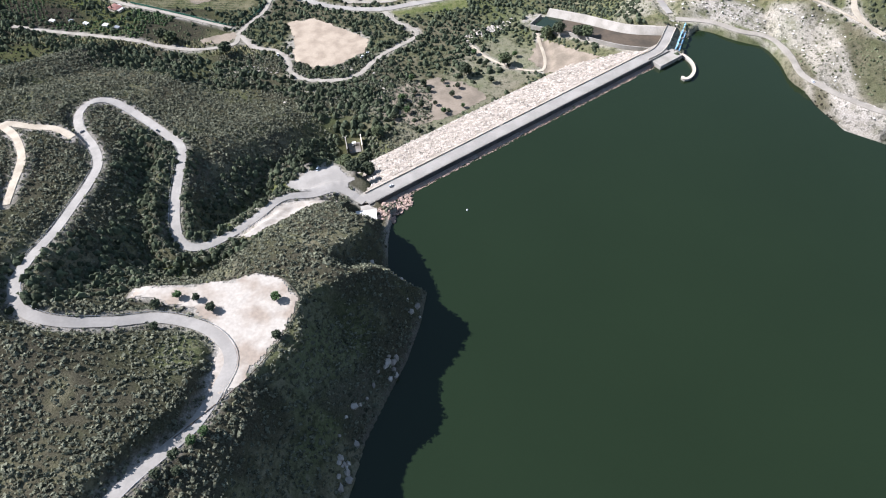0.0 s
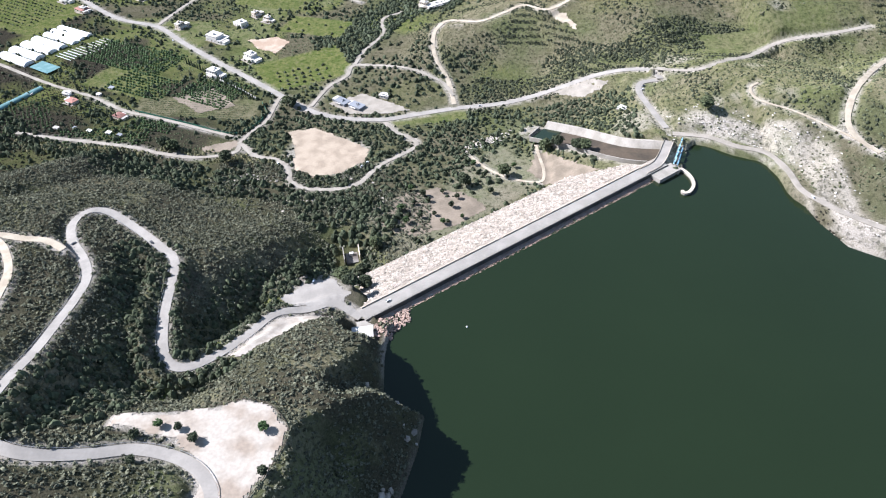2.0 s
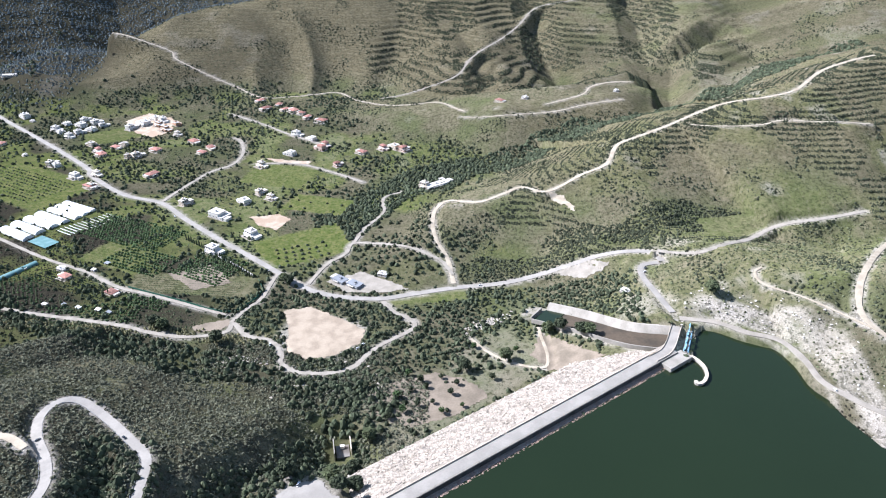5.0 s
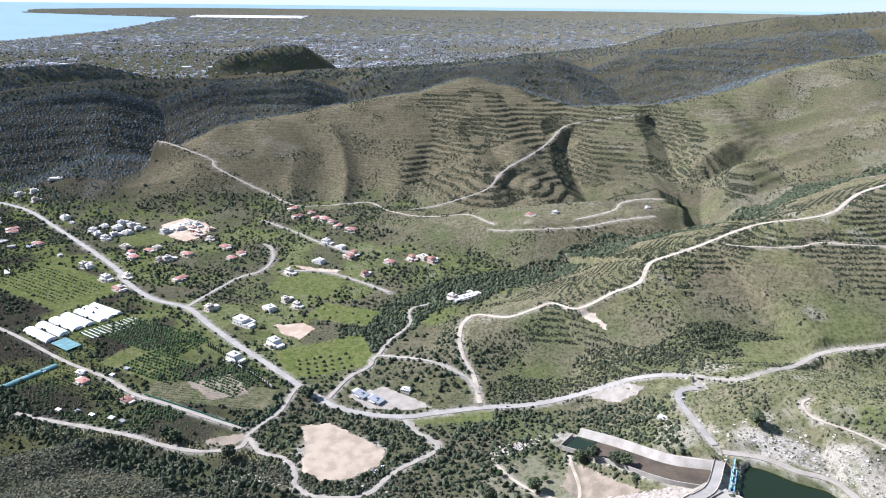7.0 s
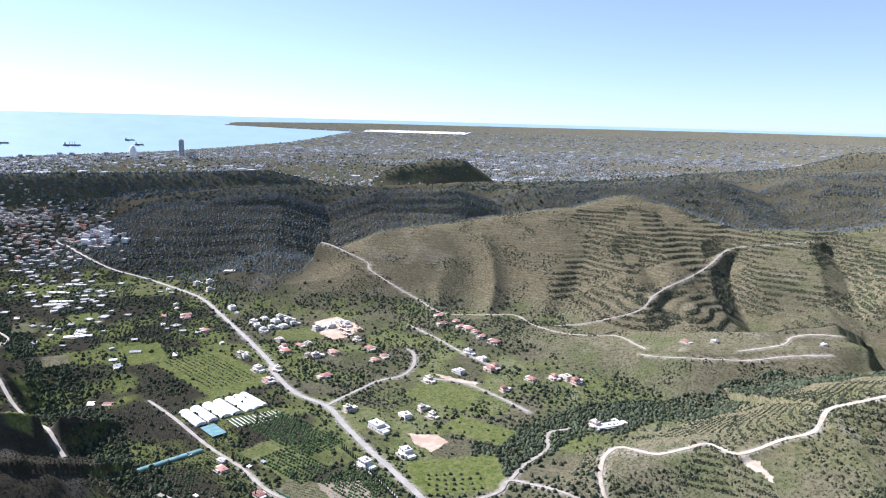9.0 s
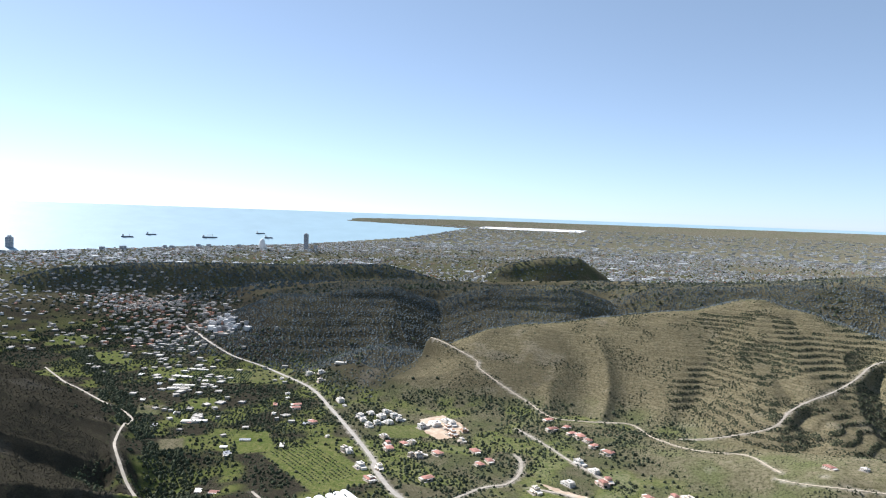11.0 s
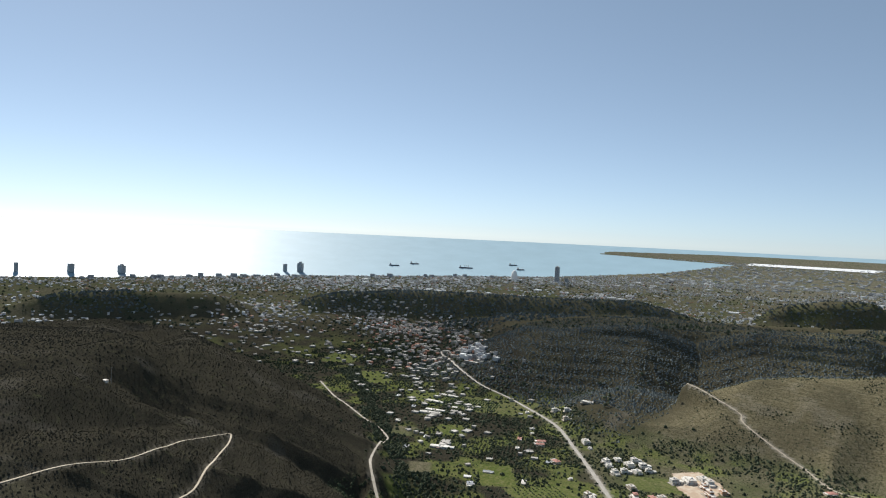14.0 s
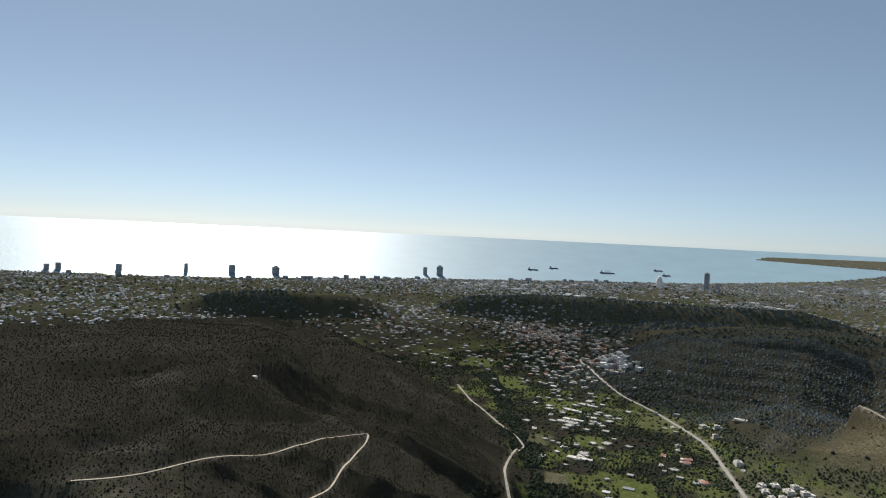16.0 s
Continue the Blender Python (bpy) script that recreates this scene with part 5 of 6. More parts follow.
plant("wood_below_dam", (-280, 240, 500, 790), 4.6, lambda x, y: 0.85 - 0.7 * smooth(1.1, 0.85, in_box(x, y, 8, 620, 105, 44, 38)) - 0.3 * smooth(0.1, 0.5, fractal(x, y, 50.0, 3, 82)), 1.5, 4.0, TREES, CROWNS, 280,
      "mixed trees and bushes below the dam", 1.1, where=lambda x, y, z: (valley_side(x, y) > -10) & (z < 2))
plant("wood_ravine", (-330, -60, 230, 620), 4.4, 0.85, 2.0, 4.2, TREES, CROWNS, 283, "tall dark trees crowding the ravines below the hill road", 1.15,
      where=lambda x, y, z: np.minimum(near_line(x, y, RAVINES[0][0])[0], near_line(x, y, RAVINES[1][0])[0] + 8) < 34 + 10 * bumps(x, y, 30.0, 5))
plant("scrub_road_cut", (0, 420, 790, 980), 3.0, 0.85, 0.9, 2.6, ROW_SCRUB, COARSE, 288, "dark scrub on the bank above the main road",
      where=lambda x, y, z: (near_line(x, y, [(40, 826, 0), (120, 842, 0), (180, 862, 0), (250, 880, 0), (330, 890, 0), (420, 900, 0)])[0] < 24 + 26 * bumps(x, y, 45.0, 3)))
plant("scrub_bank", (240, 760, 430, 900), 4.4, lambda x, y: 0.34 + 0.3 * smooth(0, 0.5, fractal(x, y, 70.0, 3, 83)), 0.7, 2.1, SCRUB, COARSE, 290,
      "olive scrub above the lake's bank", where=lambda x, y, z: ((inside(x, y, SHORE) > 52) | (bumps(x, y, 20.0, 2) > 0.8)))
plant("scrub_shore", (330, 520, 400, 540), 2.6, 0.75, 0.6, 1.7, DARK_SHADED_SCRUB, COARSE, 292, "dark scrub between the bank road and the water", where=lambda x, y, z: inside(x, y, SHORE) < 12)
plant("trees_valley", (-2300, 60, 640, 2250), 7.3, lambda x, y: 0.14 + 0.06 * smooth(-500, -900, x) + 0.66 * smooth(-0.16, 0.2, fractal(x, y, 75.0, 3, 84)), 1.6, 4.4, TREES, CROWNS, 300,
      "garden and field trees across the valley floor", 1.2, 2.0, where=lambda x, y, z: z < -20)
plant("scrub_valley", (-1100, 60, 640, 1700), 3.8, lambda x, y: 0.08 + 0.5 * smooth(0.0, 0.45, fractal(x, y, 60.0, 3, 85)), 0.6, 1.7, OLIVE, TINY, 305,
      "bushes and hedges between the plots", 1.0, 1.5, where=lambda x, y, z: z < -16)


def rows_of(name, cx, cy, a, b, turn, row, step, low, high, mat, seed, label, tall=1.0, variants=None):
    """Trees in straight rows over a turned box."""
    r = np.random.default_rng(seed)
    u, v = np.meshgrid(np.arange(-a, a, step), np.arange(-b, b, row))
    u = u.ravel() + r.normal(0, 0.1 * step, u.size)
    v = v.ravel() + r.normal(0, 0.06 * row, v.size)
    ok = r.random(u.size) < 0.9
    c, s = math.cos(radians(turn)), math.sin(radians(turn))
    x, y = (cx + u * c - v * s)[ok], (cy + u * s + v * c)[ok]
    z, gap = ground(x, y, True)
    keep = gap > 1.5
    x, y, z = x[keep], y[keep], z[keep]
    ob = scattered(name, x, y, z, r.uniform(low, high, len(x)), mat, variants or CROWNS, seed, tall)
    return tagged(ob, label, "orchard", kind="stuff")


rows_of("orchard", -462, 962, 72, 34, -24, 5.5, 4.6, 2.0, 2.9, CITRUS, 400, "dense dark green citrus orchard in rows")
rows_of("orchard", -418, 878, 46, 26, -24, 6.2, 5.4, 2.0, 2.8, CITRUS, 401, "young citrus trees in rows on grass")
rows_of("orchard", -318, 858, 40, 32, -26, 5.2, 4.3, 1.9, 2.8, CITRUS, 402, "leafy orchard beside the lane")
rows_of("vegetable_rows", -330, 812, 70, 20, -6, 5.0, 2.2, 0.6, 1.1, OLIVE, 403, "rows of vegetables in an allotment", 0.8, COARSE)
rows_of("orchard", -560, 790, 46, 40, 28, 6.0, 5.0, 1.4, 2.2, CITRUS, 404, "orchard strips beside the track")
rows_of("orchard", -430, 745, 60, 22, 8, 6.0, 4.5, 1.5, 2.4, CITRUS, 405, "dense orchard along the lower track")
rows_of("garden_plot", -478, 816, 66, 17, -24, 4.6, 3.8, 0.8, 1.9, TREES, 412, "crowded garden plots with small trees")
rows_of("garden_plot", -372, 776, 30, 14, -20, 5.0, 4.2, 1.6, 2.6, CITRUS, 413, "dense small orchard above the dirt track")
rows_of("olive_grove", -205, 905, 34, 24, 20, 12.0, 11.0, 2.2, 3.2, TREES, 406, "round olive trees spaced over green meadow")
rows_of("olive_grove", -205, 1048, 40, 18, -20, 22.0, 26.0, 2.2, 3.0, TREES, 407, "few olive trees on the upper meadow")
rows_of("olive_grove", -730, 1150, 95, 45, -28, 9.0, 8.0, 1.4, 2.4, OLIVE, 408, "olive trees in rows on the west field")
rows_of("olive_grove", -390, 1120, 60, 34, -22, 11.0, 10.0, 1.8, 2.6, TREES, 409, "olive trees on dry ground by the lane")
rows_of("orchard", -1330, 1560, 80, 60, 30, 8.0, 7.0, 1.8, 2.8, CITRUS, 410, "green orchard in the lower valley")
rows_of("orchard", -1000, 1300, 90, 60, 36, 9.0, 8.0, 1.8, 3.0, TREES, 411, "orchard rows on the valley floor")
r_ = np.random.default_rng(31)
t_ = r_.random(1100)
vx, vy = -620 + 470 * t_ + r_.normal(0, 7, 1100), 742 - 55 * t_ + r_.normal(0, 5, 1100)
vz, vg = ground(vx, vy, True)
kk = (vg > 1.5) & (inside(vx, vy, PATCHES["sand_lot"]) > 6)
tagged(scattered("reed_bank", vx[kk], vy[kk], vz[kk], r_.uniform(1.0, 2.4, 1100)[kk], REED, COARSE, 33, 1.4), "pale reeds along the dirt track", "reeds", kind="stuff")


# single trees
def tree_thing(name, seed, trunk_h, crown_r, crown_h, clumps, mat, label):
    r = np.random.default_rng(seed)
    t = thing(name, 0, 0, -500, 0, label, "tree", "trees by the road")
    bm = tube([(0, 0, -0.6), (0.1, 0.05, trunk_h * 0.5), (0.0, 0.15, trunk_h * 1.1)], 0.34, 7, taper=0.55)
    for k in range(6):
        a = k * 1.05 + r.uniform(0, 0.5)
        tube([(0, 0.1, trunk_h * 0.8), (0.45 * crown_r * math.cos(a), 0.45 * crown_r * math.sin(a), trunk_h + 0.3 * crown_h),
              (0.75 * crown_r * math.cos(a), 0.75 * crown_r * math.sin(a), trunk_h + 0.55 * crown_h)], 0.13, 5, bm, 0.4)
    part("trunk", bm, BARK, t)
    d = r.normal(size=(clumps, 3))
    d /= np.linalg.norm(d, axis=1)[:, None]
    rad = r.random(clumps) ** 0.4
    x, y = d[:, 0] * rad * crown_r, d[:, 1] * rad * crown_r
    z = trunk_h + crown_h * 0.5 + d[:, 2] * rad * crown_h * 0.5
    crown = scattered("crown", x, y, z, r.uniform(0.2, 0.4, clumps) * crown_r, mat, LUMPS, seed)
    crown.parent = t
    return t


def cypress_thing(seed):
    r = np.random.default_rng(seed)
    t = thing("cypress", 0, 0, -500, 0, "slender dark green cypress in a row", "tree", "cypress rows")
    part("trunk", tube([(0, 0, -0.5), (0, 0, 6)], 0.2, 6, taper=0.4), BARK, t)
    h = r.random(70)
    w = 1.25 * (1 - h) ** 0.6 * np.minimum(1, 6 * h + 0.3)
    a = r.uniform(0, 6.28, 70)
    crown = scattered("crown", np.cos(a) * w * 0.55, np.sin(a) * w * 0.55, 0.4 + 9.5 * h, 0.35 + 0.55 * (1 - h), TREES, COARSE, seed, 1.9)
    crown.parent = t
    return t


HERO = [tree_thing("pine_tree", 500 + k, 1.6, 2.6, 3.8, 90, mat, "rounded dark tree beside the road with a sharp shadow") for k, mat in enumerate((TREES, CITRUS, TREES))]
BIG = [tree_thing("eucalyptus_tree", 520 + k, 4.0, 6.0, 8.5, 150, mat, "large spreading tree near the dam") for k, mat in enumerate((TREES, OLIVE))]
CYP = [cypress_thing(540 + k) for k in range(2)]
spots = [(-183, 247), (-172, 255), (-160, 253), (-149, 245), (-110, 252), (-105, 224), (-179, 230), (-138, 156), (-144, 147), (-141, 139), (-133, 161), (-150, 136)]
for k, (x, y) in enumerate(spots):
    s = 0.85 + 0.3 * r_.random()
    copy_thing(HERO[k % 3], pose(x, y, float(ground(x, y)[0]), 0, 0, 50 * k) @ Matrix.Diagonal((s, s, s, 1)))
park_trees = [(-67, 584), (-53, 597), (-39, 607), (-24, 612), (-46, 575), (-32, 584), (-17, 588), (-8, 574), (1, 602), (-60, 566), (12, 583), (-30, 622), (-9, 627), (27, 679), (64, 649), (44, 625), (72, 670), (-85, 612), (7, 617), (-43, 632), (20, 640), (38, 655)]
for k, (x, y) in enumerate(park_trees):
    s = 0.8 + 0.5 * r_.random()
    copy_thing(HERO[k % 3], pose(x, y, float(ground(x, y)[0]), 0, 0, 50 * k) @ Matrix.Diagonal((s, s, 1.15 * s, 1)))
for k, (x, y) in enumerate([(-85, 436), (-88, 447), (-76, 452), (-98, 474), (-84, 496), (-75, 540), (-128, 450), (110, 696), (122, 690), (150, 672), (143, 676), (-212, 822), (-205, 815), (282, 694), (-260, 690), (-330, 716), (-342, 722), (60, 655), (15, 640)]):
    s = 0.8 + 0.4 * r_.random()
    copy_thing(BIG[k % 2], pose(x, y, float(ground(x, y)[0]), 0, 0, 70 * k) @ Matrix.Diagonal((s, s, s, 1)))
cyp = [(-377 + 40 * f, 939 - 32 * f) for f in np.linspace(0, 1, 9)] + [(-322 + 62 * f, 893 - 58 * f) for f in np.linspace(0, 1, 15)]
cyp += [(-506, 866), (-500, 860), (-430, 800), (-611, 1302), (-604, 1300), (-560, 1210), (-548, 1180), (-425, 790)]
for k, (x, y) in enumerate(cyp):
    s = 0.75 + 0.35 * r_.random()
    copy_thing(CYP[k % 2], pose(x, y, float(ground(x, y)[0]), 0, 0, 40 * k) @ Matrix.Diagonal((s, s, s, 1)))
for ob in HERO + BIG + CYP:
    for o in (*ob.children_recursive, ob):
        bpy.data.objects.remove(o)


# ---- houses ----
CITY_WALL = material("town_walls", (0.50, 0.50, 0.495), 0.88, 6.0, 0.12, (0.38, 0.375, 0.37), island=0.45, bump=0.0)
TOWN_WALL = material("village_walls", (0.38, 0.355, 0.32), 0.88, 6.0, 0.12, (0.29, 0.27, 0.24), island=0.32, bump=0.0)
CITY_RED = material("town_tiles", (0.36, 0.19, 0.13), 0.88, 6.0, 0.12, island=0.3, bump=0.0)
WAREHOUSE = material("pale_sheet_roof", (0.70, 0.70, 0.69), 0.6, 5.0, 0.1, island=0.15, bump=0.0)
TOWER = material("tower_glass", (0.20, 0.23, 0.27), 0.6, 3.0, 0.15, bump=0.0)
TOWER_BAND = material("tower_concrete", (0.55, 0.55, 0.54), 0.8, 3.0, 0.1, bump=0.0)


def hip(w, d, z, rise, over=0.5):
    bm = bmesh.new()
    a, b = w / 2 + over, d / 2 + over
    r = max(0.3, a - b)
    low = [bm.verts.new((x, y, z - 0.12)) for x, y in ((-a, -b), (a, -b), (a, b), (-a, b))]
    eave = [bm.verts.new((x, y, z + 0.06)) for x, y in ((-a, -b), (a, -b), (a, b), (-a, b))]
    ridge = [bm.verts.new((-r, 0, z + rise)), bm.verts.new((r, 0, z + rise))]
    bm.faces.new(low[::-1])
    for k in range(4):
        bm.faces.new((low[k], low[(k + 1) % 4], eave[(k + 1) % 4], eave[k]))
    bm.faces.new((eave[0], eave[1], ridge[1], ridge[0]))
    bm.faces.new((eave[2], eave[3], ridge[0], ridge[1]))
    bm.faces.new((eave[1], eave[2], ridge[1]))
    bm.faces.new((eave[3], eave[0], ridge[0]))
    return bm


def windows(parent, w, d, z, count, tall=1.4):
    """Windows round a storey, each with a frame and a pane set into it."""
    for side in range(4):
        long_ = w if side % 2 == 0 else d
        deep = (d if side % 2 == 0 else w) / 2
        n = max(1, int(count * long_ / max(w, d)))
        for k in range(n):
            at = -long_ / 2 + long_ * (k + 0.5) / n
            win = part("window", box(-0.85, 0.85, -0.10, 0.05, z, z + tall), WHITE_PAINT, parent)
            win.matrix_basis = pose(0, 0, 0, 0, 0, 90 * side) @ pose(at, -deep, 0)
            part("pane", box(-0.72, 0.72, -0.13, -0.02, z + 0.12, z + tall - 0.12), GLASS, win)


def villa(wall, w, d, storeys, roof, label, seed=0):
    """A house of a main block, a lower wing and, with two storeys, an upper block set back to one side."""
    r = np.random.default_rng(seed + 700)
    h = thing("house", 0, 0, -500, 0, label, "house", "valley houses")
    part("plinth", box(-w / 2 - 0.2, w / 2 + 0.2, -d / 2 - 0.2, d / 2 + 0.2, -2.0, 0.3), CONCRETE, h)
    part("patio", box(-w / 2 - 2.5, w / 2 + 1.5, -d / 2 - 3.5, d / 2 + 1.0, -2.0, 0.05), PALE, h, "pale paved yard round the house")
    part("wall", box(-w / 2, w / 2, -d / 2, d / 2, 0.3, 3.4, bevel=0.04), wall, h)
    windows(h, w, d, 1.2, 4)
    side = 1 if seed % 2 else -1
    a, b = w * r.uniform(0.28, 0.36), d * r.uniform(0.55, 0.8)
    x = side * (w / 2 + a / 2 - 0.4)
    y0 = d / 2 - b - 0.5
    part("wing", box(x - a / 2, x + a / 2, y0, y0 + b, -2.0, 2.9, bevel=0.04), wall, h)
    part("wing_roof", box(x - a / 2 - 0.25, x + a / 2 + 0.25, y0 - 0.25, y0 + b + 0.25, 2.9, 3.12), SLAB, h)
    part("porch_roof", box(-w * 0.3, w * 0.2, -d / 2 - 2.4, -d / 2 - 0.05, 2.75, 2.95), SLAB, h)
    for px in (-w * 0.28, w * 0.18):
        part("porch_post", box(px - 0.15, px + 0.15, -d / 2 - 2.3, -d / 2 - 2.0, 0.0, 2.75), wall, h)
    part("door", box(-0.55, 0.55, -d / 2 - 0.08, -d / 2 + 0.05, 0.3, 2.4), BARK, h, "brown wooden door")
    top, u, e, cx, cy = 3.4, w, d, 0.0, 0.0
    if storeys == 2:
        u, e = w * r.uniform(0.62, 0.8), d * r.uniform(0.68, 0.85)
        cx, cy = -side * (w - u) / 2, (d - e) / 2
        part("terrace", box(-w / 2 - 0.2, w / 2 + 0.2, -d / 2 - 0.2, d / 2 + 0.2, 3.4, 3.58), SLAB, h)
        part("upper_wall", box(cx - u / 2, cx + u / 2, cy - e / 2, cy + e / 2, 3.58, 6.5, bevel=0.04), wall, h)
        part("railing", box(-w / 2 - 0.1, w / 2 + 0.1, -d / 2 - 0.1, -d / 2 + 0.02, 3.58, 4.45), wall, h)
        for k in (-0.3, 0.05, 0.32):
            win = part("window", box(-0.9, 0.9, -0.08, 0.05, 4.2, 6.0), WHITE_PAINT, h)
            win.matrix_basis = pose(cx + k * u, cy - e / 2, 0)
            part("pane", box(-0.76, 0.76, -0.11, -0.02, 4.34, 5.86), GLASS, win)
        top = 6.5
    if roof == "tile":
        ob = part("roof", hip(u, e, top + 0.12, 1.7), TILE, h, "red tiled hipped roof")
        ob.location = (cx, cy, 0)
        part("chimney", box(cx + u * 0.2, cx + u * 0.2 + 0.7, cy + 0.3, cy + 1.0, top, top + 2.3), wall, h)
    else:
        part("roof", box(cx - u / 2 - 0.3, cx + u / 2 + 0.3, cy - e / 2 - 0.3, cy + e / 2 + 0.3, top, top + 0.25, bevel=0.04), wall if wall is GREY_ROOF else SLAB, h)
        part("parapet", box(cx - u / 2 - 0.3, cx + u / 2 + 0.3, cy - e / 2 - 0.3, cy - e / 2 - 0.12, top + 0.25, top + 0.7), wall, h)
        part("roof_room", box(cx - 1.3, cx + 1.5, cy, cy + 2.4, top + 0.25, top + 2.3), wall, h)
        part("water_tank", tube([(cx + 2.4, cy - 1.2, top + 1.2), (cx + 3.6, cy - 1.2, top + 1.2)], 0.42, 8), METAL, h)
        part("solar_panel", box(cx + 2.2, cx + 3.9, cy - 2.6, cy - 1.8, top + 0.3, top + 0.55), GLASS, h)
    return h


HOUSES = {
    "white": villa(WHITE_PAINT, 15, 11, 2, "flat", "white two-storey villa with a flat roof in the valley", 1),
    "wide": villa(WHITE_PAINT, 22, 14, 2, "flat", "broad white modern villa beside the main road", 2),
    "cream": villa(CREAM, 14, 10, 2, "flat", "cream two-storey house with a flat roof", 3),
    "red": villa(CREAM, 15, 11, 1, "tile", "low cream house under a red tiled roof", 4),
    "pink": villa(PINK_WALL, 14, 11, 2, "tile", "pink two-storey house under a red tiled roof", 5),
    "small": villa(WHITE_PAINT, 10, 8, 1, "flat", "small white flat-roofed house among trees", 6),
    "brick": villa(RUST, 16, 11, 2, "flat", "unfinished orange brick house on bare earth", 7),
    "grey": villa(GREY_ROOF, 20, 13, 1, "flat", "grey flat-roofed building in a gravel yard", 8),
    "hall": villa(WHITE_PAINT, 40, 15, 1, "flat", "long white farm building among the fields", 9),
}
SITES = {
    "wide": [(-351, 1016), (-636, 1452)],
    "white": [(-286, 951), (-325, 1064), (-327, 902), (-811, 1432), (-803, 1464), (-760, 1384), (-767, 1452), (-775, 1487), (-743, 1468), (-751, 1408), (-733, 1425), (-296, 1354), (-261, 1326), (-288, 1254), (-914, 1507), (-1075, 1657),
              (-1113, 1656), (-707, 1225), (-648, 1173), (-652, 1428), (-790, 1410), (-720, 1450), (-600, 1465), (-620, 1478)],
    "cream": [(-307, 1097), (-285, 1075), (-419, 1062), (-577, 1270), (-594, 1270), (-692, 1334), (-331, 1207), (-1039, 1603), (-600, 1129), (-616, 1184), (-540, 1380), (-38, 1095), (-717, 1231), (-629, 1336), (-99, 1275)],
    "red": [(-500, 833), (-422, 793), (-517, 1182), (-650, 1281), (-640, 1321), (-493, 1336), (-450, 1302), (-459, 1279), (-970, 1409), (-875, 1342), (-157, 1252), (-366, 1527), (-325, 1478), (-289, 1442), (-415, 1562), (-257, 1421), (-388, 1500),
            (-345, 1490), (-305, 1462), (-604, 1132), (-983, 1430), (101, 1380), (-554, 1299)],
    "pink": [(-235, 1276), (-231, 1292), (-193, 1196), (-665, 1300), (-80, 1264), (-120, 1270)],
    "small": [(-515, 853), (-794, 1282), (-1039, 1467), (-11, 1122), (151, 1386), (331, 1406), (202, 738), (-87, 834), (-1066, 1502), (-986, 1348), (-1178, 1617), (-887, 1483)],
    "brick": [(-576, 1412), (-600, 1440), (-561, 1440)],
    "grey": [(-140, 823), (-120, 812), (-894, 1101)],
    "hall": [(-1330, 1392), (-1438, 1571), (-1411, 1487), (-1043, 1708), (-1096, 1213), (-1340, 1420), (-20, 1100)],
}
r_ = np.random.default_rng(91)
TAKEN = []
for kind, spots in SITES.items():
    for x, y in spots:
        turn = -38 + r_.choice([0, 90, 180]) + r_.normal(0, 9)
        if kind == "hall":
            turn = 30 + r_.normal(0, 8)
        s = r_.uniform(1.0, 1.35)
        if kind == "wide":
            s = 1.35
        if kind == "hall":
            s = 1.0
        if (x, y) in ((-500, 833), (-422, 793)) or kind == "grey":
            s = 0.95
        if kind == "small":
            s = r_.uniform(0.8, 1.05)
        copy_thing(HOUSES[kind], pose(x, y, float(ground(x, y)[0]) + 0.2, 0, 0, turn) @ Matrix.Diagonal((s, s, s, 1)))
for ob in HOUSES.values():
    for o in (*ob.children_recursive, ob):
        bpy.data.objects.remove(o)


# sheds in the allotments and farmyards
def shed(x, y, w, d, turn, roof_mat, label):
    t = thing("shed", x, y, float(ground(x, y)[0]), turn, label, "shed", "allotment sheds")
    part("wall", box(-w / 2, w / 2, -d / 2, d / 2, -1.0, 2.3), SLAB, t)
    roof = part("roof", box(-w / 2 - 0.35, w / 2 + 0.35, -d / 2 - 0.35, d / 2 + 0.35, -0.06, 0.06), roof_mat, t, "sheet roof with a slight pitch")
    roof.matrix_basis = pose(0, 0, 2.55, 5, 0, 0)
    part("door", box(-0.5, 0.5, -d / 2 - 0.06, -d / 2 + 0.03, 0, 2.0), BARK, t)
    part("window", box(w / 2 - 0.03, w / 2 + 0.05, -0.6, 0.6, 1.0, 1.8), GLASS, t)


SHEDS = [(-565, 854), (-493, 767), (-469, 766), (-448, 759), (-422, 754), (-406, 748), (-519, 858), (-471, 851), (-460, 868)]
FARMS = [(-1168, 1240), (-1137, 1152), (-1314, 1278), (-1094, 1208), (-925, 1126), (-920, 1180), (-844, 981), (-794, 963), (-1515, 1449), (-1399, 1405), (-1327, 1490), (-1030, 1409), (-970, 1408), (-883, 1327), (-839, 1192)]
for k, (x, y) in enumerate(SHEDS):
    shed(x, y, 5.0 + 2.5 * r_.random(), 3.6 + 1.6 * r_.random(), -24 + r_.normal(0, 8), (SHEET_ROOF, SLAB, GREY_ROOF)[k % 3], "small shed with a pale sheet roof in the allotments")
for k, (x, y) in enumerate(FARMS):
    shed(x, y, 13 + 12 * r_.random(), 8 + 4 * r_.random(), 34 + r_.choice([0, 90]) + r_.normal(0, 6), (SHEET_ROOF, GREY_ROOF, SLAB, TILE)[k % 4], "long low farm shed under a sheet roof")
mast_z = float(ground(-1153, 530)[0])
hut_ = thing("relay_hut", -1153, 530, mast_z, 20, "small white relay hut on the hilltop", "hut")
part("wall", box(-5, 5, -3, 3, -1.5, 3.0, bevel=0.05), WHITE_PAINT, hut_)
part("roof", box(-5.3, 5.3, -3.3, 3.3, 3.0, 3.25), SLAB, hut_)
part("door", box(-0.6, 0.6, -3.08, -2.95, 0, 2.1), METAL, hut_)
mast = thing("radio_mast", -1143, 536, mast_z, 0, "slim steel lattice radio mast beside the hut", "mast")
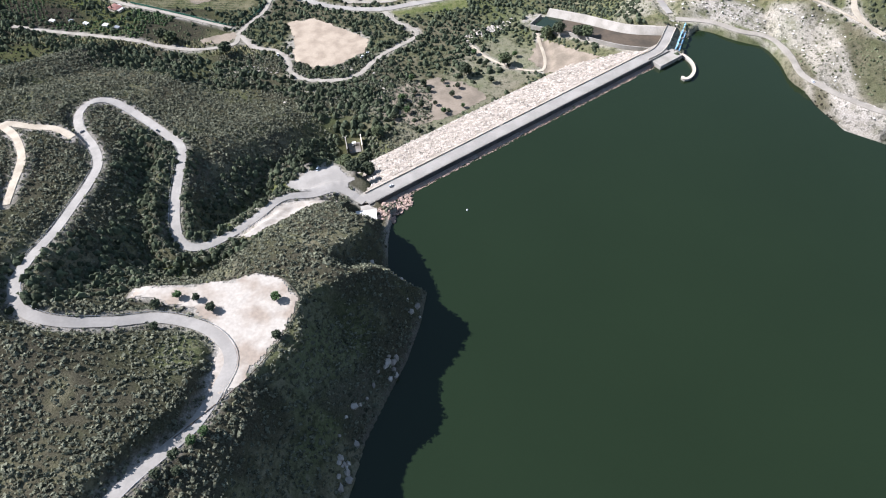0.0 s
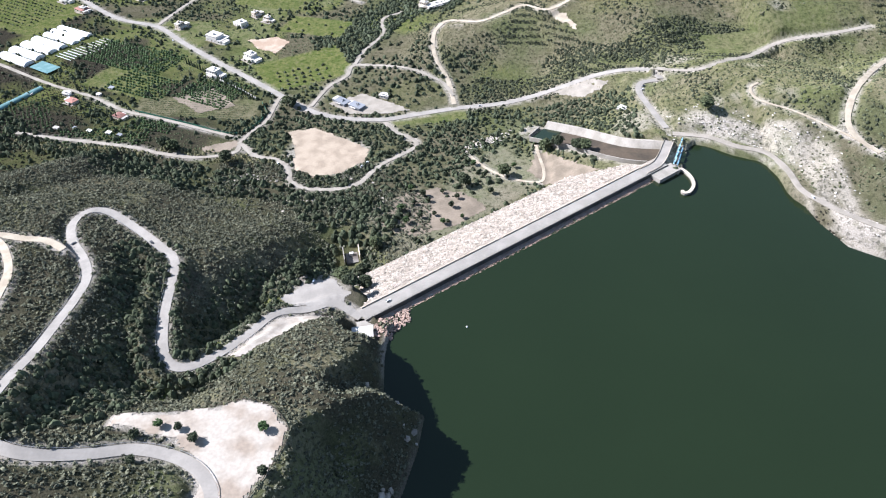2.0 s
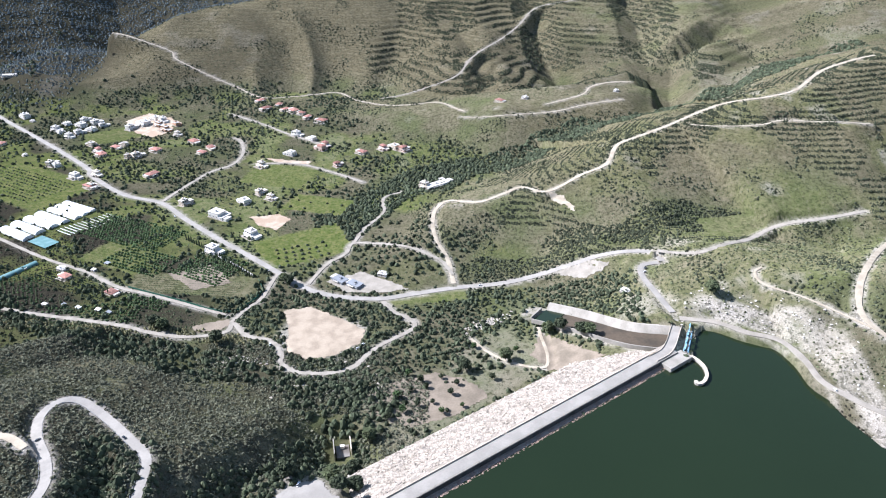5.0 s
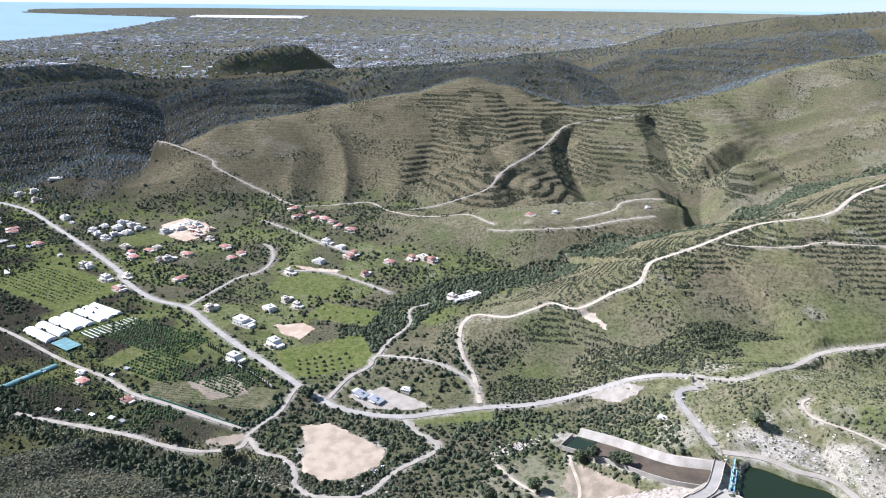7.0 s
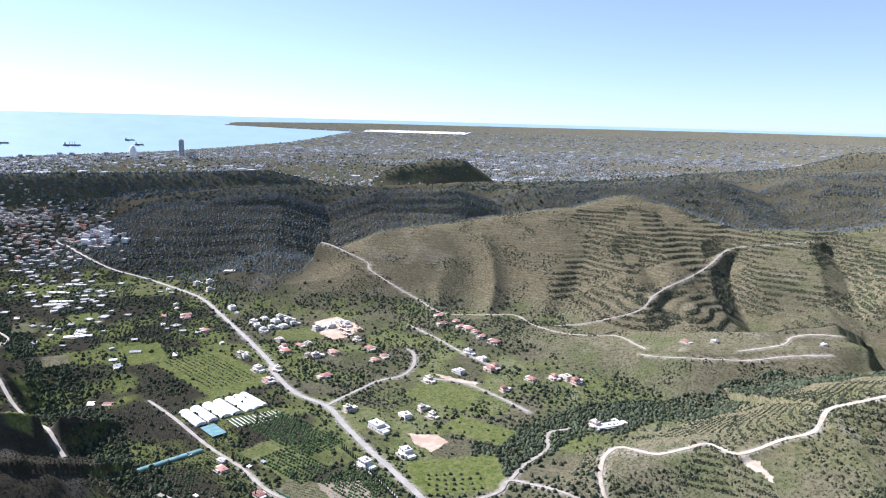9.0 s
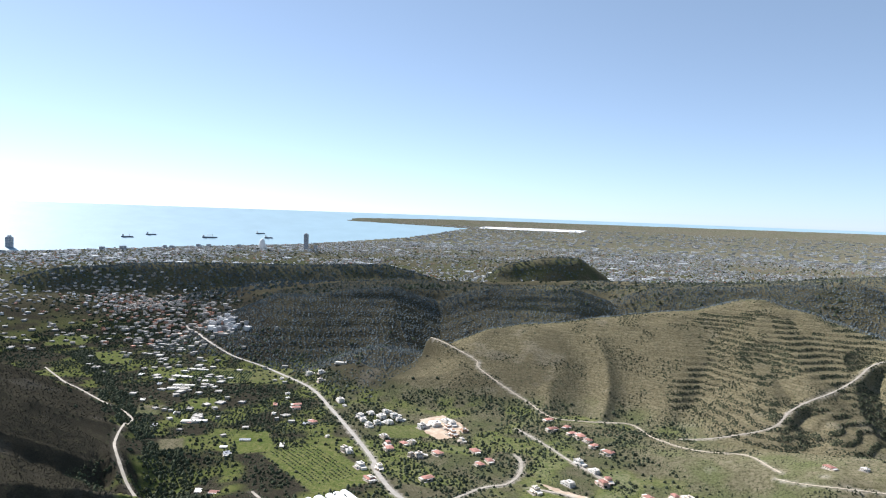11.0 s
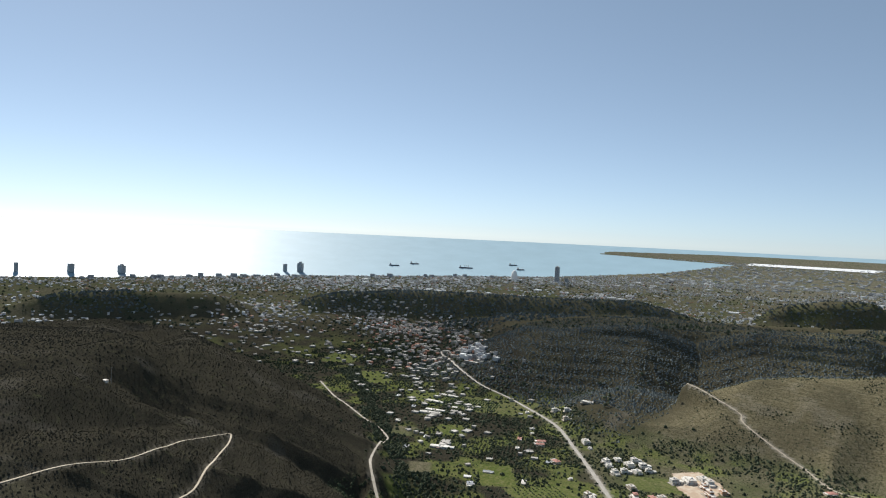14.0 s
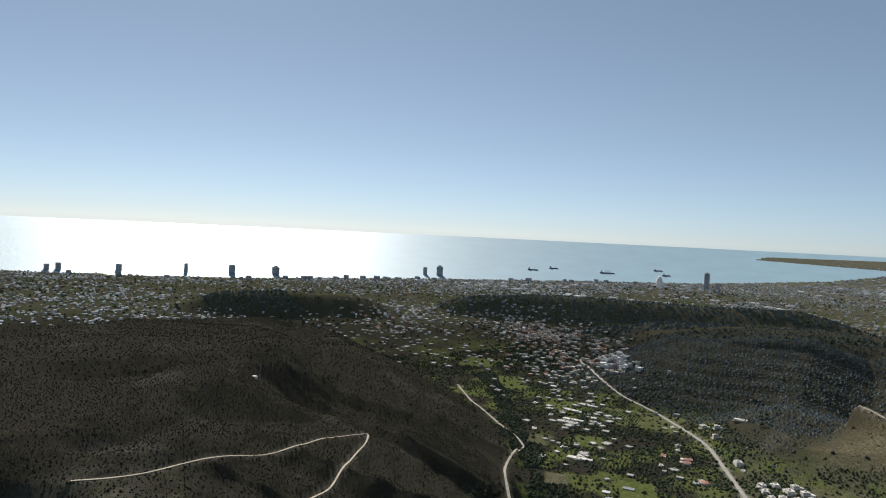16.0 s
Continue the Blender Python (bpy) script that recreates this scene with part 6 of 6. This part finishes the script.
for k in range(3):
    a = k * 2.094
    part("leg", tube([(0.9 * math.cos(a), 0.9 * math.sin(a), -1.5), (0.25 * math.cos(a), 0.25 * math.sin(a), 24)], 0.14, 4), METAL, mast)
for k in range(8):
    w0 = 0.9 - 0.08 * k
    part("brace", tube([(w0, 0, 3 * k), (-0.5 * w0, 0.87 * w0, 3 * k + 1.5), (-0.5 * w0, -0.87 * w0, 3 * k + 3)], 0.09, 4), METAL, mast)

# ---- greenhouses ----
def tunnel(a, b, width, mat, label):
    z = float(ground((a[0] + b[0]) / 2, (a[1] + b[1]) / 2)[0])
    n = math.hypot(b[0] - a[0], b[1] - a[1])
    t = thing("greenhouse", (a[0] + b[0]) / 2, (a[1] + b[1]) / 2, z, math.degrees(math.atan2(b[1] - a[1], b[0] - a[0])), label, "greenhouse", "greenhouses")
    arc = [(width / 2 * math.cos(q), 1.2 + 0.27 * width * math.sin(q)) for q in np.linspace(0, math.pi, 13)]
    xs = np.linspace(-n / 2, n / 2, 9)
    verts, faces = [], []
    for x in xs:
        verts += [(x, width / 2, -0.3), *[(x, p, q) for p, q in arc], (x, -width / 2, -0.3)]
    m = len(arc) + 2
    for i in range(len(xs) - 1):
        for k in range(m - 1):
            faces.append((i * m + k, i * m + k + 1, (i + 1) * m + k + 1, (i + 1) * m + k))
    faces += [tuple(range(m)), tuple(range((len(xs) - 1) * m, len(xs) * m))[::-1]]
    link_mesh("film", verts, faces, [mat], False, t)
    for x in xs[::2]:
        part("hoop", tube([(x, p, q + 0.06) for p, q in arc], 0.07, 4), METAL, t)
    part("door", box(n / 2 - 0.02, n / 2 + 0.08, -1.2, 1.2, 0, 2.3), SLAB, t)
    return t


for a, b in (((-659, 972), (-606, 941)), ((-652, 990), (-598, 960)), ((-643, 1008), (-588, 978)), ((-634, 1024), (-578, 993)), ((-625, 1041), (-566, 1009)), ((-619, 1053), (-560, 1022)), ((-613, 1065), (-554, 1034))):
    tunnel(a, b, 16.5 if a[1] < 1030 else 12.6, POLY, "white plastic-covered greenhouse tunnel in a row")
tunnel((-601, 796), (-557, 870), 9.0, TEAL_NET, "long teal-netted greenhouse beside the track")
net = thing("shade_house", -577, 928, float(ground(-577, 928)[0]), -30, "teal shade net stretched over posts by the greenhouses", "shade house")
part("net", box(-20, 20, -11, 11, 3.0, 3.15), TEAL_NET, net)
for px in (-19, -6.5, 6.5, 19):
    for py in (-10, 10):
        part("post", tube([(px, py, -0.5), (px, py, 3.0)], 0.09, 5), METAL, net)
for k in range(13):
    bed_ = thing("nursery_bed", -566 + 4.2 * k, 962 + 4.6 * k, float(ground(-566 + 4.2 * k, 962 + 4.6 * k)[0]), -30, "long white-edged nursery bed with seedlings", "plant bed", "nursery beds")
    part("frame", box(-17, 17, -0.5, 0.5, -0.2, 0.5), POLY if k < 4 else SLAB, bed_)
    part("planting_strip", box(-16.6, 16.6, 0.8, 2.6, -0.2, 0.45), CITRUS, bed_)

# walls, sheds and fences in the valley
wall_ = thing("garden_wall", 0, 0, 0, 0, "long white garden wall beside the cypress row", "wall")
gl = resample([(-316, 886), (-285, 862), (-256, 836)], 4.0)
part("wall", swept(gl, ground(gl[:, 0], gl[:, 1]), bar(0.4, -1, 3.2)), WHITE_PAINT, wall_)
fence = thing("orchard_fence", 0, 0, 0, 0, "green netted fence curving round the orchard", "fence")
fl = resample([(-408, 808), (-330, 776), (-268, 752), (-244, 772), (-236, 800), (-246, 826)], 4.0)
fz = ground(fl[:, 0], fl[:, 1])
part("net", swept(fl, fz, bar(0.12, 0, 2.4)), GREEN_NET, fence)
for (x, y), z in zip(fl[::2], fz[::2]):
    part("post", tube([(x, y, z - 0.4), (x, y, z + 2.3)], 0.06, 5), METAL, fence)


# ---- the town and the far city ----
def blocks(name, x, y, wide, tall, mat, label, turn=None, seed=0, plain=False):
    """Many flat-roofed blocks with parapets' depth joined in one mesh."""
    r = np.random.default_rng(seed)
    n = len(x)
    z = height(x, y)
    turn = r.choice([0.45, 0.5, 0.2, -0.3], n) + r.normal(0, 0.12, n) if turn is None else turn
    deep = wide * r.uniform(0.6, 1.2, n)
    base = np.array([(-1, -1, 0), (1, -1, 0), (1, 1, 0), (-1, 1, 0), (-1, -1, 1), (1, -1, 1), (1, 1, 1), (-1, 1, 1), (-.88, -.88, 1), (.88, -.88, 1), (.88, .88, 1), (-.88, .88, 1),
                     (-.88, -.88, .93), (.88, -.88, .93), (.88, .88, .93), (-.88, .88, .93)], float)
    quad = np.array([(0, 1, 5, 4), (1, 2, 6, 5), (2, 3, 7, 6), (3, 0, 4, 7), (4, 5, 9, 8), (5, 6, 10, 9), (6, 7, 11, 10), (7, 4, 8, 11), (12, 13, 14, 15)])
    if plain:       # too far off for parapets
        base, quad = base[:8], np.concatenate([quad[:4], [(4, 5, 6, 7)]])
    c, s = np.cos(turn), np.sin(turn)
    px, py = base[None, :, 0] * wide[:, None] / 2, base[None, :, 1] * deep[:, None] / 2
    co = np.stack([x[:, None] + px * c[:, None] - py * s[:, None], y[:, None] + px * s[:, None] + py * c[:, None], z[:, None] - 2 + base[None, :, 2] * (tall[:, None] + 2)], -1).reshape(-1, 3)
    q = (quad[None] + (np.arange(n) * len(base))[:, None, None]).reshape(-1, 4)
    a, b, d, _ = drawn_in(co[:, 0], co[:, 1], co[:, 2])
    return tagged(quad_mesh(name, np.stack([a, b, d], 1), q, mat, False), label, "buildings", kind="stuff")


def town_spots(n, line, spread, seed):
    r = np.random.default_rng(seed)
    run = resample(line, 10.0)
    p = run[r.integers(0, len(run), n)] + r.normal(0, 1, (n, 2)) * spread
    z, gap = ground(p[:, 0], p[:, 1], True)
    ok = (gap > 4) & (z < 30)
    return p[ok, 0], p[ok, 1], r


x, y, r = town_spots(640, [(-1560, 1800), (-1900, 2000), (-2300, 2250), (-2700, 2450), (-3200, 2650)], 130, 71)
blocks("town_houses", x, y, r.uniform(8, 17, len(x)), r.uniform(4, 9, len(x)), TOWN_WALL, "pale houses of the village down the valley", seed=1)
x, y, r = town_spots(160, [(-1700, 1850), (-2200, 2150), (-2900, 2500)], 120, 72)
blocks("town_houses", x, y, r.uniform(9, 15, len(x)), r.uniform(4, 8, len(x)), CITY_RED, "red-roofed houses of the village", seed=2)
x, y, r = town_spots(330, [(-2300, 1500), (-2800, 1700), (-3300, 2000), (-3900, 2300)], 260, 70)
blocks("farm_houses", x, y, r.uniform(8, 20, len(x)), r.uniform(3, 7, len(x)), TOWN_WALL, "pale buildings strewn over the green plain", seed=9)
x, y, r = town_spots(3600, [(-1100, 1400), (-1560, 1750), (-1900, 2000), (-2300, 2250), (-2700, 2450), (-3200, 2650)], 190, 69)
tagged(scattered("trees_village", x, y, height(x, y), r.uniform(2.5, 6.0, len(x)), TREES, COARSE, 68), "dark garden trees between the village houses", "trees", kind="stuff")
x, y, r = town_spots(46, [(-1555, 1835), (-1640, 1900), (-1690, 1930)], 26, 73)
blocks("hillside_flats", x, y, r.uniform(12, 22, len(x)), r.uniform(8, 14, len(x)), CITY_WALL, "pale stepped flats at the hill's foot", seed=3)
x, y, r = town_spots(150, [(-1030, 1240), (-1350, 1480), (-1750, 1800), (-2100, 1750)], 90, 74)
blocks("farm_houses", x, y, r.uniform(8, 20, len(x)), r.uniform(3, 6, len(x)), TOWN_WALL, "scattered farm sheds on the valley floor", seed=4)


def city_spots(n, near, far, yaw0, yaw1, seed):
    r = np.random.default_rng(seed)
    d = near * (far / near) ** (r.random(n) ** 0.75)
    a = np.radians(r.uniform(yaw0, yaw1, n))
    x, y = EYE[0] - np.sin(a) * d, EYE[1] + np.cos(a) * d
    z = height(x, y)
    thick = fractal(x, y, 700.0, 3, 41) + 1.2 * smooth(2600, 600, -inside(x, y, COAST)) + 0.7 * smooth(40, 10, np.degrees(a)) * smooth(4000, 5500, d)
    ok = (inside(x, y, COAST) < -40) & (z < -34) & (r.random(n) < (0.22 + 0.75 * smooth(0.0, 0.9, thick)) * (1 - 0.62 * smooth(44, 58, np.degrees(a)) * smooth(6300, 5700, d)))
    return x[ok], y[ok], d[ok], r


x, y, d, r = city_spots(62000, 3200, 10500, -16, 100, 75)
blocks("city_houses", x, y, r.uniform(7, 17, len(x)), 3.5 + 9 * r.random(len(x)) ** 2, CITY_WALL, "pale buildings of the far coastal city", seed=5, plain=True)
x, y, d, r = city_spots(2900, 3200, 9500, -14, 95, 76)
blocks("city_houses", x, y, r.uniform(9, 16, len(x)), r.uniform(4, 8, len(x)), CITY_RED, "tiled houses of the far city", seed=6, plain=True)
x, y, d, r = city_spots(300, 4300, 9000, 5, 60, 77)
blocks("warehouses", x, y, r.uniform(25, 75, len(x)), r.uniform(6, 10, len(x)), WAREHOUSE, "long white warehouse roofs on the plain", seed=7)
x, y, d, r = city_spots(4200, 9000, 26000, -18, 30, 78)
blocks("city_houses", x, y, r.uniform(25, 60, len(x)), r.uniform(8, 18, len(x)), CITY_WALL, "pale blocks of the outer city", seed=8, plain=True)
# trees of the plain
r = np.random.default_rng(79)
d = 2500 * (9500 / 2500) ** r.random(26000)
a = np.radians(r.uniform(-5, 102, 26000))
x, y = EYE[0] - np.sin(a) * d, EYE[1] + np.cos(a) * d
z = height(x, y)
ok = (inside(x, y, COAST) < -60) & (r.random(26000) < 0.12 + 0.5 * smooth(-0.2, 0.5, fractal(x, y, 420.0, 3, 43)))
x, y, z, d = x[ok], y[ok], z[ok], d[ok]
tagged(scattered("trees_plain", x, y, z, r.uniform(3.0, 8.0, len(x)) * (0.7 + d / 7000), TREES, TINY, 80), "dark trees dotted over the coastal plain", "trees", kind="stuff")


def far_pose(x, y, z):
    a, b, c, k = drawn_in(x, y, z)
    return float(a), float(b), float(c), float(k)


def high_rise(x, y, wide, deep, tall, turn, label, crown=0):
    a, b, c, k = far_pose(x, y, -74.0)
    tall *= 0.82
    t = thing("tower_block", a, b, c, turn, label, "tower")
    t.scale = (k, k, k)
    part("shaft", box(-wide / 2, wide / 2, -deep / 2, deep / 2, -3, tall, bevel=0.6), TOWER, t)
    floors = max(5, int(tall / 6))
    for i in range(floors):
        z = tall * (i + 1) / floors
        part("floor_band", box(-wide / 2 - 1.2, wide / 2 + 1.2, -deep / 2 - 1.2, deep / 2 + 1.2, z - 1.4, z), TOWER_BAND, t)
    if crown:
        part("crown", box(-wide / 4, wide / 4, -deep / 4, deep / 4, tall, tall + crown, bevel=0.4), TOWER_BAND, t)
    return t


high_rise(-4870, 6690, 46, 40, 215, 20, "tall dark glass tower on the city's shore", 12)
high_rise(-4790, 6770, 40, 34, 62, 20, "mid-height block beside the tall tower")
high_rise(-6780, 4240, 34, 30, 100, 10, "slim tower of a pair on the shore")
high_rise(-6690, 4380, 62, 40, 118, 10, "broad tower of a pair on the shore", 18)
high_rise(-6800, 2060, 64, 40, 92, 5, "square hotel block on the shore")
high_rise(-6660, 2450, 90, 40, 84, 5, "stepped hotel block on the shore", 14)
high_rise(-6890, 1650, 30, 28, 96, 5, "slim hotel tower on the shore")
high_rise(-6960, 1075, 70, 36, 72, 5, "wide hotel block on the shore")
high_rise(-7000, 590, 60, 36, 74, 5, "wide hotel block near the beach")
high_rise(-7010, 500, 44, 36, 60, 5, "lower hotel block near the beach")
r = np.random.default_rng(83)
for k in range(26):
    yy = 300 + 6500 * r.random()
    xx = np.interp(yy, [126, 1728, 3661, 5726, 7442], [-6760, -6130, -6120, -5900, -5550]) + r.uniform(0, 160)
    high_rise(xx, yy, r.uniform(28, 60), r.uniform(24, 40), r.uniform(26, 46), r.uniform(0, 20), "low apartment block along the far shore")
a, b, c, k = far_pose(-5230, 6350, -74.0)
dome = thing("domed_building", a, b, c, 0, "pale oval domed building on the shore", "building")
dome.scale = (k, k, k)
bm = bmesh.new()
bmesh.ops.create_uvsphere(bm, u_segments=20, v_segments=12, radius=1.0)
for v in bm.verts:
    v.co = Vector((v.co.x * 42, v.co.y * 34, max(v.co.z, -0.25) * 96 + 20))
part("shell", bm, WAREHOUSE, dome, flat=False)
part("base", box(-36, 36, -30, 30, -3, 8, bevel=0.5), TOWER_BAND, dome)

# ships at anchor
HULL = material("ship_hull", (0.10, 0.11, 0.13), 0.6, 4.0, 0.15, bump=0.0)
for x, y, n in ((-7888, 6750, 150), (-8324, 7537, 140), (-7337, 7708, 210), (-8054, 9658, 150), (-6900, 8477, 120)):
    a, b, c, k = far_pose(x, y, -75.0)
    ship = thing("ship", a, b, c, 48, "dark ship lying at anchor off the coast", "ship", "ships at anchor")
    ship.scale = (k, k, k)
    part("hull", box(-n / 2, n / 2, -12, 12, -4, 14, bevel=3.0), HULL, ship)
    part("bridge_house", box(-n / 2 + 10, -n / 2 + 34, -10, 10, 14, 40, bevel=0.5), TOWER_BAND, ship)
    part("mast", box(n / 6, n / 6 + 5, -3, 3, 14, 44), TOWER_BAND, ship)
    if n > 200:
        for q in (-30, 0, 30):
            part("crane", box(q, q + 8, -6, 6, 14, 52), TOWER_BAND, ship)

# ---- vehicles ----
def car_thing(mat, label, tall=1.5, n=4.3):
    t = thing("car", 0, 0, -500, 0, label, "car", "cars on the roads")
    bm = box(-n / 2, n / 2, -0.88, 0.88, 0.35, 0.95, bevel=0.12)
    body = part("body", bm, mat, t)
    bm = bmesh.new()
    pts = [(-n * 0.42, 0.95), (n * 0.22, 0.95), (n * 0.06, tall), (-n * 0.32, tall)]
    ring = [[bm.verts.new((x, s * (0.82 if z < 1 else 0.68), z)) for x, z in pts] for s in (-1, 1)]
    bm.faces.new(ring[0])
    bm.faces.new(ring[1][::-1])
    for k in range(4):
        bm.faces.new((ring[0][k], ring[0][(k + 1) % 4], ring[1][(k + 1) % 4], ring[1][k]))
    part("cabin", bm, GLASS, t, "dark glazed cabin")
    part("roof", box(-n * 0.31, n * 0.05, -0.66, 0.66, tall, tall + 0.04), mat, t)
    for x in (-n * 0.31, n * 0.31):
        for yq in (-0.85, 0.85):
            part("wheel", tube([(x, yq - 0.1, 0.33), (x, yq + 0.1, 0.33)], 0.33, 10), RUBBER, t)
    return t


DARK_CAR = material("dark_car_paint", (0.045, 0.05, 0.06), 0.3, 0.6, 0.05, bump=0.0)
WHITE_CAR = material("white_car_paint", (0.72, 0.72, 0.72), 0.35, 0.6, 0.05, bump=0.0)
MODELS = [car_thing(SILVER, "silver car standing on the road"), car_thing(DARK_CAR, "dark car on the asphalt road"), car_thing(WHITE_CAR, "white van parked on gravel", 2.2, 5.2)]
for kind, x, y, z, turn in ((2, -117, 440, 4.3, 80), (1, -122, 444, 4.3, 20), (0, -52, 418, 4.32, 36), (1, -302, 437, None, 60), (1, -252, 459, None, -40), (2, -199, 683, -42.8, 120), (2, -101, 676, -42.9, 50), (2, -96, 684, None, 55),
                            (0, 39, 803, None, 8), (0, 230, 764, 4.2, 30), (1, 233, 772, 4.2, 30), (0, -98, 409, 4.3, 10), (2, -240, 850, None, -40), (0, -420, 1015, None, -45), (0, 346, 548, None, 100)):
    copy_thing(MODELS[kind], pose(x, y, float(ground(x, y)[0]) + 0.5 if z is None else z, 0, 0, turn))
for ob in MODELS:
    for o in (*ob.children_recursive, ob):
        bpy.data.objects.remove(o)

# ---- guard rails along the hill road, and the pylon ----
surface, width, line, z = LINES["dam_road"]
d = np.gradient(line, axis=0)
d /= np.hypot(d[:, 0], d[:, 1])[:, None]
for first, last, side in ((14, 44, 1), (44, 78, 1), (78, 118, 1), (118, 160, -1), (160, 196, 1), (196, len(line) - 1, 1)):
    last = min(last, len(line) - 1)
    if last - first < 3:
        continue
    run = line[first:last] + side * np.stack([-d[first:last, 1], d[first:last, 0]], 1) * (width / 2 + 0.5)
    rail = thing("guard_rail", 0, 0, 0, 0, "galvanised crash barrier along the hill road's edge", "barrier", "guard rails")
    part("rail", swept(run, z[first:last], bar(0.14, 0.45, 0.85)), METAL, rail)
    for (x, y), q in zip(run, z[first:last]):
        part("post", box(x - 0.07, x + 0.07, y - 0.07, y + 0.07, q - 0.6, q + 0.82), METAL, rail)
edge = resample([(-145, 268), (-126, 274), (-109, 269), (-96, 253), (-97, 241), (-104, 222), (-113, 205), (-122, 192), (-132, 180), (-148, 158)], 3.0)
ez = ground(edge[:, 0], edge[:, 1])
barrier = thing("guard_rail", 0, 0, 0, 0, "dark timber barrier round the viewpoint's edge", "barrier", "guard rails")
part("rail", swept(edge, ez, bar(0.25, 0.5, 0.95)), BARK, barrier)
for (x, y), q in zip(edge, ez):
    part("post", box(x - 0.12, x + 0.12, y - 0.12, y + 0.12, q - 0.5, q + 1.0), BARK, barrier)

px, py = -690, 1985
pylon = thing("pylon", px, py, float(ground(px, py)[0]), 20, "tall steel lattice power pylon on the hill's shoulder", "pylon")
for sx, sy in ((-1, -1), (1, -1), (1, 1), (-1, 1)):
    part("leg", tube([(3.2 * sx, 3.2 * sy, -1), (1.1 * sx, 1.1 * sy, 20), (0.5 * sx, 0.5 * sy, 34)], 0.22, 4), METAL, pylon)
for k, (h0, h1, w0, w1) in enumerate(((0, 7, 3.2, 2.5), (7, 14, 2.5, 1.7), (14, 20, 1.7, 1.1), (20, 27, 1.1, 0.8))):
    for s in range(4):
        q = pose(0, 0, 0, 0, 0, 90 * s)
        part("brace", tube([q @ Vector((-w0, -w0, h0)), q @ Vector((w1, -w1, h1))], 0.12, 4), METAL, pylon)
for h in (23, 28, 33):
    part("cross_arm", tube([(-5.5, 0, h), (0, 0, h + 0.9), (5.5, 0, h)], 0.2, 4), METAL, pylon)

# rock faces at the lake's edge below the viewpoint
x, y, pick, s = jitter(-80, -18, 140, 330, 3.0, 90)
d = inside(x, y, SHORE)
ok = (d > 0.3) & (d < 13) & (pick < 0.3 * smooth(0.0, 0.6, bumps(x, y, 22.0, 7)) + 0.03)
x, y, s = x[ok], y[ok], s[ok]
tagged(scattered("cliff_rocks", x, y, ground(x, y), 0.8 + 1.9 * s, ROCK, STONES, 92, 1.4), "grey limestone ledges at the water's edge", "rocks", kind="stuff")
bx = np.concatenate([r_.normal(42, 13, 260), r_.normal(-228, 16, 160), r_.uniform(-180, -60, 120)])
by = np.concatenate([724 + 0.5 * (bx[:260] - 42) + r_.normal(0, 4, 260), r_.normal(654, 4.5, 160), r_.normal(610, 14, 120)])
bz, bgap = ground(bx, by, True)
bk = bgap > 1.5
tagged(scattered("stream_rocks", bx[bk], by[bk], bz[bk], (0.5 + 1.1 * r_.random(540) ** 2)[bk], ROCK, STONES, 95, 0.8), "pale boulders in the dry stream bed below the dam", "rocks", kind="stuff")
CUT_ROCK = material("white_limestone", (0.56, 0.515, 0.45), 0.95, 1.2, 0.25, (0.44, 0.395, 0.33), island=0.25)
x, y, pick, s = jitter(240, 480, 430, 780, 4.0, 93)
d = inside(x, y, SHORE)
ok = (d > 13) & (d < 58) & (pick < 0.17)
x, y, s = x[ok], y[ok], s[ok]
z, gap = ground(x, y, True)
ok = gap > 1
tagged(scattered("bank_rocks", x[ok], y[ok], z[ok], (0.4 + 1.0 * s)[ok], CUT_ROCK, STONES, 94, 0.8), "broken white limestone on the cut bank", "rocks", kind="stuff")

# a salt lake beyond the city, and a buoy on the reservoir
a, b, c, k = drawn_in(*[np.array(q, float) for q in zip(*[(-8600, 20900, -70.0), (-5300, 21300, -70.0), (-6000, 25000, -70.0), (-9600, 24000, -70.0)])])
lagoon = link_mesh("lagoon", np.stack([a, b, c + 1.0], 1), [(0, 1, 2, 3)], [WAREHOUSE])
tagged(lagoon, "white glinting salt lake beyond the city", "water", kind="structure")
buoy = thing("buoy", 12, 393, 0.0, 0, "small white buoy floating on the reservoir", "buoy")
bm = bmesh.new()
bmesh.ops.create_uvsphere(bm, u_segments=12, v_segments=8, radius=0.9)
part("float", bm, WHITE_PAINT, buoy, flat=False)
part("ring", tube([(0, 0, 0.8), (0, 0, 1.5)], 0.12, 6), METAL, buoy)
